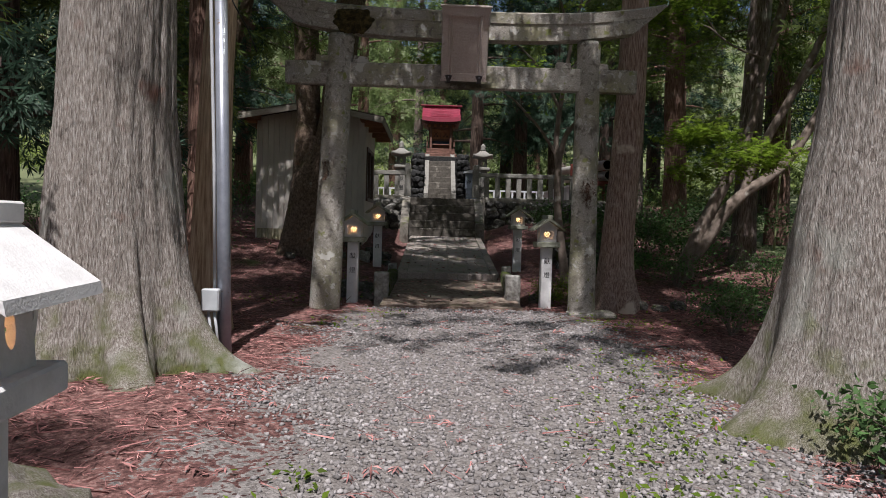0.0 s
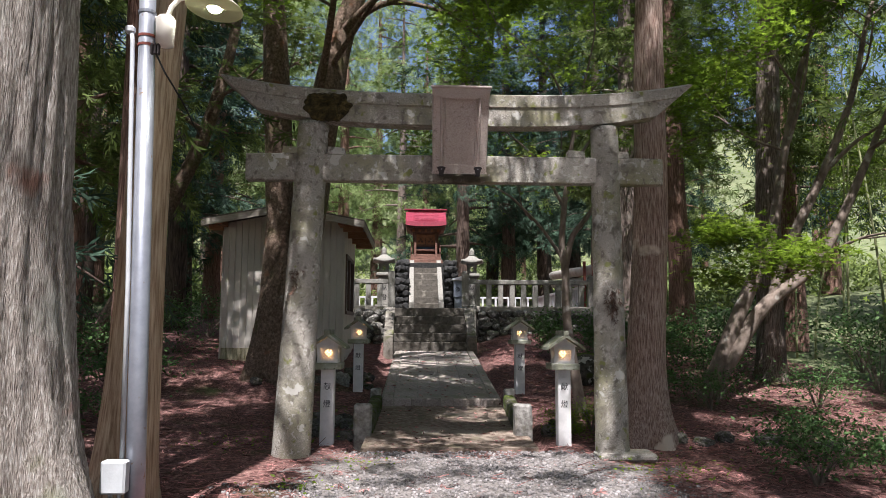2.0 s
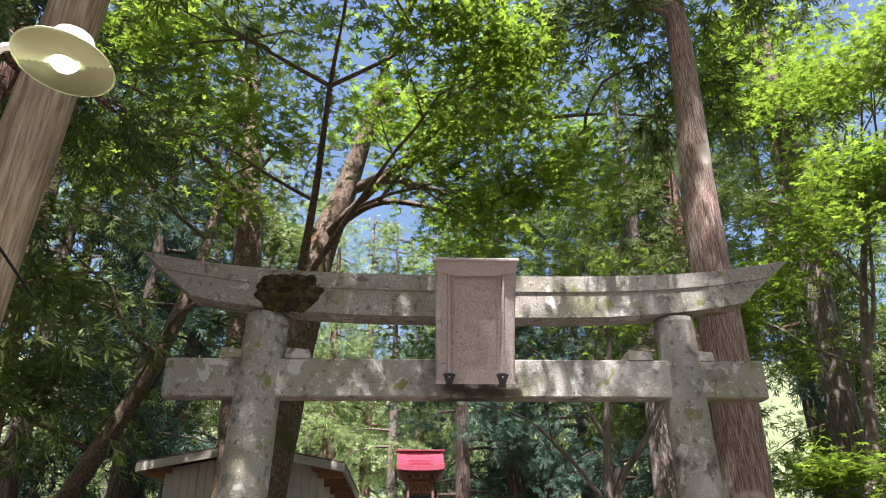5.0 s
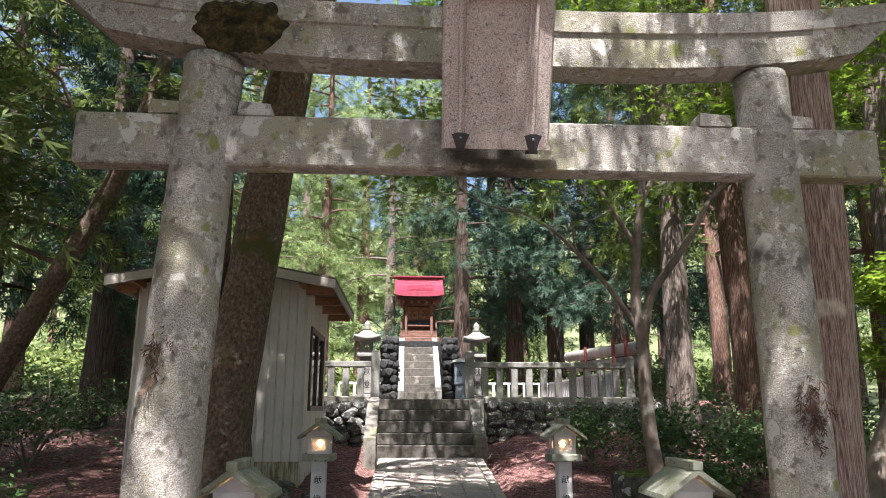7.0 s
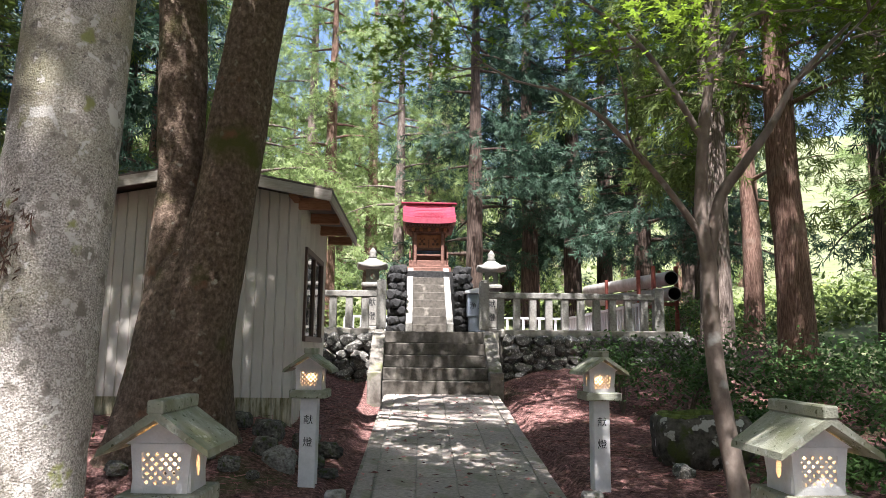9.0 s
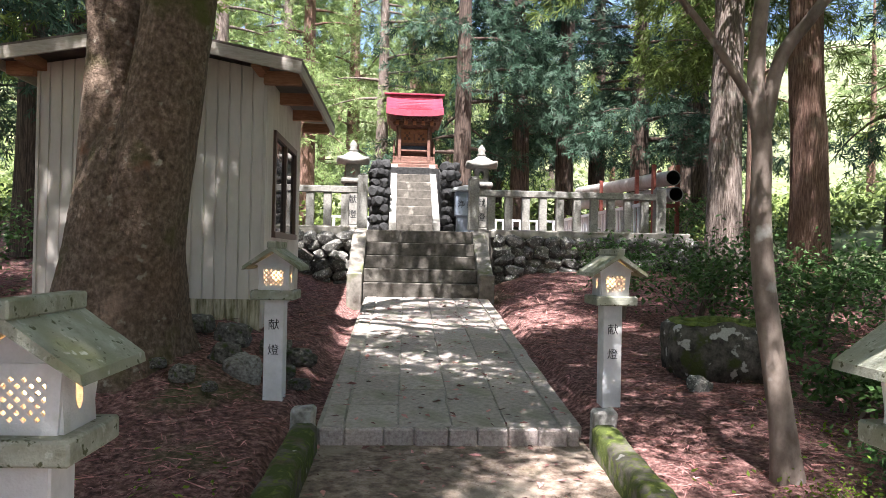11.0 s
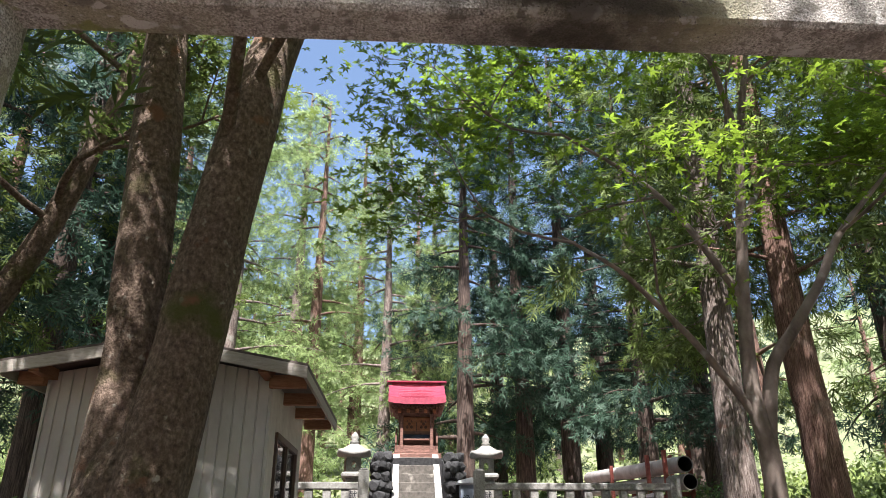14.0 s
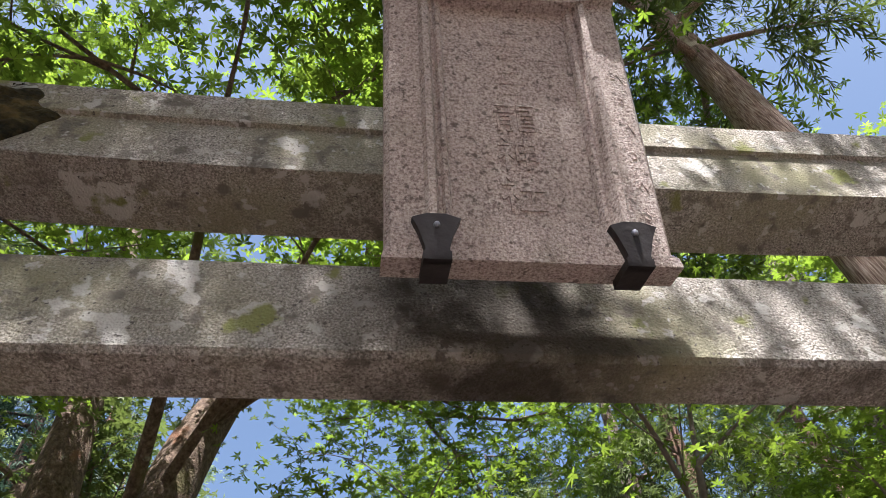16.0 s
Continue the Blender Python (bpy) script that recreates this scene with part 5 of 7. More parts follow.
def cedar_foliage(seed, z0, z1, radius, branches, sprays, blades, size=0.24, droop=0.8, limb_r=0.035, spread=0.33, fine=True):
    """Drooping cedar sprays round a vertical axis, and the limbs that carry them."""
    r = np.random.RandomState(seed)
    P, D, limbs = [], [], []
    for b in range(branches):
        u = (b + r.uniform(0, 1)) / branches
        z = z0 + (z1 - z0) * u
        az = r.uniform(0, 2 * np.pi)
        L = radius * (1 - 0.75 * u ** 1.3) * r.uniform(0.65, 1.1)
        out = np.array([math.cos(az), math.sin(az), 0])
        side = np.array([-out[1], out[0], 0])
        rise, sag = r.uniform(0.0, 0.25), r.uniform(0.15, 0.4)
        cur = lambda t: np.array([0, 0, z]) + out * L * t + np.array([0, 0, 1]) * (rise * L * t - sag * L * t * t)
        limbs.append(bark_tube([(*cur(0.02), limb_r * (0.6 + L / radius)), (*cur(0.35), limb_r * 0.7), (*cur(0.7), limb_r * 0.4), (*cur(0.98), limb_r * 0.12)], seed * 50 + b, 8, 7, ridge=0.0))
        ns = max(3, int(sprays * (0.4 + 0.6 * L / radius)))
        for k in range(ns):
            t = r.uniform(0.18, 1.0)
            c = cur(t) + side * r.normal() * L * 0.20 * (0.5 + t) + np.array([0, 0, r.normal() * 0.08])
            d0 = out * r.uniform(0.1, 0.9) + side * r.normal() * 0.7 + np.array([0, 0, -droop * r.uniform(0.3, 1.3)])
            d0 /= np.linalg.norm(d0)
            m = r.randint(int(blades * 0.6), int(blades * 1.4))
            along = r.uniform(0, 1, m) ** 0.8
            P.append(c + d0 * (along[:, None] * spread * 1.6) + r.normal(size=(m, 3)) * spread * 0.18)
            D.append(d0 + r.normal(size=(m, 3)) * 0.55)
    P, D = np.concatenate(P), np.concatenate(D)
    x, y, zz = frames_from(D, r)
    V, F = scatter(SPRIG if fine else BLADE, SPRIG_F if fine else BLADE_F, P, x, y, zz, size * r.uniform(0.6, 1.25, len(P)))
    return (V, F), join(limbs)


def broad_foliage(seed, ends, per, spread, size, template=STAR, faces=STAR_F, flat=0.35):
    """Flat layered sprays of leaves round the given (x, y, z) places."""
    r = np.random.RandomState(seed)
    P, N = [], []
    for e in ends:
        m = r.randint(int(per * 0.6), int(per * 1.4))
        q = r.normal(size=(m, 3)) * spread * np.array([1, 1, 0.22])
        P.append(np.array(e) + q)
        N.append(np.array([0, 0, 1.0]) + r.normal(size=(m, 3)) * flat)
    P, N = np.concatenate(P), unit(np.concatenate(N))
    h = unit(np.cross(N, r.normal(size=N.shape)))
    return scatter(template, faces, P, h, np.cross(N, h), N, size * r.uniform(0.6, 1.25, len(P)))


def grow(seed, starts, depth=3, spread=0.9, keep=0.72, up=0.12, dens=2):
    """Twigs that fork out from (place, heading, length, radius) starts: the tubes and the places where leaves sit."""
    r = np.random.RandomState(seed)
    tubes, tips = [], []
    todo = [(np.array(p, float), unit(np.array([d], float))[0], l, rad, depth) for p, d, l, rad in starts]
    while todo:
        p, d, l, rad, k = todo.pop()
        bend = unit((d + r.normal(size=3) * 0.25 + np.array([0, 0, up]))[None])[0]
        mid, end = p + d * l * 0.5, p + d * l * 0.5 + bend * l * 0.5
        tubes.append(bark_tube([(*p, rad), (*mid, rad * 0.8), (*end, rad * 0.55)], seed + len(tubes), 4, 6, ridge=0.0))
        if k <= 1:
            for _ in range(dens):
                tips.append(tuple(end + r.normal(size=3) * l * 0.25))
        tips.append(tuple(mid + r.normal(size=3) * 0.1)) if k <= 2 else None
        if k > 0:
            for _ in range(r.randint(2, 4)):
                nd = unit((bend + r.normal(size=3) * spread * np.array([1, 1, 0.55]))[None])[0]
                todo.append((p + d * l * 0.5 + bend * l * r.uniform(0.15, 0.5), nd, l * keep * r.uniform(0.8, 1.15), rad * 0.55, k - 1))
    return join(tubes), tips


def tree(name, label, trunk_pts, bark, seed, crown=None, leaf=None, limbs=None, group="", n=60, seg=48, extra_trunks=(), moss=None, **kw):
    x, y, z = trunk_pts[0][:3]
    t = thing(name, label, "tree", Matrix.Translation((x, y, z)), group)
    o = np.array([x, y, z])
    pieces = [bark_tube(trunk_pts, seed, n, seg, **kw)] + [bark_tube(p, seed + 7 + i, 36, 32, ridge=0.03) for i, p in enumerate(extra_trunks)]
    if limbs is not None:
        pieces.append(limbs)
    V, F = join(pieces)
    ob = new("trunk", raw_mesh("trunk", V - o, F, bark, True))
    ob.parent = t
    if crown is not None:
        c = new("crown", raw_mesh("crown", crown[0] - o, crown[1], leaf))
        c.parent = t
    return t


def shift(vf, x, y, z=0.0):
    return vf[0] + np.array([x, y, z]), vf[1]


def cedar(label, pts, bark, seed, z0, z1, radius, branches, sprays, blades, leaf=None, group="cedars", top=0.0, **kw):
    fol = {k: kw.pop(k) for k in ("size", "droop", "limb_r", "spread", "fine") if k in kw}
    (cv, cf), (lv, lf) = cedar_foliage(seed, z0, z1, radius, branches, sprays, blades, **fol)
    if top:
        (uv, uf), _ = cedar_foliage(seed + 500, z1 - 1.5, top, radius * 0.62, 24, 12, 13, size=0.42, spread=0.45, fine=False)
        cv, cf = join([(cv, cf), (uv, uf)])
    a = np.array([p[2] for p in pts])
    ax = np.stack([np.interp(cv[:, 2], a, [p[0] for p in pts]), np.interp(cv[:, 2], a, [p[1] for p in pts]), np.zeros(len(cv))], 1)
    al = np.stack([np.interp(lv[:, 2], a, [p[0] for p in pts]), np.interp(lv[:, 2], a, [p[1] for p in pts]), np.zeros(len(lv))], 1)
    return tree("cedar_tree", label, pts, bark, seed, (cv + ax, cf), leaf or LEAF_CEDAR, (lv + al, lf), group, **kw)


# great cedars beside the gravel
cedar("huge old cedar with ridged bark and mossy roots", [(-2.66, 7.0, -0.12, 0.49), (-2.73, 7.0, 1.0, 0.46), (-2.70, 7.0, 2.7, 0.375), (-2.6, 7.0, 7, 0.30), (-2.55, 7.0, 14, 0.20), (-2.5, 7.0, 23, 0.04)], BARK_MOSSY, 21,
      7.5, 14, 3.5, 26, 18, 9, top=21, flare=0.62, lobes=6, n=110, seg=110, size=0.42, ridge=0.035)
cedar("huge lichen-grey cedar with spreading roots beside the gravel", [(2.42, 5.75, -0.14, 0.52), (2.43, 5.75, 1.0, 0.48), (2.56, 5.75, 2.6, 0.43), (2.5, 5.75, 7, 0.32), (2.5, 5.75, 14, 0.2), (2.5, 5.75, 23, 0.04)], BARK_MOSSY, 22,
      6.7, 14, 3.6, 28, 20, 13, top=23, size=0.34, flare=0.85, lobes=5, n=110, seg=120, ridge=0.022)
cedar("slender pale cedar with stripped bark behind the lamp pole", [(-2.53, 8.6, -0.08, 0.205), (-2.48, 8.6, 1.0, 0.182), (-2.435, 8.6, 2.6, 0.158), (-2.31, 8.6, 4.6, 0.148), (-2.2, 8.6, 6.5, 0.12), (-2.2, 8.6, 11, 0.08), (-2.2, 8.6, 19, 0.03)], BARK_PALE, 23,
      6.4, 11, 1.5, 12, 14, 20, top=17, flare=0.4, ridge=0.007, n=80, seg=64)
cedar("thin reddish cedar in the shade", [(-2.78, 9.3, -0.05, 0.15), (-2.84, 9.35, 2, 0.13), (-2.9, 9.4, 6, 0.10), (-2.95, 9.4, 10, 0.04)], BARK_RED, 24, 4.2, 10, 1.2, 12, 12, 18, flare=0.4, ridge=0.02)
cedar("tall cedar with torn pale bark behind the gate", [(2.42, 11.7, -0.08, 0.28), (2.41, 11.7, 0.9, 0.215), (2.53, 11.7, 2.9, 0.195), (2.56, 11.7, 5.2, 0.172), (2.68, 11.7, 7.6, 0.13), (2.7, 11.7, 13, 0.08), (2.7, 11.7, 21, 0.03)], BARK_TORN, 25,
      7.4, 15, 2.3, 26, 18, 16, top=20, size=0.32, flare=0.35, ridge=0.014, n=90, seg=72)
cedar("cedar with ridged grey bark beside the terrace", [(4.95, 20.6, 1.1, 0.30), (4.95, 20.6, 3.8, 0.25), (5.0, 20.6, 7, 0.20), (5.0, 20.6, 14, 0.07)], BARK_CEDAR, 26, 6.0, 14, 3.0, 22, 18, 12, size=0.36, flare=0.3, ridge=0.03)
cedar("cedar with peeling red bark", [(6.1, 20.1, 0.9, 0.33), (6.08, 20.1, 3.3, 0.27), (6.0, 20.1, 5, 0.24), (5.95, 20.1, 13, 0.08)], BARK_RED, 27, 5.6, 13, 3.0, 22, 18, 10, flare=0.3, size=0.38, ridge=0.03)
cedar("young cedar with a dark trunk", [(5.85, 22.6, 1.2, 0.17), (5.8, 22.6, 4, 0.15), (5.7, 22, 12, 0.05)], BARK_CEDAR, 28, 5.0, 12, 2.4, 18, 18, 10, size=0.38, ridge=0.02)
cedar("straight grey cedar at the wood's edge", [(6.10, 16.0, 0.1, 0.30), (6.15, 16.0, 0.9, 0.25), (6.18, 16.0, 2.5, 0.225), (6.24, 16.0, 4.0, 0.215), (6.36, 16.0, 7.0, 0.18), (6.5, 16, 10.7, 0.12), (6.6, 16, 14, 0.05)], BARK_CEDAR, 29, 6.5, 14, 2.8, 20, 18, 10, flare=0.3, size=0.38, ridge=0.025)

# forked broadleaf tree in front of the shed
FORK_L = [(-2.72, 15.40, 1.1, 0.28), (-2.75, 15.42, 1.9, 0.27), (-2.75, 15.43, 2.6, 0.25), (-2.73, 15.43, 3.2, 0.235), (-2.76, 15.43, 3.6, 0.24), (-2.79, 15.43, 4.3, 0.237), (-2.85, 15.42, 5.4, 0.225), (-2.95, 15.4, 7.1, 0.18), (-3.2, 15.3, 10, 0.08)]
FORK_R = [(-2.47, 15.30, 0.9, 0.37), (-2.40, 15.28, 1.8, 0.335), (-2.28, 15.27, 2.6, 0.30), (-2.19, 15.26, 3.2, 0.275), (-2.16, 15.26, 3.6, 0.28), (-2.08, 15.25, 4.3, 0.262), (-1.93, 15.27, 5.4, 0.255), (-1.75, 15.3, 6.4, 0.22), (-1.45, 15.3, 7.3, 0.17), (-0.9, 15.3, 9.5, 0.08)]
BR = [[(-1.8, 15.3, 6.5, 0.07), (-0.9, 14.9, 6.9, 0.05), (0.1, 14.6, 6.6, 0.03), (0.7, 14.3, 6.0, 0.012)], [(-1.45, 15.3, 7.3, 0.07), (-0.6, 15.9, 7.9, 0.05), (0.6, 16.4, 7.8, 0.03)],
      [(-2.9, 15.4, 7.0, 0.07), (-3.8, 14.8, 7.8, 0.05), (-4.8, 14.2, 8.0, 0.02)], [(-2.0, 15.3, 5.7, 0.06), (-1.2, 14.2, 6.4, 0.04), (-0.6, 13.0, 6.6, 0.02)],
      [(-2.12, 15.25, 5.0, 0.07), (-1.7, 13.8, 6.3, 0.05), (-1.4, 12.4, 7.1, 0.03), (-1.2, 11.6, 7.4, 0.012)], [(-1.85, 15.3, 6.4, 0.07), (-0.1, 13.9, 7.5, 0.05), (0.9, 12.7, 7.8, 0.03), (1.6, 12.0, 7.8, 0.012)],
      [(-1.45, 15.3, 7.3, 0.07), (0.8, 15.2, 8.5, 0.05), (2.6, 15.4, 9.0, 0.03), (3.9, 15.4, 9.0, 0.012)]]
tw, ends = grow(31, [((-1.7, 13.8, 6.3), (-0.9, -0.5, 0.3), 1.3, 0.03), ((-1.4, 12.4, 7.1), (-0.9, -0.4, 0.3), 1.4, 0.03), ((-1.2, 11.6, 7.4), (0.2, -1, 0.2), 1.2, 0.02), ((-1.4, 12.4, 7.1), (0.9, -0.2, 0.4), 1.4, 0.03), ((-0.1, 13.9, 7.5), (0.3, -1, 0.3), 1.4, 0.03),
                     ((0.9, 12.7, 7.8), (-0.3, -1, 0.3), 1.4, 0.03), ((0.7, 12.0, 7.9), (-0.2, -1, 0.0), 2.2, 0.03), ((-1.0, 11.2, 7.5), (0.4, -1, 0.1), 2.0, 0.02), ((1.6, 12.0, 7.8), (0.9, -0.3, 0.2), 1.3, 0.02), ((0.8, 15.2, 8.5), (0.3, 1, 0.3), 1.5, 0.03), ((2.6, 15.4, 9.0), (0.2, 1, 0.2), 1.5, 0.03), ((2.6, 15.4, 9.0), (0.2, -1, 0.2), 1.5, 0.03), ((3.9, 15.4, 9.0), (1, 0.2, 0.1), 1.4, 0.02), ((0.6, 16.4, 7.8), (0.5, 1, 0.2), 1.5, 0.03),
                     ((0.1, 14.6, 6.6), (1, -0.3, 0.1), 0.9, 0.03), ((-0.9, 14.9, 6.9), (0.6, -1, 0.3), 1.2, 0.035), ((0.6, 16.4, 7.8), (1, 0.2, 0.1), 1.4, 0.03), ((-0.6, 15.9, 7.9), (0.4, 1, 0.4), 1.3, 0.035),
                     ((-4.8, 14.2, 8.0), (-1, -0.3, 0.1), 1.4, 0.03), ((-3.8, 14.8, 7.8), (-0.4, -1, 0.3), 1.3, 0.035), ((-0.6, 13.0, 6.6), (0.5, -1, 0.0), 1.1, 0.025), ((-1.2, 14.2, 6.4), (1, -0.5, 0.2), 1.2, 0.03),
                     ((-1.2, 15.3, 8.4), (0.8, 0.3, 0.8), 1.5, 0.05), ((-1.0, 15.3, 9.2), (0.3, -0.9, 0.5), 1.5, 0.05), ((-1.0, 15.3, 9.2), (1, 0.2, 0.3), 1.6, 0.05), ((-3.1, 15.3, 9.4), (-0.7, 0.5, 0.6), 1.5, 0.05), ((-3.1, 15.3, 9.2), (-0.2, -1, 0.4), 1.5, 0.05)], 3)
tree("broadleaf_tree", "thick forked broadleaf tree with mottled brown bark", [(-2.64, 15.35, 0.25, 0.50), (-2.63, 15.35, 0.8, 0.475), (-2.60, 15.35, 1.3, 0.44), (-2.56, 15.35, 1.9, 0.39), (-2.53, 15.35, 2.3, 0.30), (-2.50, 15.37, 2.62, 0.12)], BARK_DARK, 30,
     broad_foliage(32, ends, 13, 0.27, 0.10), LEAF_MAPLE, join([bark_tube(b, 300 + i, 14, 10, ridge=0.02) for i, b in enumerate(BR)] + [tw]), n=50, seg=72, extra_trunks=(FORK_L, FORK_R), flare=0.35, lobes=4, ridge=0.02)

# slim maple by the path
M1 = [(2.03, 13.5, 0.10, 0.10), (1.99, 13.5, 0.45, 0.075), (1.87, 13.5, 1.24, 0.064), (1.835, 13.5, 1.73, 0.058), (1.835, 13.5, 2.15, 0.055), (1.79, 13.5, 2.5, 0.048), (1.82, 13.5, 3.0, 0.042), (1.89, 13.5, 3.54, 0.036), (2.02, 13.5, 4.4, 0.028), (2.28, 13.5, 5.5, 0.013)]
MB = [[(1.84, 13.5, 2.2, 0.045), (1.94, 13.5, 2.66, 0.042), (2.13, 13.5, 2.92, 0.036), (2.38, 13.5, 3.26, 0.03), (2.58, 13.5, 3.6, 0.025), (3.05, 13.5, 4.1, 0.012)], [(1.82, 13.5, 2.3, 0.03), (1.72, 13.5, 2.47, 0.028), (1.47, 13.5, 2.82, 0.022), (1.18, 13.45, 3.11, 0.018), (0.97, 13.4, 3.28, 0.014), (0.6, 13.3, 3.45, 0.008)],
      [(1.84, 13.5, 3.1, 0.03), (1.4, 13.6, 3.9, 0.02), (0.8, 13.8, 4.5, 0.01)], [(1.9, 13.5, 3.6, 0.03), (2.4, 13.9, 4.3, 0.02), (3.0, 14.3, 4.6, 0.008)], [(2.0, 13.5, 4.3, 0.025), (1.6, 13.1, 5.0, 0.015), (1.0, 12.7, 5.4, 0.008)]]
tw, ends = grow(41, [((0.7, 13.3, 3.4), (-1, 0, 0.2), 0.7, 0.012), ((1.34, 13.45, 2.9), (-0.6, -0.8, 0.5), 0.7, 0.012), ((3.05, 13.5, 3.97), (1, 0.1, 0.3), 0.8, 0.012), ((2.58, 13.5, 3.6), (0.5, -1, 0.5), 0.8, 0.014), ((0.8, 13.8, 4.5), (-1, 0.3, 0.3), 0.8, 0.012),
                     ((1.4, 13.6, 3.9), (-0.5, 1, 0.3), 0.8, 0.012), ((3.0, 14.3, 4.6), (0.8, 0.5, 0.3), 0.8, 0.012), ((2.28, 13.5, 5.5), (0.2, 0.1, 1), 0.8, 0.014), ((1.0, 12.7, 5.4), (-0.8, -0.6, 0.3), 0.8, 0.01), ((2.1, 13.5, 4.8), (0.8, -0.7, 0.5), 0.9, 0.014), ((1.8, 13.5, 4.0), (-0.2, -1, 0.6), 0.8, 0.012)], 3)
tree("maple_tree", "slim crooked maple with smooth bark beside the path", M1, BARK_SMOOTH, 40, broad_foliage(42, ends, 9, 0.19, 0.052), LEAF_MAPLE, join([bark_tube(b, 400 + i, 14, 10, ridge=0.01) for i, b in enumerate(MB)] + [tw]), n=60, seg=20, ridge=0.012)

# leaning tree at the wood's edge
L1 = [(4.36, 14.5, 0.05, 0.17), (4.44, 14.5, 0.5, 0.135), (4.71, 14.5, 1.19, 0.115), (5.13, 14.5, 2.08, 0.105), (5.50, 14.5, 2.93, 0.085), (5.75, 14.5, 4.18, 0.068), (6.21, 14.5, 6.02, 0.045), (6.73, 14.5, 7.16, 0.03), (7.23, 14.5, 8.37, 0.012)]
LB = [[(4.44, 14.5, 0.45, 0.11), (4.75, 14.45, 0.92, 0.125), (5.08, 14.45, 1.45, 0.12), (5.44, 14.45, 1.83, 0.11), (5.9, 14.45, 2.15, 0.10), (6.25, 14.45, 2.49, 0.095), (6.62, 14.45, 3.1, 0.08), (7.16, 14.45, 4.18, 0.06), (7.9, 14.4, 5.8, 0.02)],
      [(5.40, 14.46, 1.8, 0.07), (5.60, 14.5, 2.3, 0.085), (5.88, 14.5, 2.93, 0.08), (6.4, 14.5, 3.91, 0.068), (7.01, 14.5, 5.33, 0.05), (7.34, 14.5, 6.64, 0.035), (7.8, 14.5, 7.71, 0.012)],
      [(6.4, 14.5, 3.91, 0.045), (7.0, 14.3, 4.5, 0.03), (7.9, 14.0, 5.0, 0.01)], [(5.75, 14.5, 4.18, 0.04), (6.0, 14.3, 5.2, 0.03), (6.1, 14.0, 6.6, 0.012)], [(5.13, 14.5, 2.08, 0.03), (5.0, 13.9, 2.5, 0.022), (4.7, 13.2, 2.65, 0.01)],
      [(6.25, 14.45, 2.49, 0.03), (6.6, 13.9, 2.75, 0.022), (6.9, 13.2, 2.8, 0.01)]]
tw, ends = grow(51, [((6.1, 14.0, 6.6), (-0.3, -0.6, 0.6), 1.2, 0.025), ((6.73, 14.5, 7.16), (0, -0.5, 1), 1.3, 0.025), ((6.0, 14.3, 5.2), (-0.8, -0.7, 0.3), 1.3, 0.025), ((7.16, 14.45, 4.3), (0.5, -0.9, 0.4), 1.3, 0.03), ((7.9, 14.0, 5.0), (0.8, -0.5, 0.1), 1.2, 0.02), ((7.9, 14.4, 5.8), (1, -0.3, 0.4), 1.3, 0.02),
                     ((4.7, 13.2, 2.65), (-0.5, -1, 0.0), 0.6, 0.012), ((6.9, 13.2, 2.8), (0.4, -1, 0.0), 0.9, 0.012), ((6.6, 13.9, 2.75), (1, 0.1, 0.1), 0.9, 0.015), ((7.34, 14.5, 6.64), (0.8, 0.2, 0.6), 1.3, 0.025), ((7.0, 14.5, 5.4), (-0.2, -1, 0.4), 1.3, 0.025), ((7.8, 14.5, 7.7), (-0.3, -1, 0.5), 1.3, 0.02), ((5.75, 14.5, 4.3), (-0.9, 0.2, 0.4), 1.2, 0.025)], 3)
tree("maple_tree", "leaning many-stemmed maple at the wood's edge", L1, BARK_SMOOTH, 50, broad_foliage(52, ends, 26, 0.27, 0.08), LEAF_MAPLE, join([bark_tube(b, 500 + i, 14, 12, ridge=0.01) for i, b in enumerate(LB)] + [tw]), n=50, seg=28, flare=0.3, ridge=0.015)

# leaning tree on the bank beyond the shed
K1 = [(-6.7, 17.2, 0.5, 0.20), (-6.05, 17.2, 2.0, 0.17), (-5.3, 17.2, 3.6, 0.15), (-4.6, 17.2, 5.2, 0.13), (-4.1, 17.3, 7.4, 0.09), (-3.9, 17.4, 10, 0.03)]
tw, ends = grow(61, [((-5.3, 17.2, 3.6), (-1, -0.6, 0.4), 1.3, 0.04), ((-4.6, 17.2, 5.2), (-0.6, -1, 0.4), 1.5, 0.05), ((-4.6, 17.2, 5.4), (0.6, -0.8, 0.5), 1.5, 0.05), ((-4.1, 17.3, 7.4), (-0.9, -0.6, 0.6), 1.6, 0.05), ((-4.0, 17.3, 8.0), (0.8, -0.5, 0.6), 1.6, 0.05), ((-3.9, 17.4, 9.5), (0, -0.4, 1), 1.5, 0.04)], 3)
tree("broadleaf_tree", "leaning dark-barked tree on the bank beyond the shed", K1, BARK_DARK, 60, broad_foliage(62, ends, 18, 0.24, 0.10), LEAF_CEDAR, tw, n=40, seg=28, ridge=0.02)


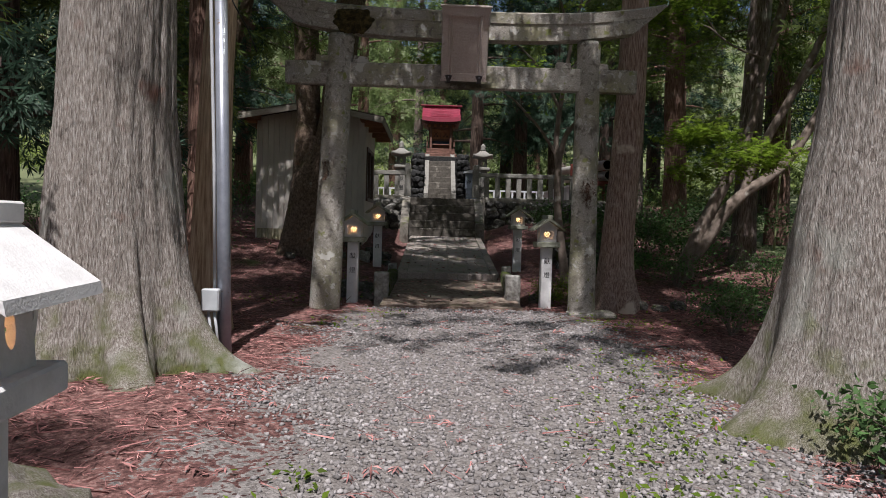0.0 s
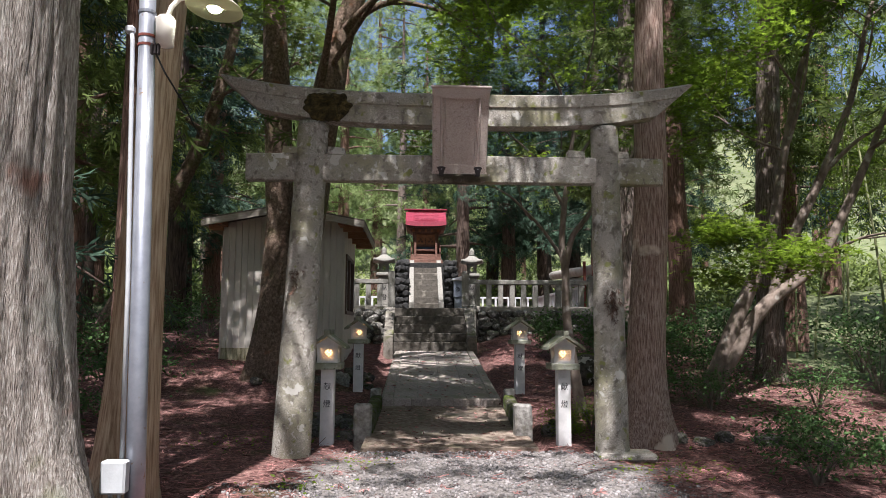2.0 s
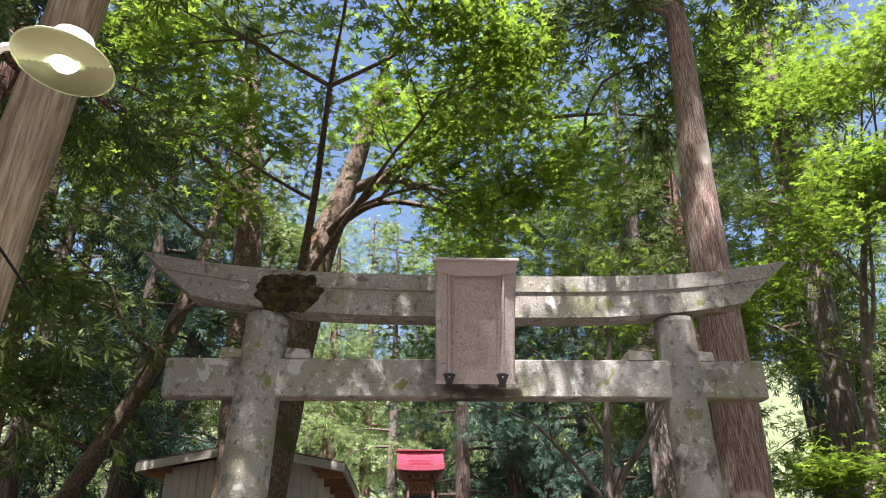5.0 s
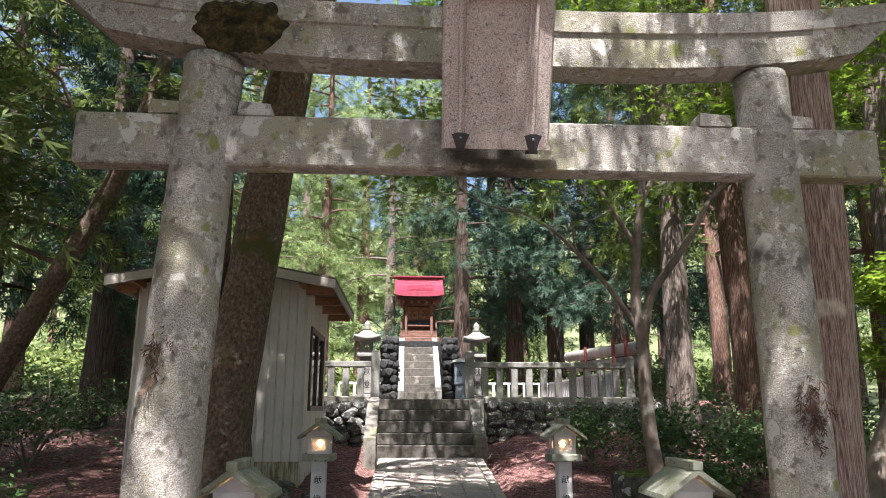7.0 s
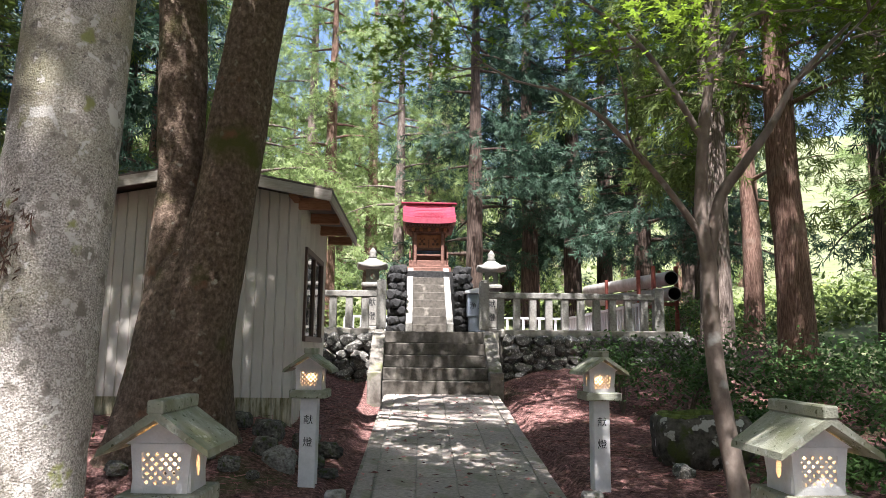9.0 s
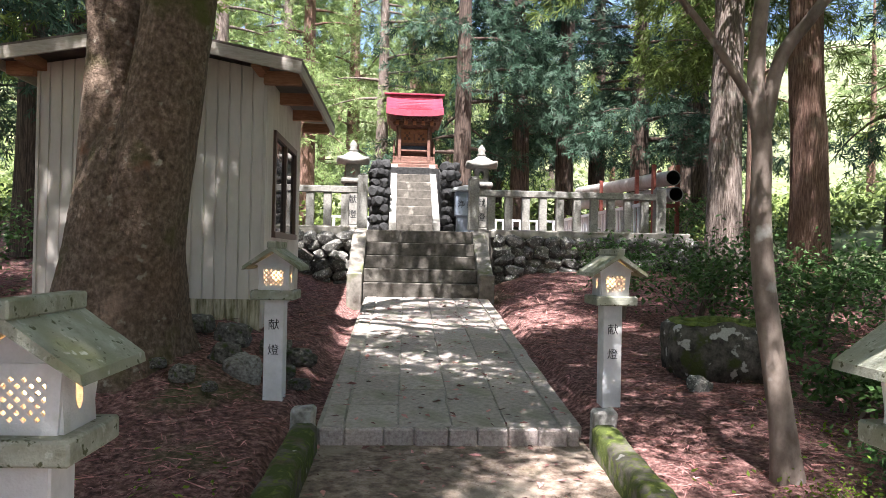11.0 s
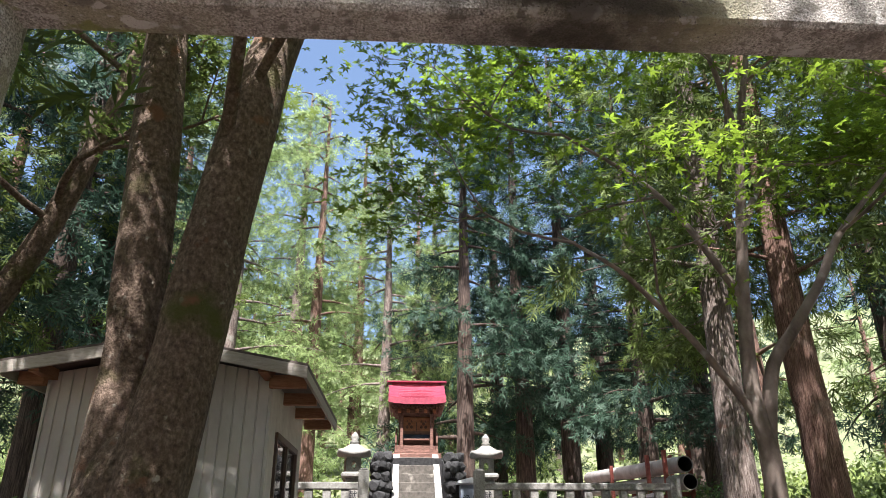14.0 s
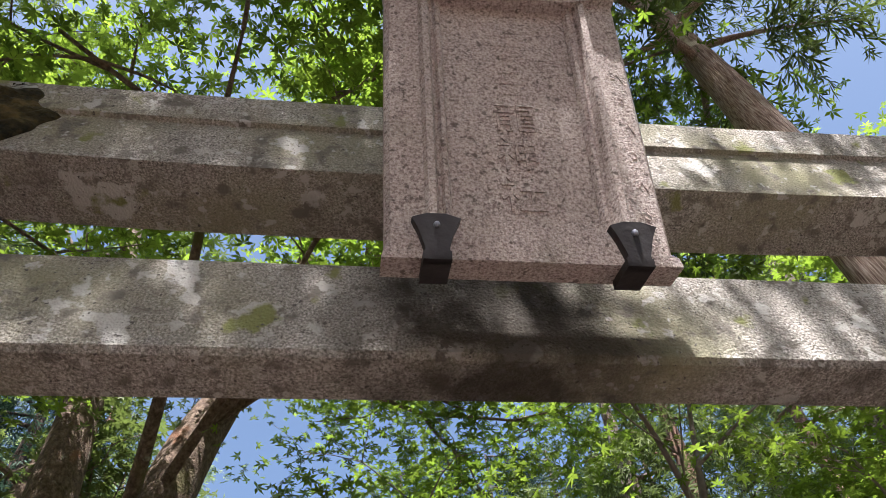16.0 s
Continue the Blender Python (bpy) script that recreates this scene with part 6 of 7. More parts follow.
# bamboo at the wood's edge
def bamboo(seed, h, lean):
    r2 = np.random.RandomState(seed)
    g = thing("bamboo", "thin green bamboo culm at the wood's edge", "bamboo", None, "bamboo thicket")
    bm = bmesh.new()
    pts = []
    for i in range(25):
        u = i / 24
        pts.append((lean * u ** 1.8, 0.3 * lean * u * u, h * u * (1 - 0.06 * abs(lean) * u), 0.028 * (1 - 0.75 * u) * (1.12 if i % 3 == 0 else 1.0)))
    tube(bm, pts, 8)
    part("culm", bm, BAMBOO, g, "", True)
    P_ = []
    for i in range(10, 25):
        c = np.array(pts[i][:3])
        for _ in range(3):
            P_.append(c + r2.normal(size=(11, 3)) * np.array([0.32, 0.32, 0.14]))
    P_ = np.concatenate(P_)
    x_, y_, z_ = frames_from(r2.normal(size=P_.shape) + np.array([0, 0, -0.6]), r2)
    ob = new("leaves", raw_mesh("leaves", *scatter(BLADE, BLADE_F, P_, x_, y_, z_, r2.uniform(0.09, 0.17, len(P_))), LEAF_MAPLE))
    ob.parent = g
    return g


BK = [bamboo(80, 6.5, 0.9), bamboo(81, 7.5, -0.7), bamboo(82, 5.8, 1.5)]
rb = random.Random(21)
for i in range(36):
    x, y = rb.uniform(7.6, 13), rb.uniform(12.5, 19.5)
    m = pose(x, y, gz(x, y) - 0.05, 0, 0, rb.uniform(0, 360))
    if i < 3:
        BK[i].matrix_basis = m
    else:
        copy_thing(BK[i % 3], m)

# cedars of the wood, in a few shapes that repeat
def cedar_kinds():
    kinds = []
    # colours hold the shade on kind 1 and the sunlight on kinds 2 to 4
    for k, (bark, leaf, z0, z1, rad, nb) in enumerate(((BARK_RED, LEAF_CEDAR, 3.5, 15, 3.0, 34), (BARK_SHADED, LEAF_BLUE_SHADED, 2.2, 15, 3.0, 40), (BARK_RED, LEAF_SUNLIT, 2.6, 15, 3.0, 38), (BARK_CEDAR, LEAF_SUNLIT, 4.0, 16, 3.2, 36), (BARK_RED, LEAF_SUNLIT, 1.0, 15, 3.2, 30), (BARK_CEDAR, LEAF_CEDAR, 1.0, 15, 3.2, 30))):
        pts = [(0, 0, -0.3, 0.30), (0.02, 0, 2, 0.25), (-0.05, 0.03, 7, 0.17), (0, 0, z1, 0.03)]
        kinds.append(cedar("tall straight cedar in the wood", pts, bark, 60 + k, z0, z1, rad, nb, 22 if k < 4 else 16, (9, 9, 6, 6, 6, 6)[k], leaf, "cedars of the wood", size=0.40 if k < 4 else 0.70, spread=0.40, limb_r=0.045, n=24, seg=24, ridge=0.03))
    return kinds


KINDS = cedar_kinds()
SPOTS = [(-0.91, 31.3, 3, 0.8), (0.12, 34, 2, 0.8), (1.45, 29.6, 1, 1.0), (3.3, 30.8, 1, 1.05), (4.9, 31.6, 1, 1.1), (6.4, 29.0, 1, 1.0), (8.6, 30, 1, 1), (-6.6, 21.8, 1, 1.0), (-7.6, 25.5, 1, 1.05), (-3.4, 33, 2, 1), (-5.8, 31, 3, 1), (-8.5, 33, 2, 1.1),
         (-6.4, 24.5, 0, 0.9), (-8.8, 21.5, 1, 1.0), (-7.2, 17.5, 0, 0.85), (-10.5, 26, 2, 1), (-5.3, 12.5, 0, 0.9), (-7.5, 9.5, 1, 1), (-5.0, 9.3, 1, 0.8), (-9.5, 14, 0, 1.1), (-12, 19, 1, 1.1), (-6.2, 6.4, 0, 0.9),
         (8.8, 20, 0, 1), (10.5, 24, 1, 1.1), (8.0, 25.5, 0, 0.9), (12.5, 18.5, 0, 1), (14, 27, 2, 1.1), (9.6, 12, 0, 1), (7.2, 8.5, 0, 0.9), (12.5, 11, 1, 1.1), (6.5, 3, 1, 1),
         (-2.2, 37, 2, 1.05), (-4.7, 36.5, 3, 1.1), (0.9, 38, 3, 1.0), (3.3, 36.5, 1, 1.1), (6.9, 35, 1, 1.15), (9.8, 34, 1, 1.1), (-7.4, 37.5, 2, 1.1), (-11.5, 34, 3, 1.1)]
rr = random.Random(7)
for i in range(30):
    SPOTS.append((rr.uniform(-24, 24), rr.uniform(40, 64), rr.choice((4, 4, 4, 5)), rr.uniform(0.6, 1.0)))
# unseen cedars added behind the camera's start to cast dapples on the gravel
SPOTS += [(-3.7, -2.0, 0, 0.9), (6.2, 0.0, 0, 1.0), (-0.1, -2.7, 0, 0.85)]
# more added cedars out of view, closing off the open sky
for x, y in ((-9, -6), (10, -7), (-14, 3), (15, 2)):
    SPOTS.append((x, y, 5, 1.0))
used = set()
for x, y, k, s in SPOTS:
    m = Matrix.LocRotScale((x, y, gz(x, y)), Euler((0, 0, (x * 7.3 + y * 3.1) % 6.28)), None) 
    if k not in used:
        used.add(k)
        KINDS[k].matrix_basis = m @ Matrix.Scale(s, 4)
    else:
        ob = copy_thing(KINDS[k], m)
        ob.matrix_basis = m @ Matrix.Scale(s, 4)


# ---- undergrowth ----
def shrub(x, y, w, h, seed, label, leaf=None, n=700, size=0.055, group="shrubs"):
    r = np.random.RandomState(seed)
    g = thing("shrub", label, "shrub", Matrix.Translation((x, y, gz(x, y))), group)
    stems, P = [], []
    for k in range(9):
        a, l = r.uniform(0, 6.28), r.uniform(0.3, 1.0)
        tip = np.array([math.cos(a) * w * l, math.sin(a) * w * l, h * r.uniform(0.6, 1.0)])
        stems.append(bark_tube([(0, 0, -0.05, 0.012), (*(tip * np.array([0.4, 0.4, 0.6])), 0.009), (*tip, 0.003)], seed * 9 + k, 6, 5, ridge=0))
        for t in (0.55, 0.8, 1.0):
            P.append(tip * np.array([t, t, 0.35 + 0.65 * t]) + r.normal(size=(n // 27, 3)) * np.array([w * 0.28, w * 0.28, h * 0.14]))
    P = np.concatenate(P)
    P[:, 2] = np.maximum(P[:, 2], 0.02)
    N = unit(np.array([0, 0, 0.9]) + r.normal(size=P.shape) * 0.6)
    hx = unit(np.cross(N, r.normal(size=N.shape)))
    V, F = scatter(OVAL, BLADE_F, P, hx, np.cross(N, hx), N, size * r.uniform(0.6, 1.3, len(P)))
    ob = new("leaves", raw_mesh("leaves", V, F, leaf or LEAF_SHRUB))
    ob.parent = g
    sv, sf = join(stems)
    ob = new("stem", raw_mesh("stem", sv, sf, BARK_SMOOTH, True))
    ob.parent = g


rr = random.Random(12)
for i, (x, y, w, h) in enumerate([(3.1, 9.3, 0.55, 0.45), (3.5, 10.3, 0.6, 0.5), (3.9, 9.0, 0.6, 0.4), (4.5, 9.8, 0.6, 0.35), (2.15, 4.75, 0.42, 0.45), (2.6, 4.4, 0.5, 0.5),
                                  (2.6, 18.4, 0.6, 0.9), (3.2, 17.6, 0.7, 1.0), (3.9, 18.6, 0.8, 1.1), (4.4, 17.0, 0.8, 0.9), (3.4, 16.2, 0.6, 0.6), (5.2, 18.2, 0.9, 1.0), (6.2, 18.0, 0.9, 1.1), (4.9, 16.0, 0.7, 0.7), (3.2, 14.6, 0.5, 0.45), (2.7, 13.0, 0.45, 0.35), (1.62, 12.35, 0.30, 0.30), (1.95, 12.55, 0.32, 0.34), (1.50, 11.95, 0.2, 0.2), (4.0, 13.6, 0.7, 0.6), (5.6, 13.6, 0.8, 0.6),
                                  (-5.0, 14.5, 0.8, 0.6), (-6.2, 15.5, 0.9, 0.8), (-5.6, 17.5, 0.9, 0.9), (-7, 18.5, 1.0, 1.0), (-4.6, 12.6, 0.6, 0.4), (-8.2, 16, 1.0, 1.0), (-5.3, 20.5, 1.0, 1.0), (-7.5, 22, 1.2, 1.3),
                                  (6.8, 12.5, 0.9, 0.9), (7.5, 15, 1.0, 1.2), (8.5, 17, 1.1, 1.4), (6.5, 21.5, 0.9, 1.1), (7.6, 19, 1.0, 1.2), (-4.6, 23.5, 0.9, 1.2), (5.4, 24, 0.8, 1.0), (6.5, 26, 1.0, 1.2)]):
    shrub(x, y, w, h, 700 + i, "leafy green shrub on the forest floor" if w > 0.5 else "small leafy shrub beside the gravel", leaf=LEAF_MAPLE if w < 0.35 else None, n=1300 if y < 19 else 900, size=0.026 if w < 0.35 else 0.05 if y < 14 else 0.08)


def stuff(name, label, category, V, F, material):
    return tagged(new(name, raw_mesh(name, V, F, material)), label, category, kind="stuff")


r = np.random.RandomState(77)
n = 46000
ux, uy = r.uniform(-26, 26, n), 26.5 + r.uniform(0, 1, n) ** 1.4 * 30
keep = ~((ux > -3.6) & (ux < 5.3) & (uy < 30.5))
ux, uy = ux[keep], uy[keep]
hh = np.abs(r.normal(size=len(ux))) * 0.45 * (1 + 0.8 * wave_noise(ux, uy, 9, 0.8))
P = np.stack([ux, uy, ground(ux, uy) + hh], 1)
N = unit(np.array([0, -0.4, 0.8]) + r.normal(size=P.shape) * 0.6)
hx = unit(np.cross(N, r.normal(size=N.shape)))
V, F = scatter(OVAL, BLADE_F, P, hx, np.cross(N, hx), N, r.uniform(0.12, 0.34, len(P)))
stuff("undergrowth", "bright sunlit undergrowth behind the terrace", "undergrowth", V, F, LEAF_BRIGHT)

# low plants along the sides
n = 30000
ux, uy = r.uniform(-9, 9, n), r.uniform(3, 26, n)
dens = sm(3.2, 5.0, np.abs(ux)) * (0.5 + wave_noise(ux, uy, 21, 1.2))
keep = r.uniform(0, 1, n) < dens
ux, uy = ux[keep], uy[keep]
P = np.stack([ux, uy, ground(ux, uy) + np.abs(r.normal(size=len(ux))) * 0.10], 1)
N = unit(np.array([0, -0.2, 0.9]) + r.normal(size=P.shape) * 0.4)
hx = unit(np.cross(N, r.normal(size=N.shape)))
V, F = scatter(OVAL, BLADE_F, P, hx, np.cross(N, hx), N, r.uniform(0.04, 0.11, len(P)))
stuff("ground_cover", "low green ground cover under the trees", "ground cover", V, F, LEAF_SHRUB)


# ---- litter, stones and small growth ----
def in_way(x, y):
    return (np.abs(x - 0.06) < 1.12) & (y > 10.95)


r = np.random.RandomState(90)
n = 30000
px, py = r.uniform(-2.2, 2.6, n), 2.4 + 8.6 * r.uniform(0, 1, n) ** 1.5
keep = np.abs(px - 0.2 + 0.5 * wave_noise(px, py, 31, 2.0) * 3) < 1.55 * r.uniform(0.75, 1.15, n)
px, py = px[keep], py[keep]
q = r.normal(size=(len(px), 3))
x3, y3, z3 = frames_from(q * np.array([1, 1, 0.25]), r)
PEB = np.array([(-0.5, -0.3, 0), (0.45, -0.4, 0.05), (0.5, 0.35, -0.05), (-0.4, 0.45, 0.06), (0.05, 0.0, 0.36), (0.0, 0.05, -0.34)])
PEB_F = np.array([(0, 1, 4), (1, 2, 4), (2, 3, 4), (3, 0, 4), (1, 0, 5), (2, 1, 5), (3, 2, 5), (0, 3, 5)])
V, F = scatter(PEB, PEB_F, np.stack([px, py, ground(px, py) + 0.004], 1), x3, y3, z3, r.uniform(0.014, 0.042, len(px)))
stuff("gravel", "loose grey angular gravel on the way to the gate", "gravel", V, F, PEBBLE)

n = 120000
lx, ly = r.uniform(-6.5, 6.5, n), 2.4 + 18.4 * r.uniform(0, 1, n) ** 1.2
clump = 0.55 + 0.9 * wave_noise(lx, ly, 41, 2.2)
on_gravel = (np.abs(lx - 0.2) < 1.5) & (ly < 10.9)
keep = (~in_way(lx, ly)) & (r.uniform(0, 1, n) < np.where(on_gravel, 0.10, clump + 0.35))
lx, ly = lx[keep], ly[keep]
d = np.stack([r.normal(size=len(lx)), r.normal(size=len(lx)), 0.12 * r.normal(size=len(lx))], 1)
x3, y3, z3 = frames_from(d, r)
TWIG = np.array([(0, -0.5, 0), (1, -0.2, 0.02), (1, 0.2, 0.02), (0, 0.5, 0)]) * np.array([1, 0.055, 1])
V, F = scatter(TWIG, BLADE_F, np.stack([lx, ly, ground(lx, ly) + r.uniform(0.003, 0.022, len(lx))], 1), x3, y3, z3, 0.025 + 0.15 * r.uniform(0, 1, len(lx)) ** 2.6)
stuff("cedar_litter", "red-brown fallen cedar needles and twigs", "litter", V, F, LITTER)

n = 5200
lx, ly = r.uniform(-5, 5, n), 2.5 + 18 * r.uniform(0, 1, n) ** 1.3
on_gravel = (np.abs(lx - 0.2) < 1.4) & (ly < 10.9)
keep = (~in_way(lx, ly)) & (r.uniform(0, 1, n) < np.where(on_gravel, 0.12, 1.0))
lx, ly = lx[keep], ly[keep]
d = np.stack([r.normal(size=len(lx)), r.normal(size=len(lx)), 0.1 * r.normal(size=len(lx))], 1)
x3 = unit(d)
z3 = unit(np.array([0, 0, 1.0]) + 0.25 * r.normal(size=d.shape))
y3 = unit(np.cross(z3, x3))
V, F = scatter(SPRIG, SPRIG_F, np.stack([lx, ly, ground(lx, ly) + 0.018], 1), x3, y3, np.cross(x3, y3), r.uniform(0.07, 0.20, len(lx)))
stuff("fallen_sprays", "dry fallen cedar sprays on the soil", "litter", V, F, LITTER)

# leaves dropped on the paving
n = 700
lx, ly = r.uniform(-0.85, 0.9, n), r.uniform(11.1, 19.8, n)
lz = np.where(ly < 14.25, 0.03 + 0.032 * (ly - 11.05), 0.245 + 0.0935 * (ly - 14.2)) + 0.012
d = np.stack([r.normal(size=n), r.normal(size=n), 0.1 * r.normal(size=n)], 1)
x3 = unit(d)
y3 = unit(np.cross(np.array([0, 0, 1.0]) + 0.3 * r.normal(size=d.shape), x3))
V, F = scatter(OVAL, BLADE_F, np.stack([lx, ly, lz], 1), x3, y3, np.cross(x3, y3), r.uniform(0.02, 0.085, n))
stuff("fallen_leaves", "small brown leaves dropped on the stone path", "litter", V, F, LITTER)

# weeds in the gravel's edge
P = []
for wx, wy, wn_, ws in ((0.95, 5.2, 160, 0.28), (1.25, 6.0, 150, 0.3), (1.5, 7.2, 110, 0.3), (0.75, 4.4, 130, 0.22), (-1.35, 9.3, 60, 0.2), (-0.85, 4.6, 30, 0.1), (1.75, 6.6, 120, 0.3), (-0.9, 10.3, 50, 0.15), (1.9, 9.6, 70, 0.25),
                        (2.2, 10.2, 110, 0.3), (2.5, 12.4, 200, 0.35), (1.75, 13.0, 80, 0.25), (-1.5, 13.2, 40, 0.2), (-1.7, 12.4, 90, 0.25), (-2.2, 11.4, 120, 0.35), (1.8, 12.2, 130, 0.3), (2.9, 14.2, 120, 0.3)):
    c = np.array([wx, wy]) + r.normal(size=(wn_, 2)) * ws
    P.append(np.column_stack([c, ground(c[:, 0], c[:, 1]) + r.uniform(0.005, 0.06, wn_)]))
P = np.concatenate(P)
P = P[~((np.abs(P[:, 0] - 0.06) < 1.2) & (P[:, 1] > 10.95))]
N = unit(np.array([0, -0.15, 0.9]) + r.normal(size=P.shape) * 0.35)
hx = unit(np.cross(N, r.normal(size=N.shape)))
V, F = scatter(OVAL, BLADE_F, P, hx, np.cross(N, hx), N, r.uniform(0.025, 0.06, len(P)))
stuff("weeds", "small bright green weeds at the gravel's edge", "weeds", V, F, LEAF_MAPLE)


def boulder(x, y, z, s, seed, label, material=None, turn=0.0):
    bm = rock((1, 1, 1), seed, 3)
    for v in bm.verts:
        v.co *= 1 + 0.16 * noise.noise(v.co * 7 + Vector((seed, 0, 0))) + 0.08 * noise.noise(v.co * 17)
    ob = link("boulder", bm, material or BOULDER)
    ob.matrix_basis = Matrix.LocRotScale((x, y, z), Euler((0.1, 0.05, turn)), s)
    return tagged(ob, label, "boulder", "boulders")




def stone_basin():
    """A rough block hollowed on top, with moss round its rim."""
    g = thing("stone_basin", "rough dark stone basin with a mossy hollowed top", "stone basin", Matrix.Translation((2.66, 15.85, 0.20)) @ Matrix.Rotation(radians(-6), 4, "Z"))
    for nm, material, prof in (("block", BASIN, [(0.90, 0.12), (1.0, 0.30), (1.03, 0.46), (0.97, 0.60), (0.88, 0.645)]), ("moss_rim", RIM_MOSS, [(0.89, 0.640), (0.84, 0.668), (0.72, 0.665), (0.64, 0.62), (0.60, 0.54), (0.1, 0.53)])):
        bm = bmesh.new()
        rings = []
        for f_, z_ in prof:
            ring = []
            for i in range(56):
                a = 2 * math.pi * i / 56
                k = 1 / (abs(math.cos(a)) ** 5 + abs(math.sin(a)) ** 5) ** 0.2
                p = Vector((0.46 * f_ * k * math.cos(a), 0.36 * f_ * k * math.sin(a), z_))
                w = 0.05 if nm == "block" else 0.022
                p += Vector([w * noise.noise(p * 4.5 + Vector((q * 7, 3, 1))) + 0.4 * w * noise.noise(p * 13 + Vector((q * 5, 0, 2))) for q in range(3)])
                ring.append(bm.verts.new(p))
            rings.append(ring)
        for a, b in zip(rings, rings[1:]):
            for i in range(56):
                bm.faces.new((a[i], a[(i + 1) % 56], b[(i + 1) % 56], b[i]))
        bm.faces.new(rings[-1]) if nm == "moss_rim" else bm.faces.new(rings[0][::-1])
        part(nm, bm, material, g, "" if nm == "block" else "green moss round the hollow", True)
    bm = rock((0.62, 0.46, 0.30), 9, 3)
    bmesh.ops.translate(bm, vec=(0.10, -0.12, 0.02), verts=bm.verts)
    part("foot_stone", bm, MOSS, g, "low mossy stone under the block", True)


BASIN = mat("basin_stone", [(0.36, (0.028, 0.025, 0.022)), (0.64, (0.13, 0.118, 0.10))], 11, 0.95, 0.9, 34, spots=[(5, 0.56, (0.05, 0.06, 0.018), 0.08), (7, 0.595, (0.40, 0.39, 0.36), 0.03)])
RIM_MOSS = mat("basin_moss", [(0.35, (0.035, 0.05, 0.010)), (0.65, (0.13, 0.16, 0.035))], 14, 1.0, 1.0, 90)
stone_basin()
boulder(2.28, 15.35, 0.33, (0.24, 0.22, 0.2), 6, "small pale stone beside a boulder", DARK_STONE)
rb = random.Random(3)
boulder(-1.62, 15.35, 0.42, (0.36, 0.3, 0.32), 14, "pale rounded stone at the tree's foot", PALE_ROCK)
for i, (x, y, w) in enumerate(((-1.98, 14.9, 0.26), (-2.2, 15.0, 0.2), (-1.8, 15.5, 0.35), (-1.35, 15.6, 0.3), (-1.25, 16.1, 0.34), (-1.5, 16.2, 0.4), (-1.9, 16.2, 0.42), (-2.3, 16.3, 0.4), (-1.15, 15.3, 0.2), (-2.9, 14.75, 0.25), (-1.75, 14.8, 0.14))):
    boulder(x, y, gz(x, y) + 0.03 * rb.random() + 0.03, (w * rb.uniform(0.8, 1.1), w * 0.85, w * rb.uniform(0.5, 0.75)), 20 + i, "mossy grey field stone edging the bank", None, rb.uniform(0, 3))
for i, (x, y, w) in enumerate(((-1.22, 12.5, 0.24), (-1.42, 12.6, 0.26), (-1.3, 12.75, 0.2), (-1.62, 12.72, 0.26), (-1.12, 12.72, 0.2), (-1.55, 12.2, 0.26), (-1.7, 12.5, 0.2), (-1.15, 12.4, 0.16), (-1.5, 11.95, 0.3), (-1.2, 11.8, 0.22), (3.0, 11.5, 0.22), (3.3, 11.6, 0.25), (2.8, 11.7, 0.2), (3.7, 11.3, 0.28), (4.2, 11.0, 0.3),
                                (1.35, 12.2, 0.24), (1.5, 12.6, 0.22))):
    boulder(x, y, gz(x, y) + 0.03, (w * rb.uniform(1, 1.3), w, w * rb.uniform(0.6, 0.9)), 50 + i, "mossy field stone in the soil", None, rb.uniform(0, 3))
boulder(-1.75, 3.9, 0.0, (0.7, 0.7, 0.6), 80, "mossy root mound beside the lantern", BARK_MOSSY)


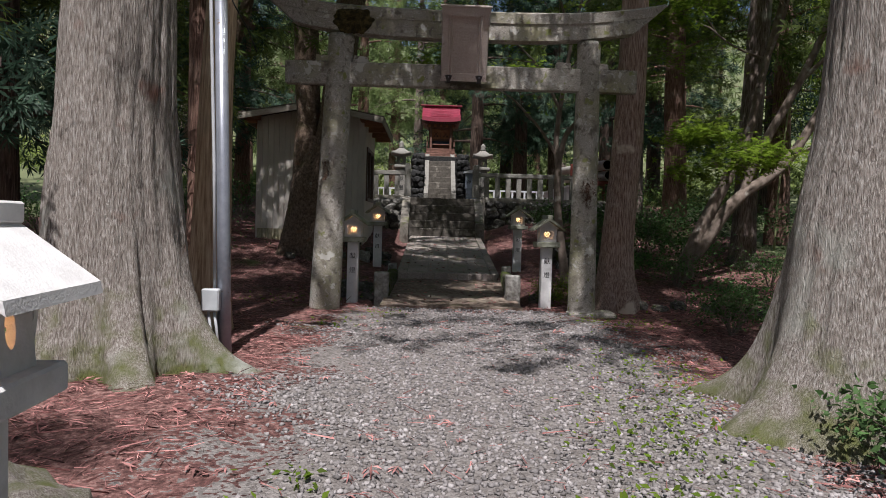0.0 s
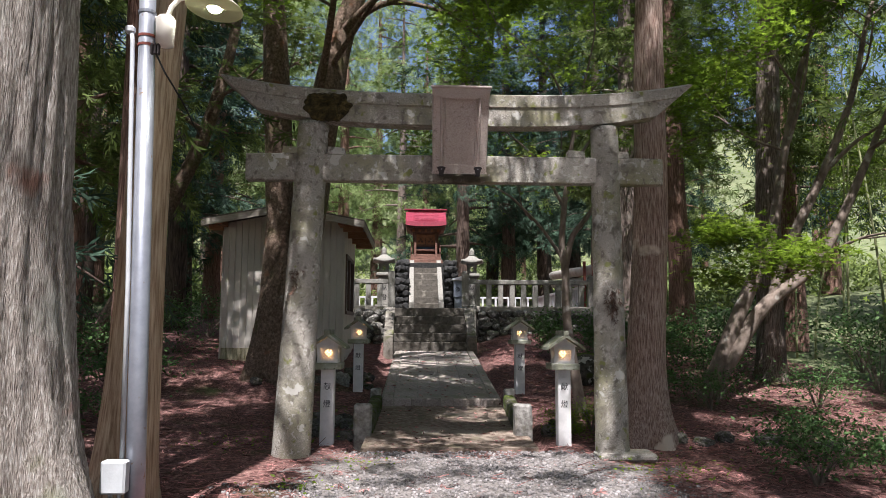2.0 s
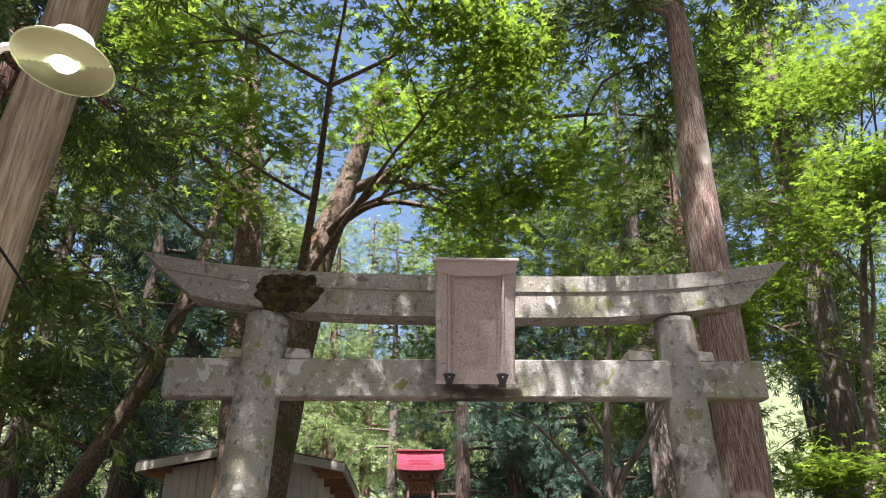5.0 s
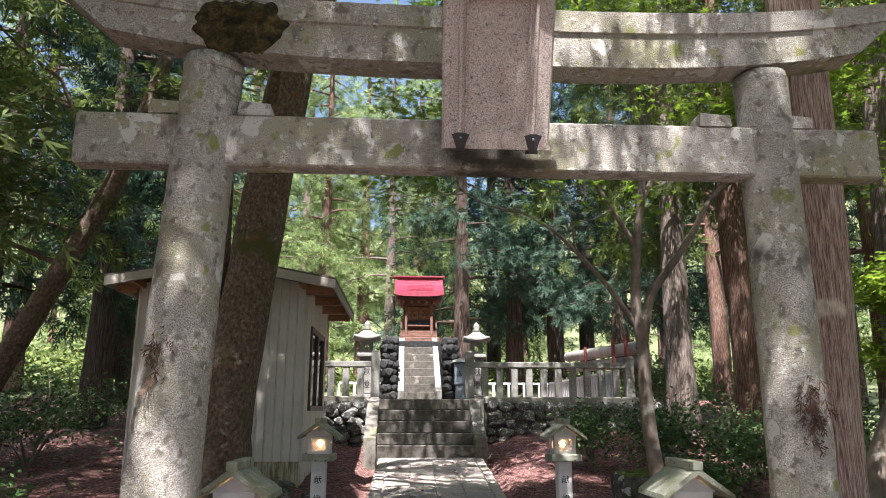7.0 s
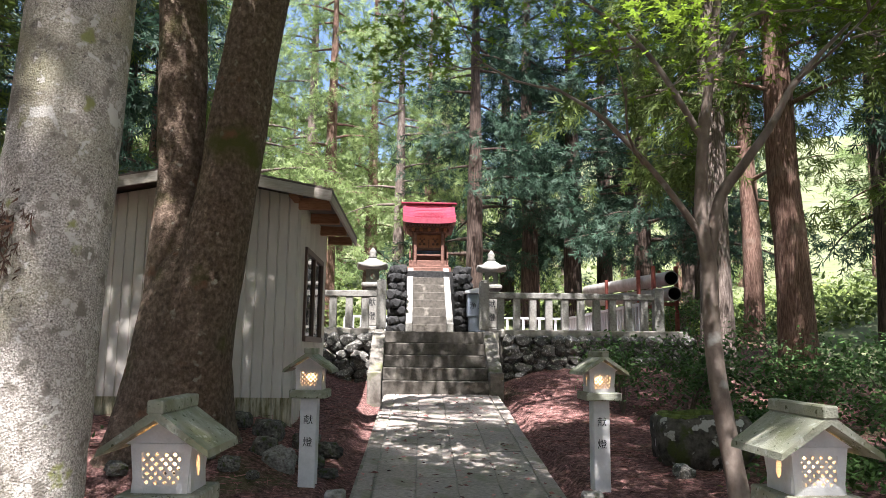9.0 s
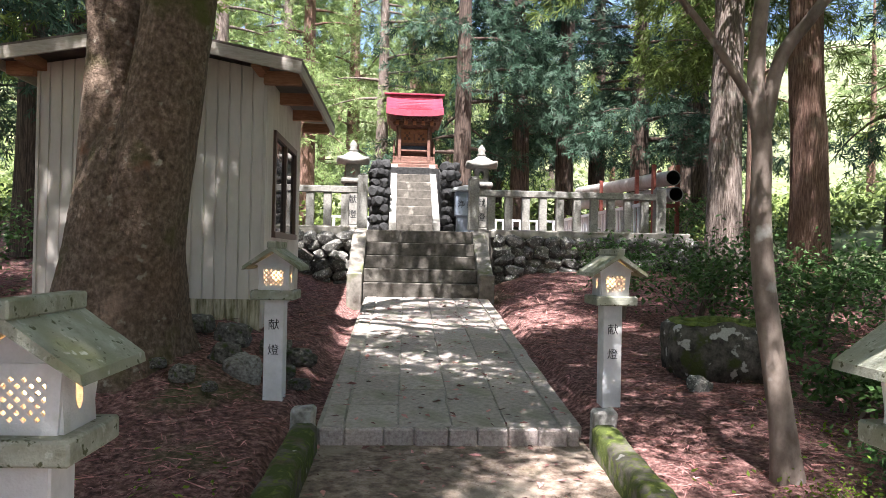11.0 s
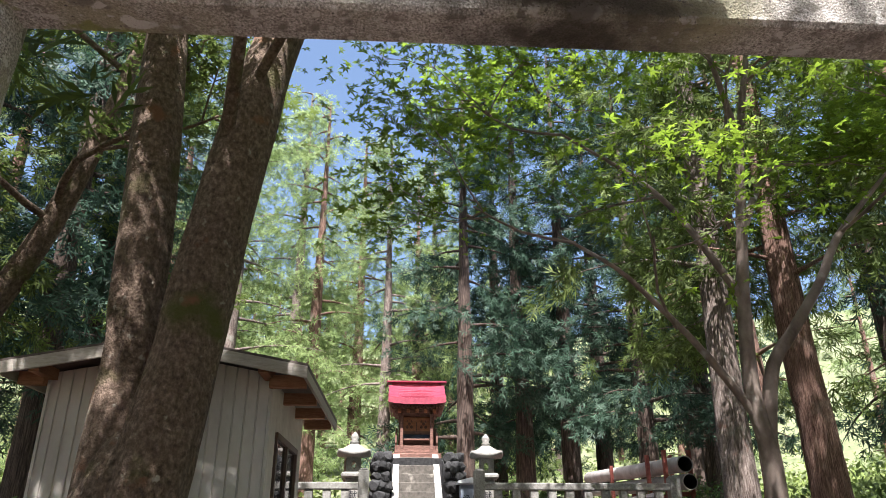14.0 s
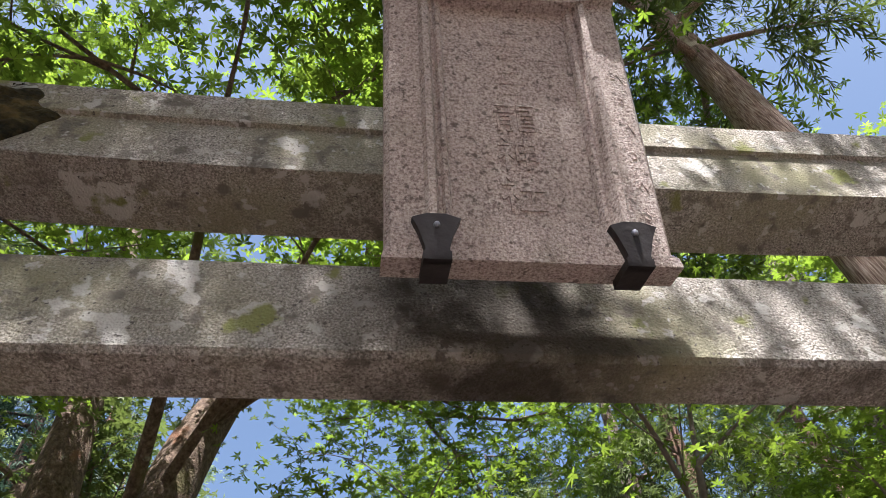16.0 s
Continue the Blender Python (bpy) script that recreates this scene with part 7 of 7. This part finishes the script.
def tuft(name, label, category, m, n_, length, droop, material, seed):
    r2 = np.random.RandomState(seed)
    d = r2.normal(size=(n_, 3)) * np.array([0.55, 0.3, 0.6]) + np.array([0, -0.3, -droop])
    x_, y_, z_ = frames_from(d, r2)
    V_, F_ = scatter(SPRIG, SPRIG_F, r2.normal(size=(n_, 3)) * np.array([0.03, 0.012, 0.085]), x_, y_, z_, length * r2.uniform(0.5, 1.2, n_))
    ob = new(name, raw_mesh(name, V_, F_, material))
    ob.matrix_basis = m
    return tagged(ob, label, category)


tuft("dry_fern", "withered brown fern clinging to the granite pillar", "fern", Matrix.Translation((1.70, 10.555, 1.62)), 70, 0.10, 1.3, DRY, 5)
tuft("dry_fern", "withered rusty fern clinging to the granite pillar", "fern", Matrix.Translation((-1.60, 10.555, 1.85)), 60, 0.09, 1.3, DRY, 6)


def beam_moss():
    bm = bmesh.new()
    rows = []
    for j in range(25):
        v = -1 + 2 * j / 24
        row = []
        for i in range(37):
            u = -1 + 2 * i / 36
            w = 0.255 * (1 - 0.35 * max(0, -v) ** 1.5) * (1 + 0.14 * noise.noise((v * 3, u, 4)))
            edge = max(0.0, 1 - max(abs(u), abs(v)) ** 4)
            h = edge * (0.022 + 0.030 * abs(noise.noise((u * 5, v * 4, 1))) + 0.014 * abs(noise.noise((u * 17, v * 13, 7))))
            x = -1.34 + u * w * math.sqrt(max(0.05, 1 - 0.45 * v * v))
            z = 3.665 + 0.155 * v + 0.018 * noise.noise((u * 4, v, 9))
            row.append(bm.verts.new((x, 10.572 - 0.10 * max(0.0, z - 3.69) - h, z)))
        rows.append(row)
    for a, b in zip(rows, rows[1:]):
        for i in range(36):
            bm.faces.new((a[i], a[i + 1], b[i + 1], b[i]))
    back = [[bm.verts.new((q.co.x, 10.60, q.co.z)) for q in (r_[0], r_[-1])] for r_ in rows]
    for k in range(24):
        bm.faces.new((rows[k][0], rows[k + 1][0], back[k + 1][0], back[k][0]))
        bm.faces.new((rows[k + 1][-1], rows[k][-1], back[k][1], back[k + 1][1]))
    bmesh.ops.recalc_face_normals(bm, faces=bm.faces)
    ob = link("beam_moss", bm, MOSS_PATCH, None, "", True)
    tagged(ob, "dark brown-green moss mat clinging to the stone beam", "moss")


beam_moss()
tuft("beam_fern", "dry dark fern tips in moss on the beam", "fern", Matrix.Translation((-1.36, 10.54, 3.72)) @ Matrix.Diagonal((2.2, 0.5, 0.8, 1)), 70, 0.06, 0.5, MOSS_PATCH, 7)
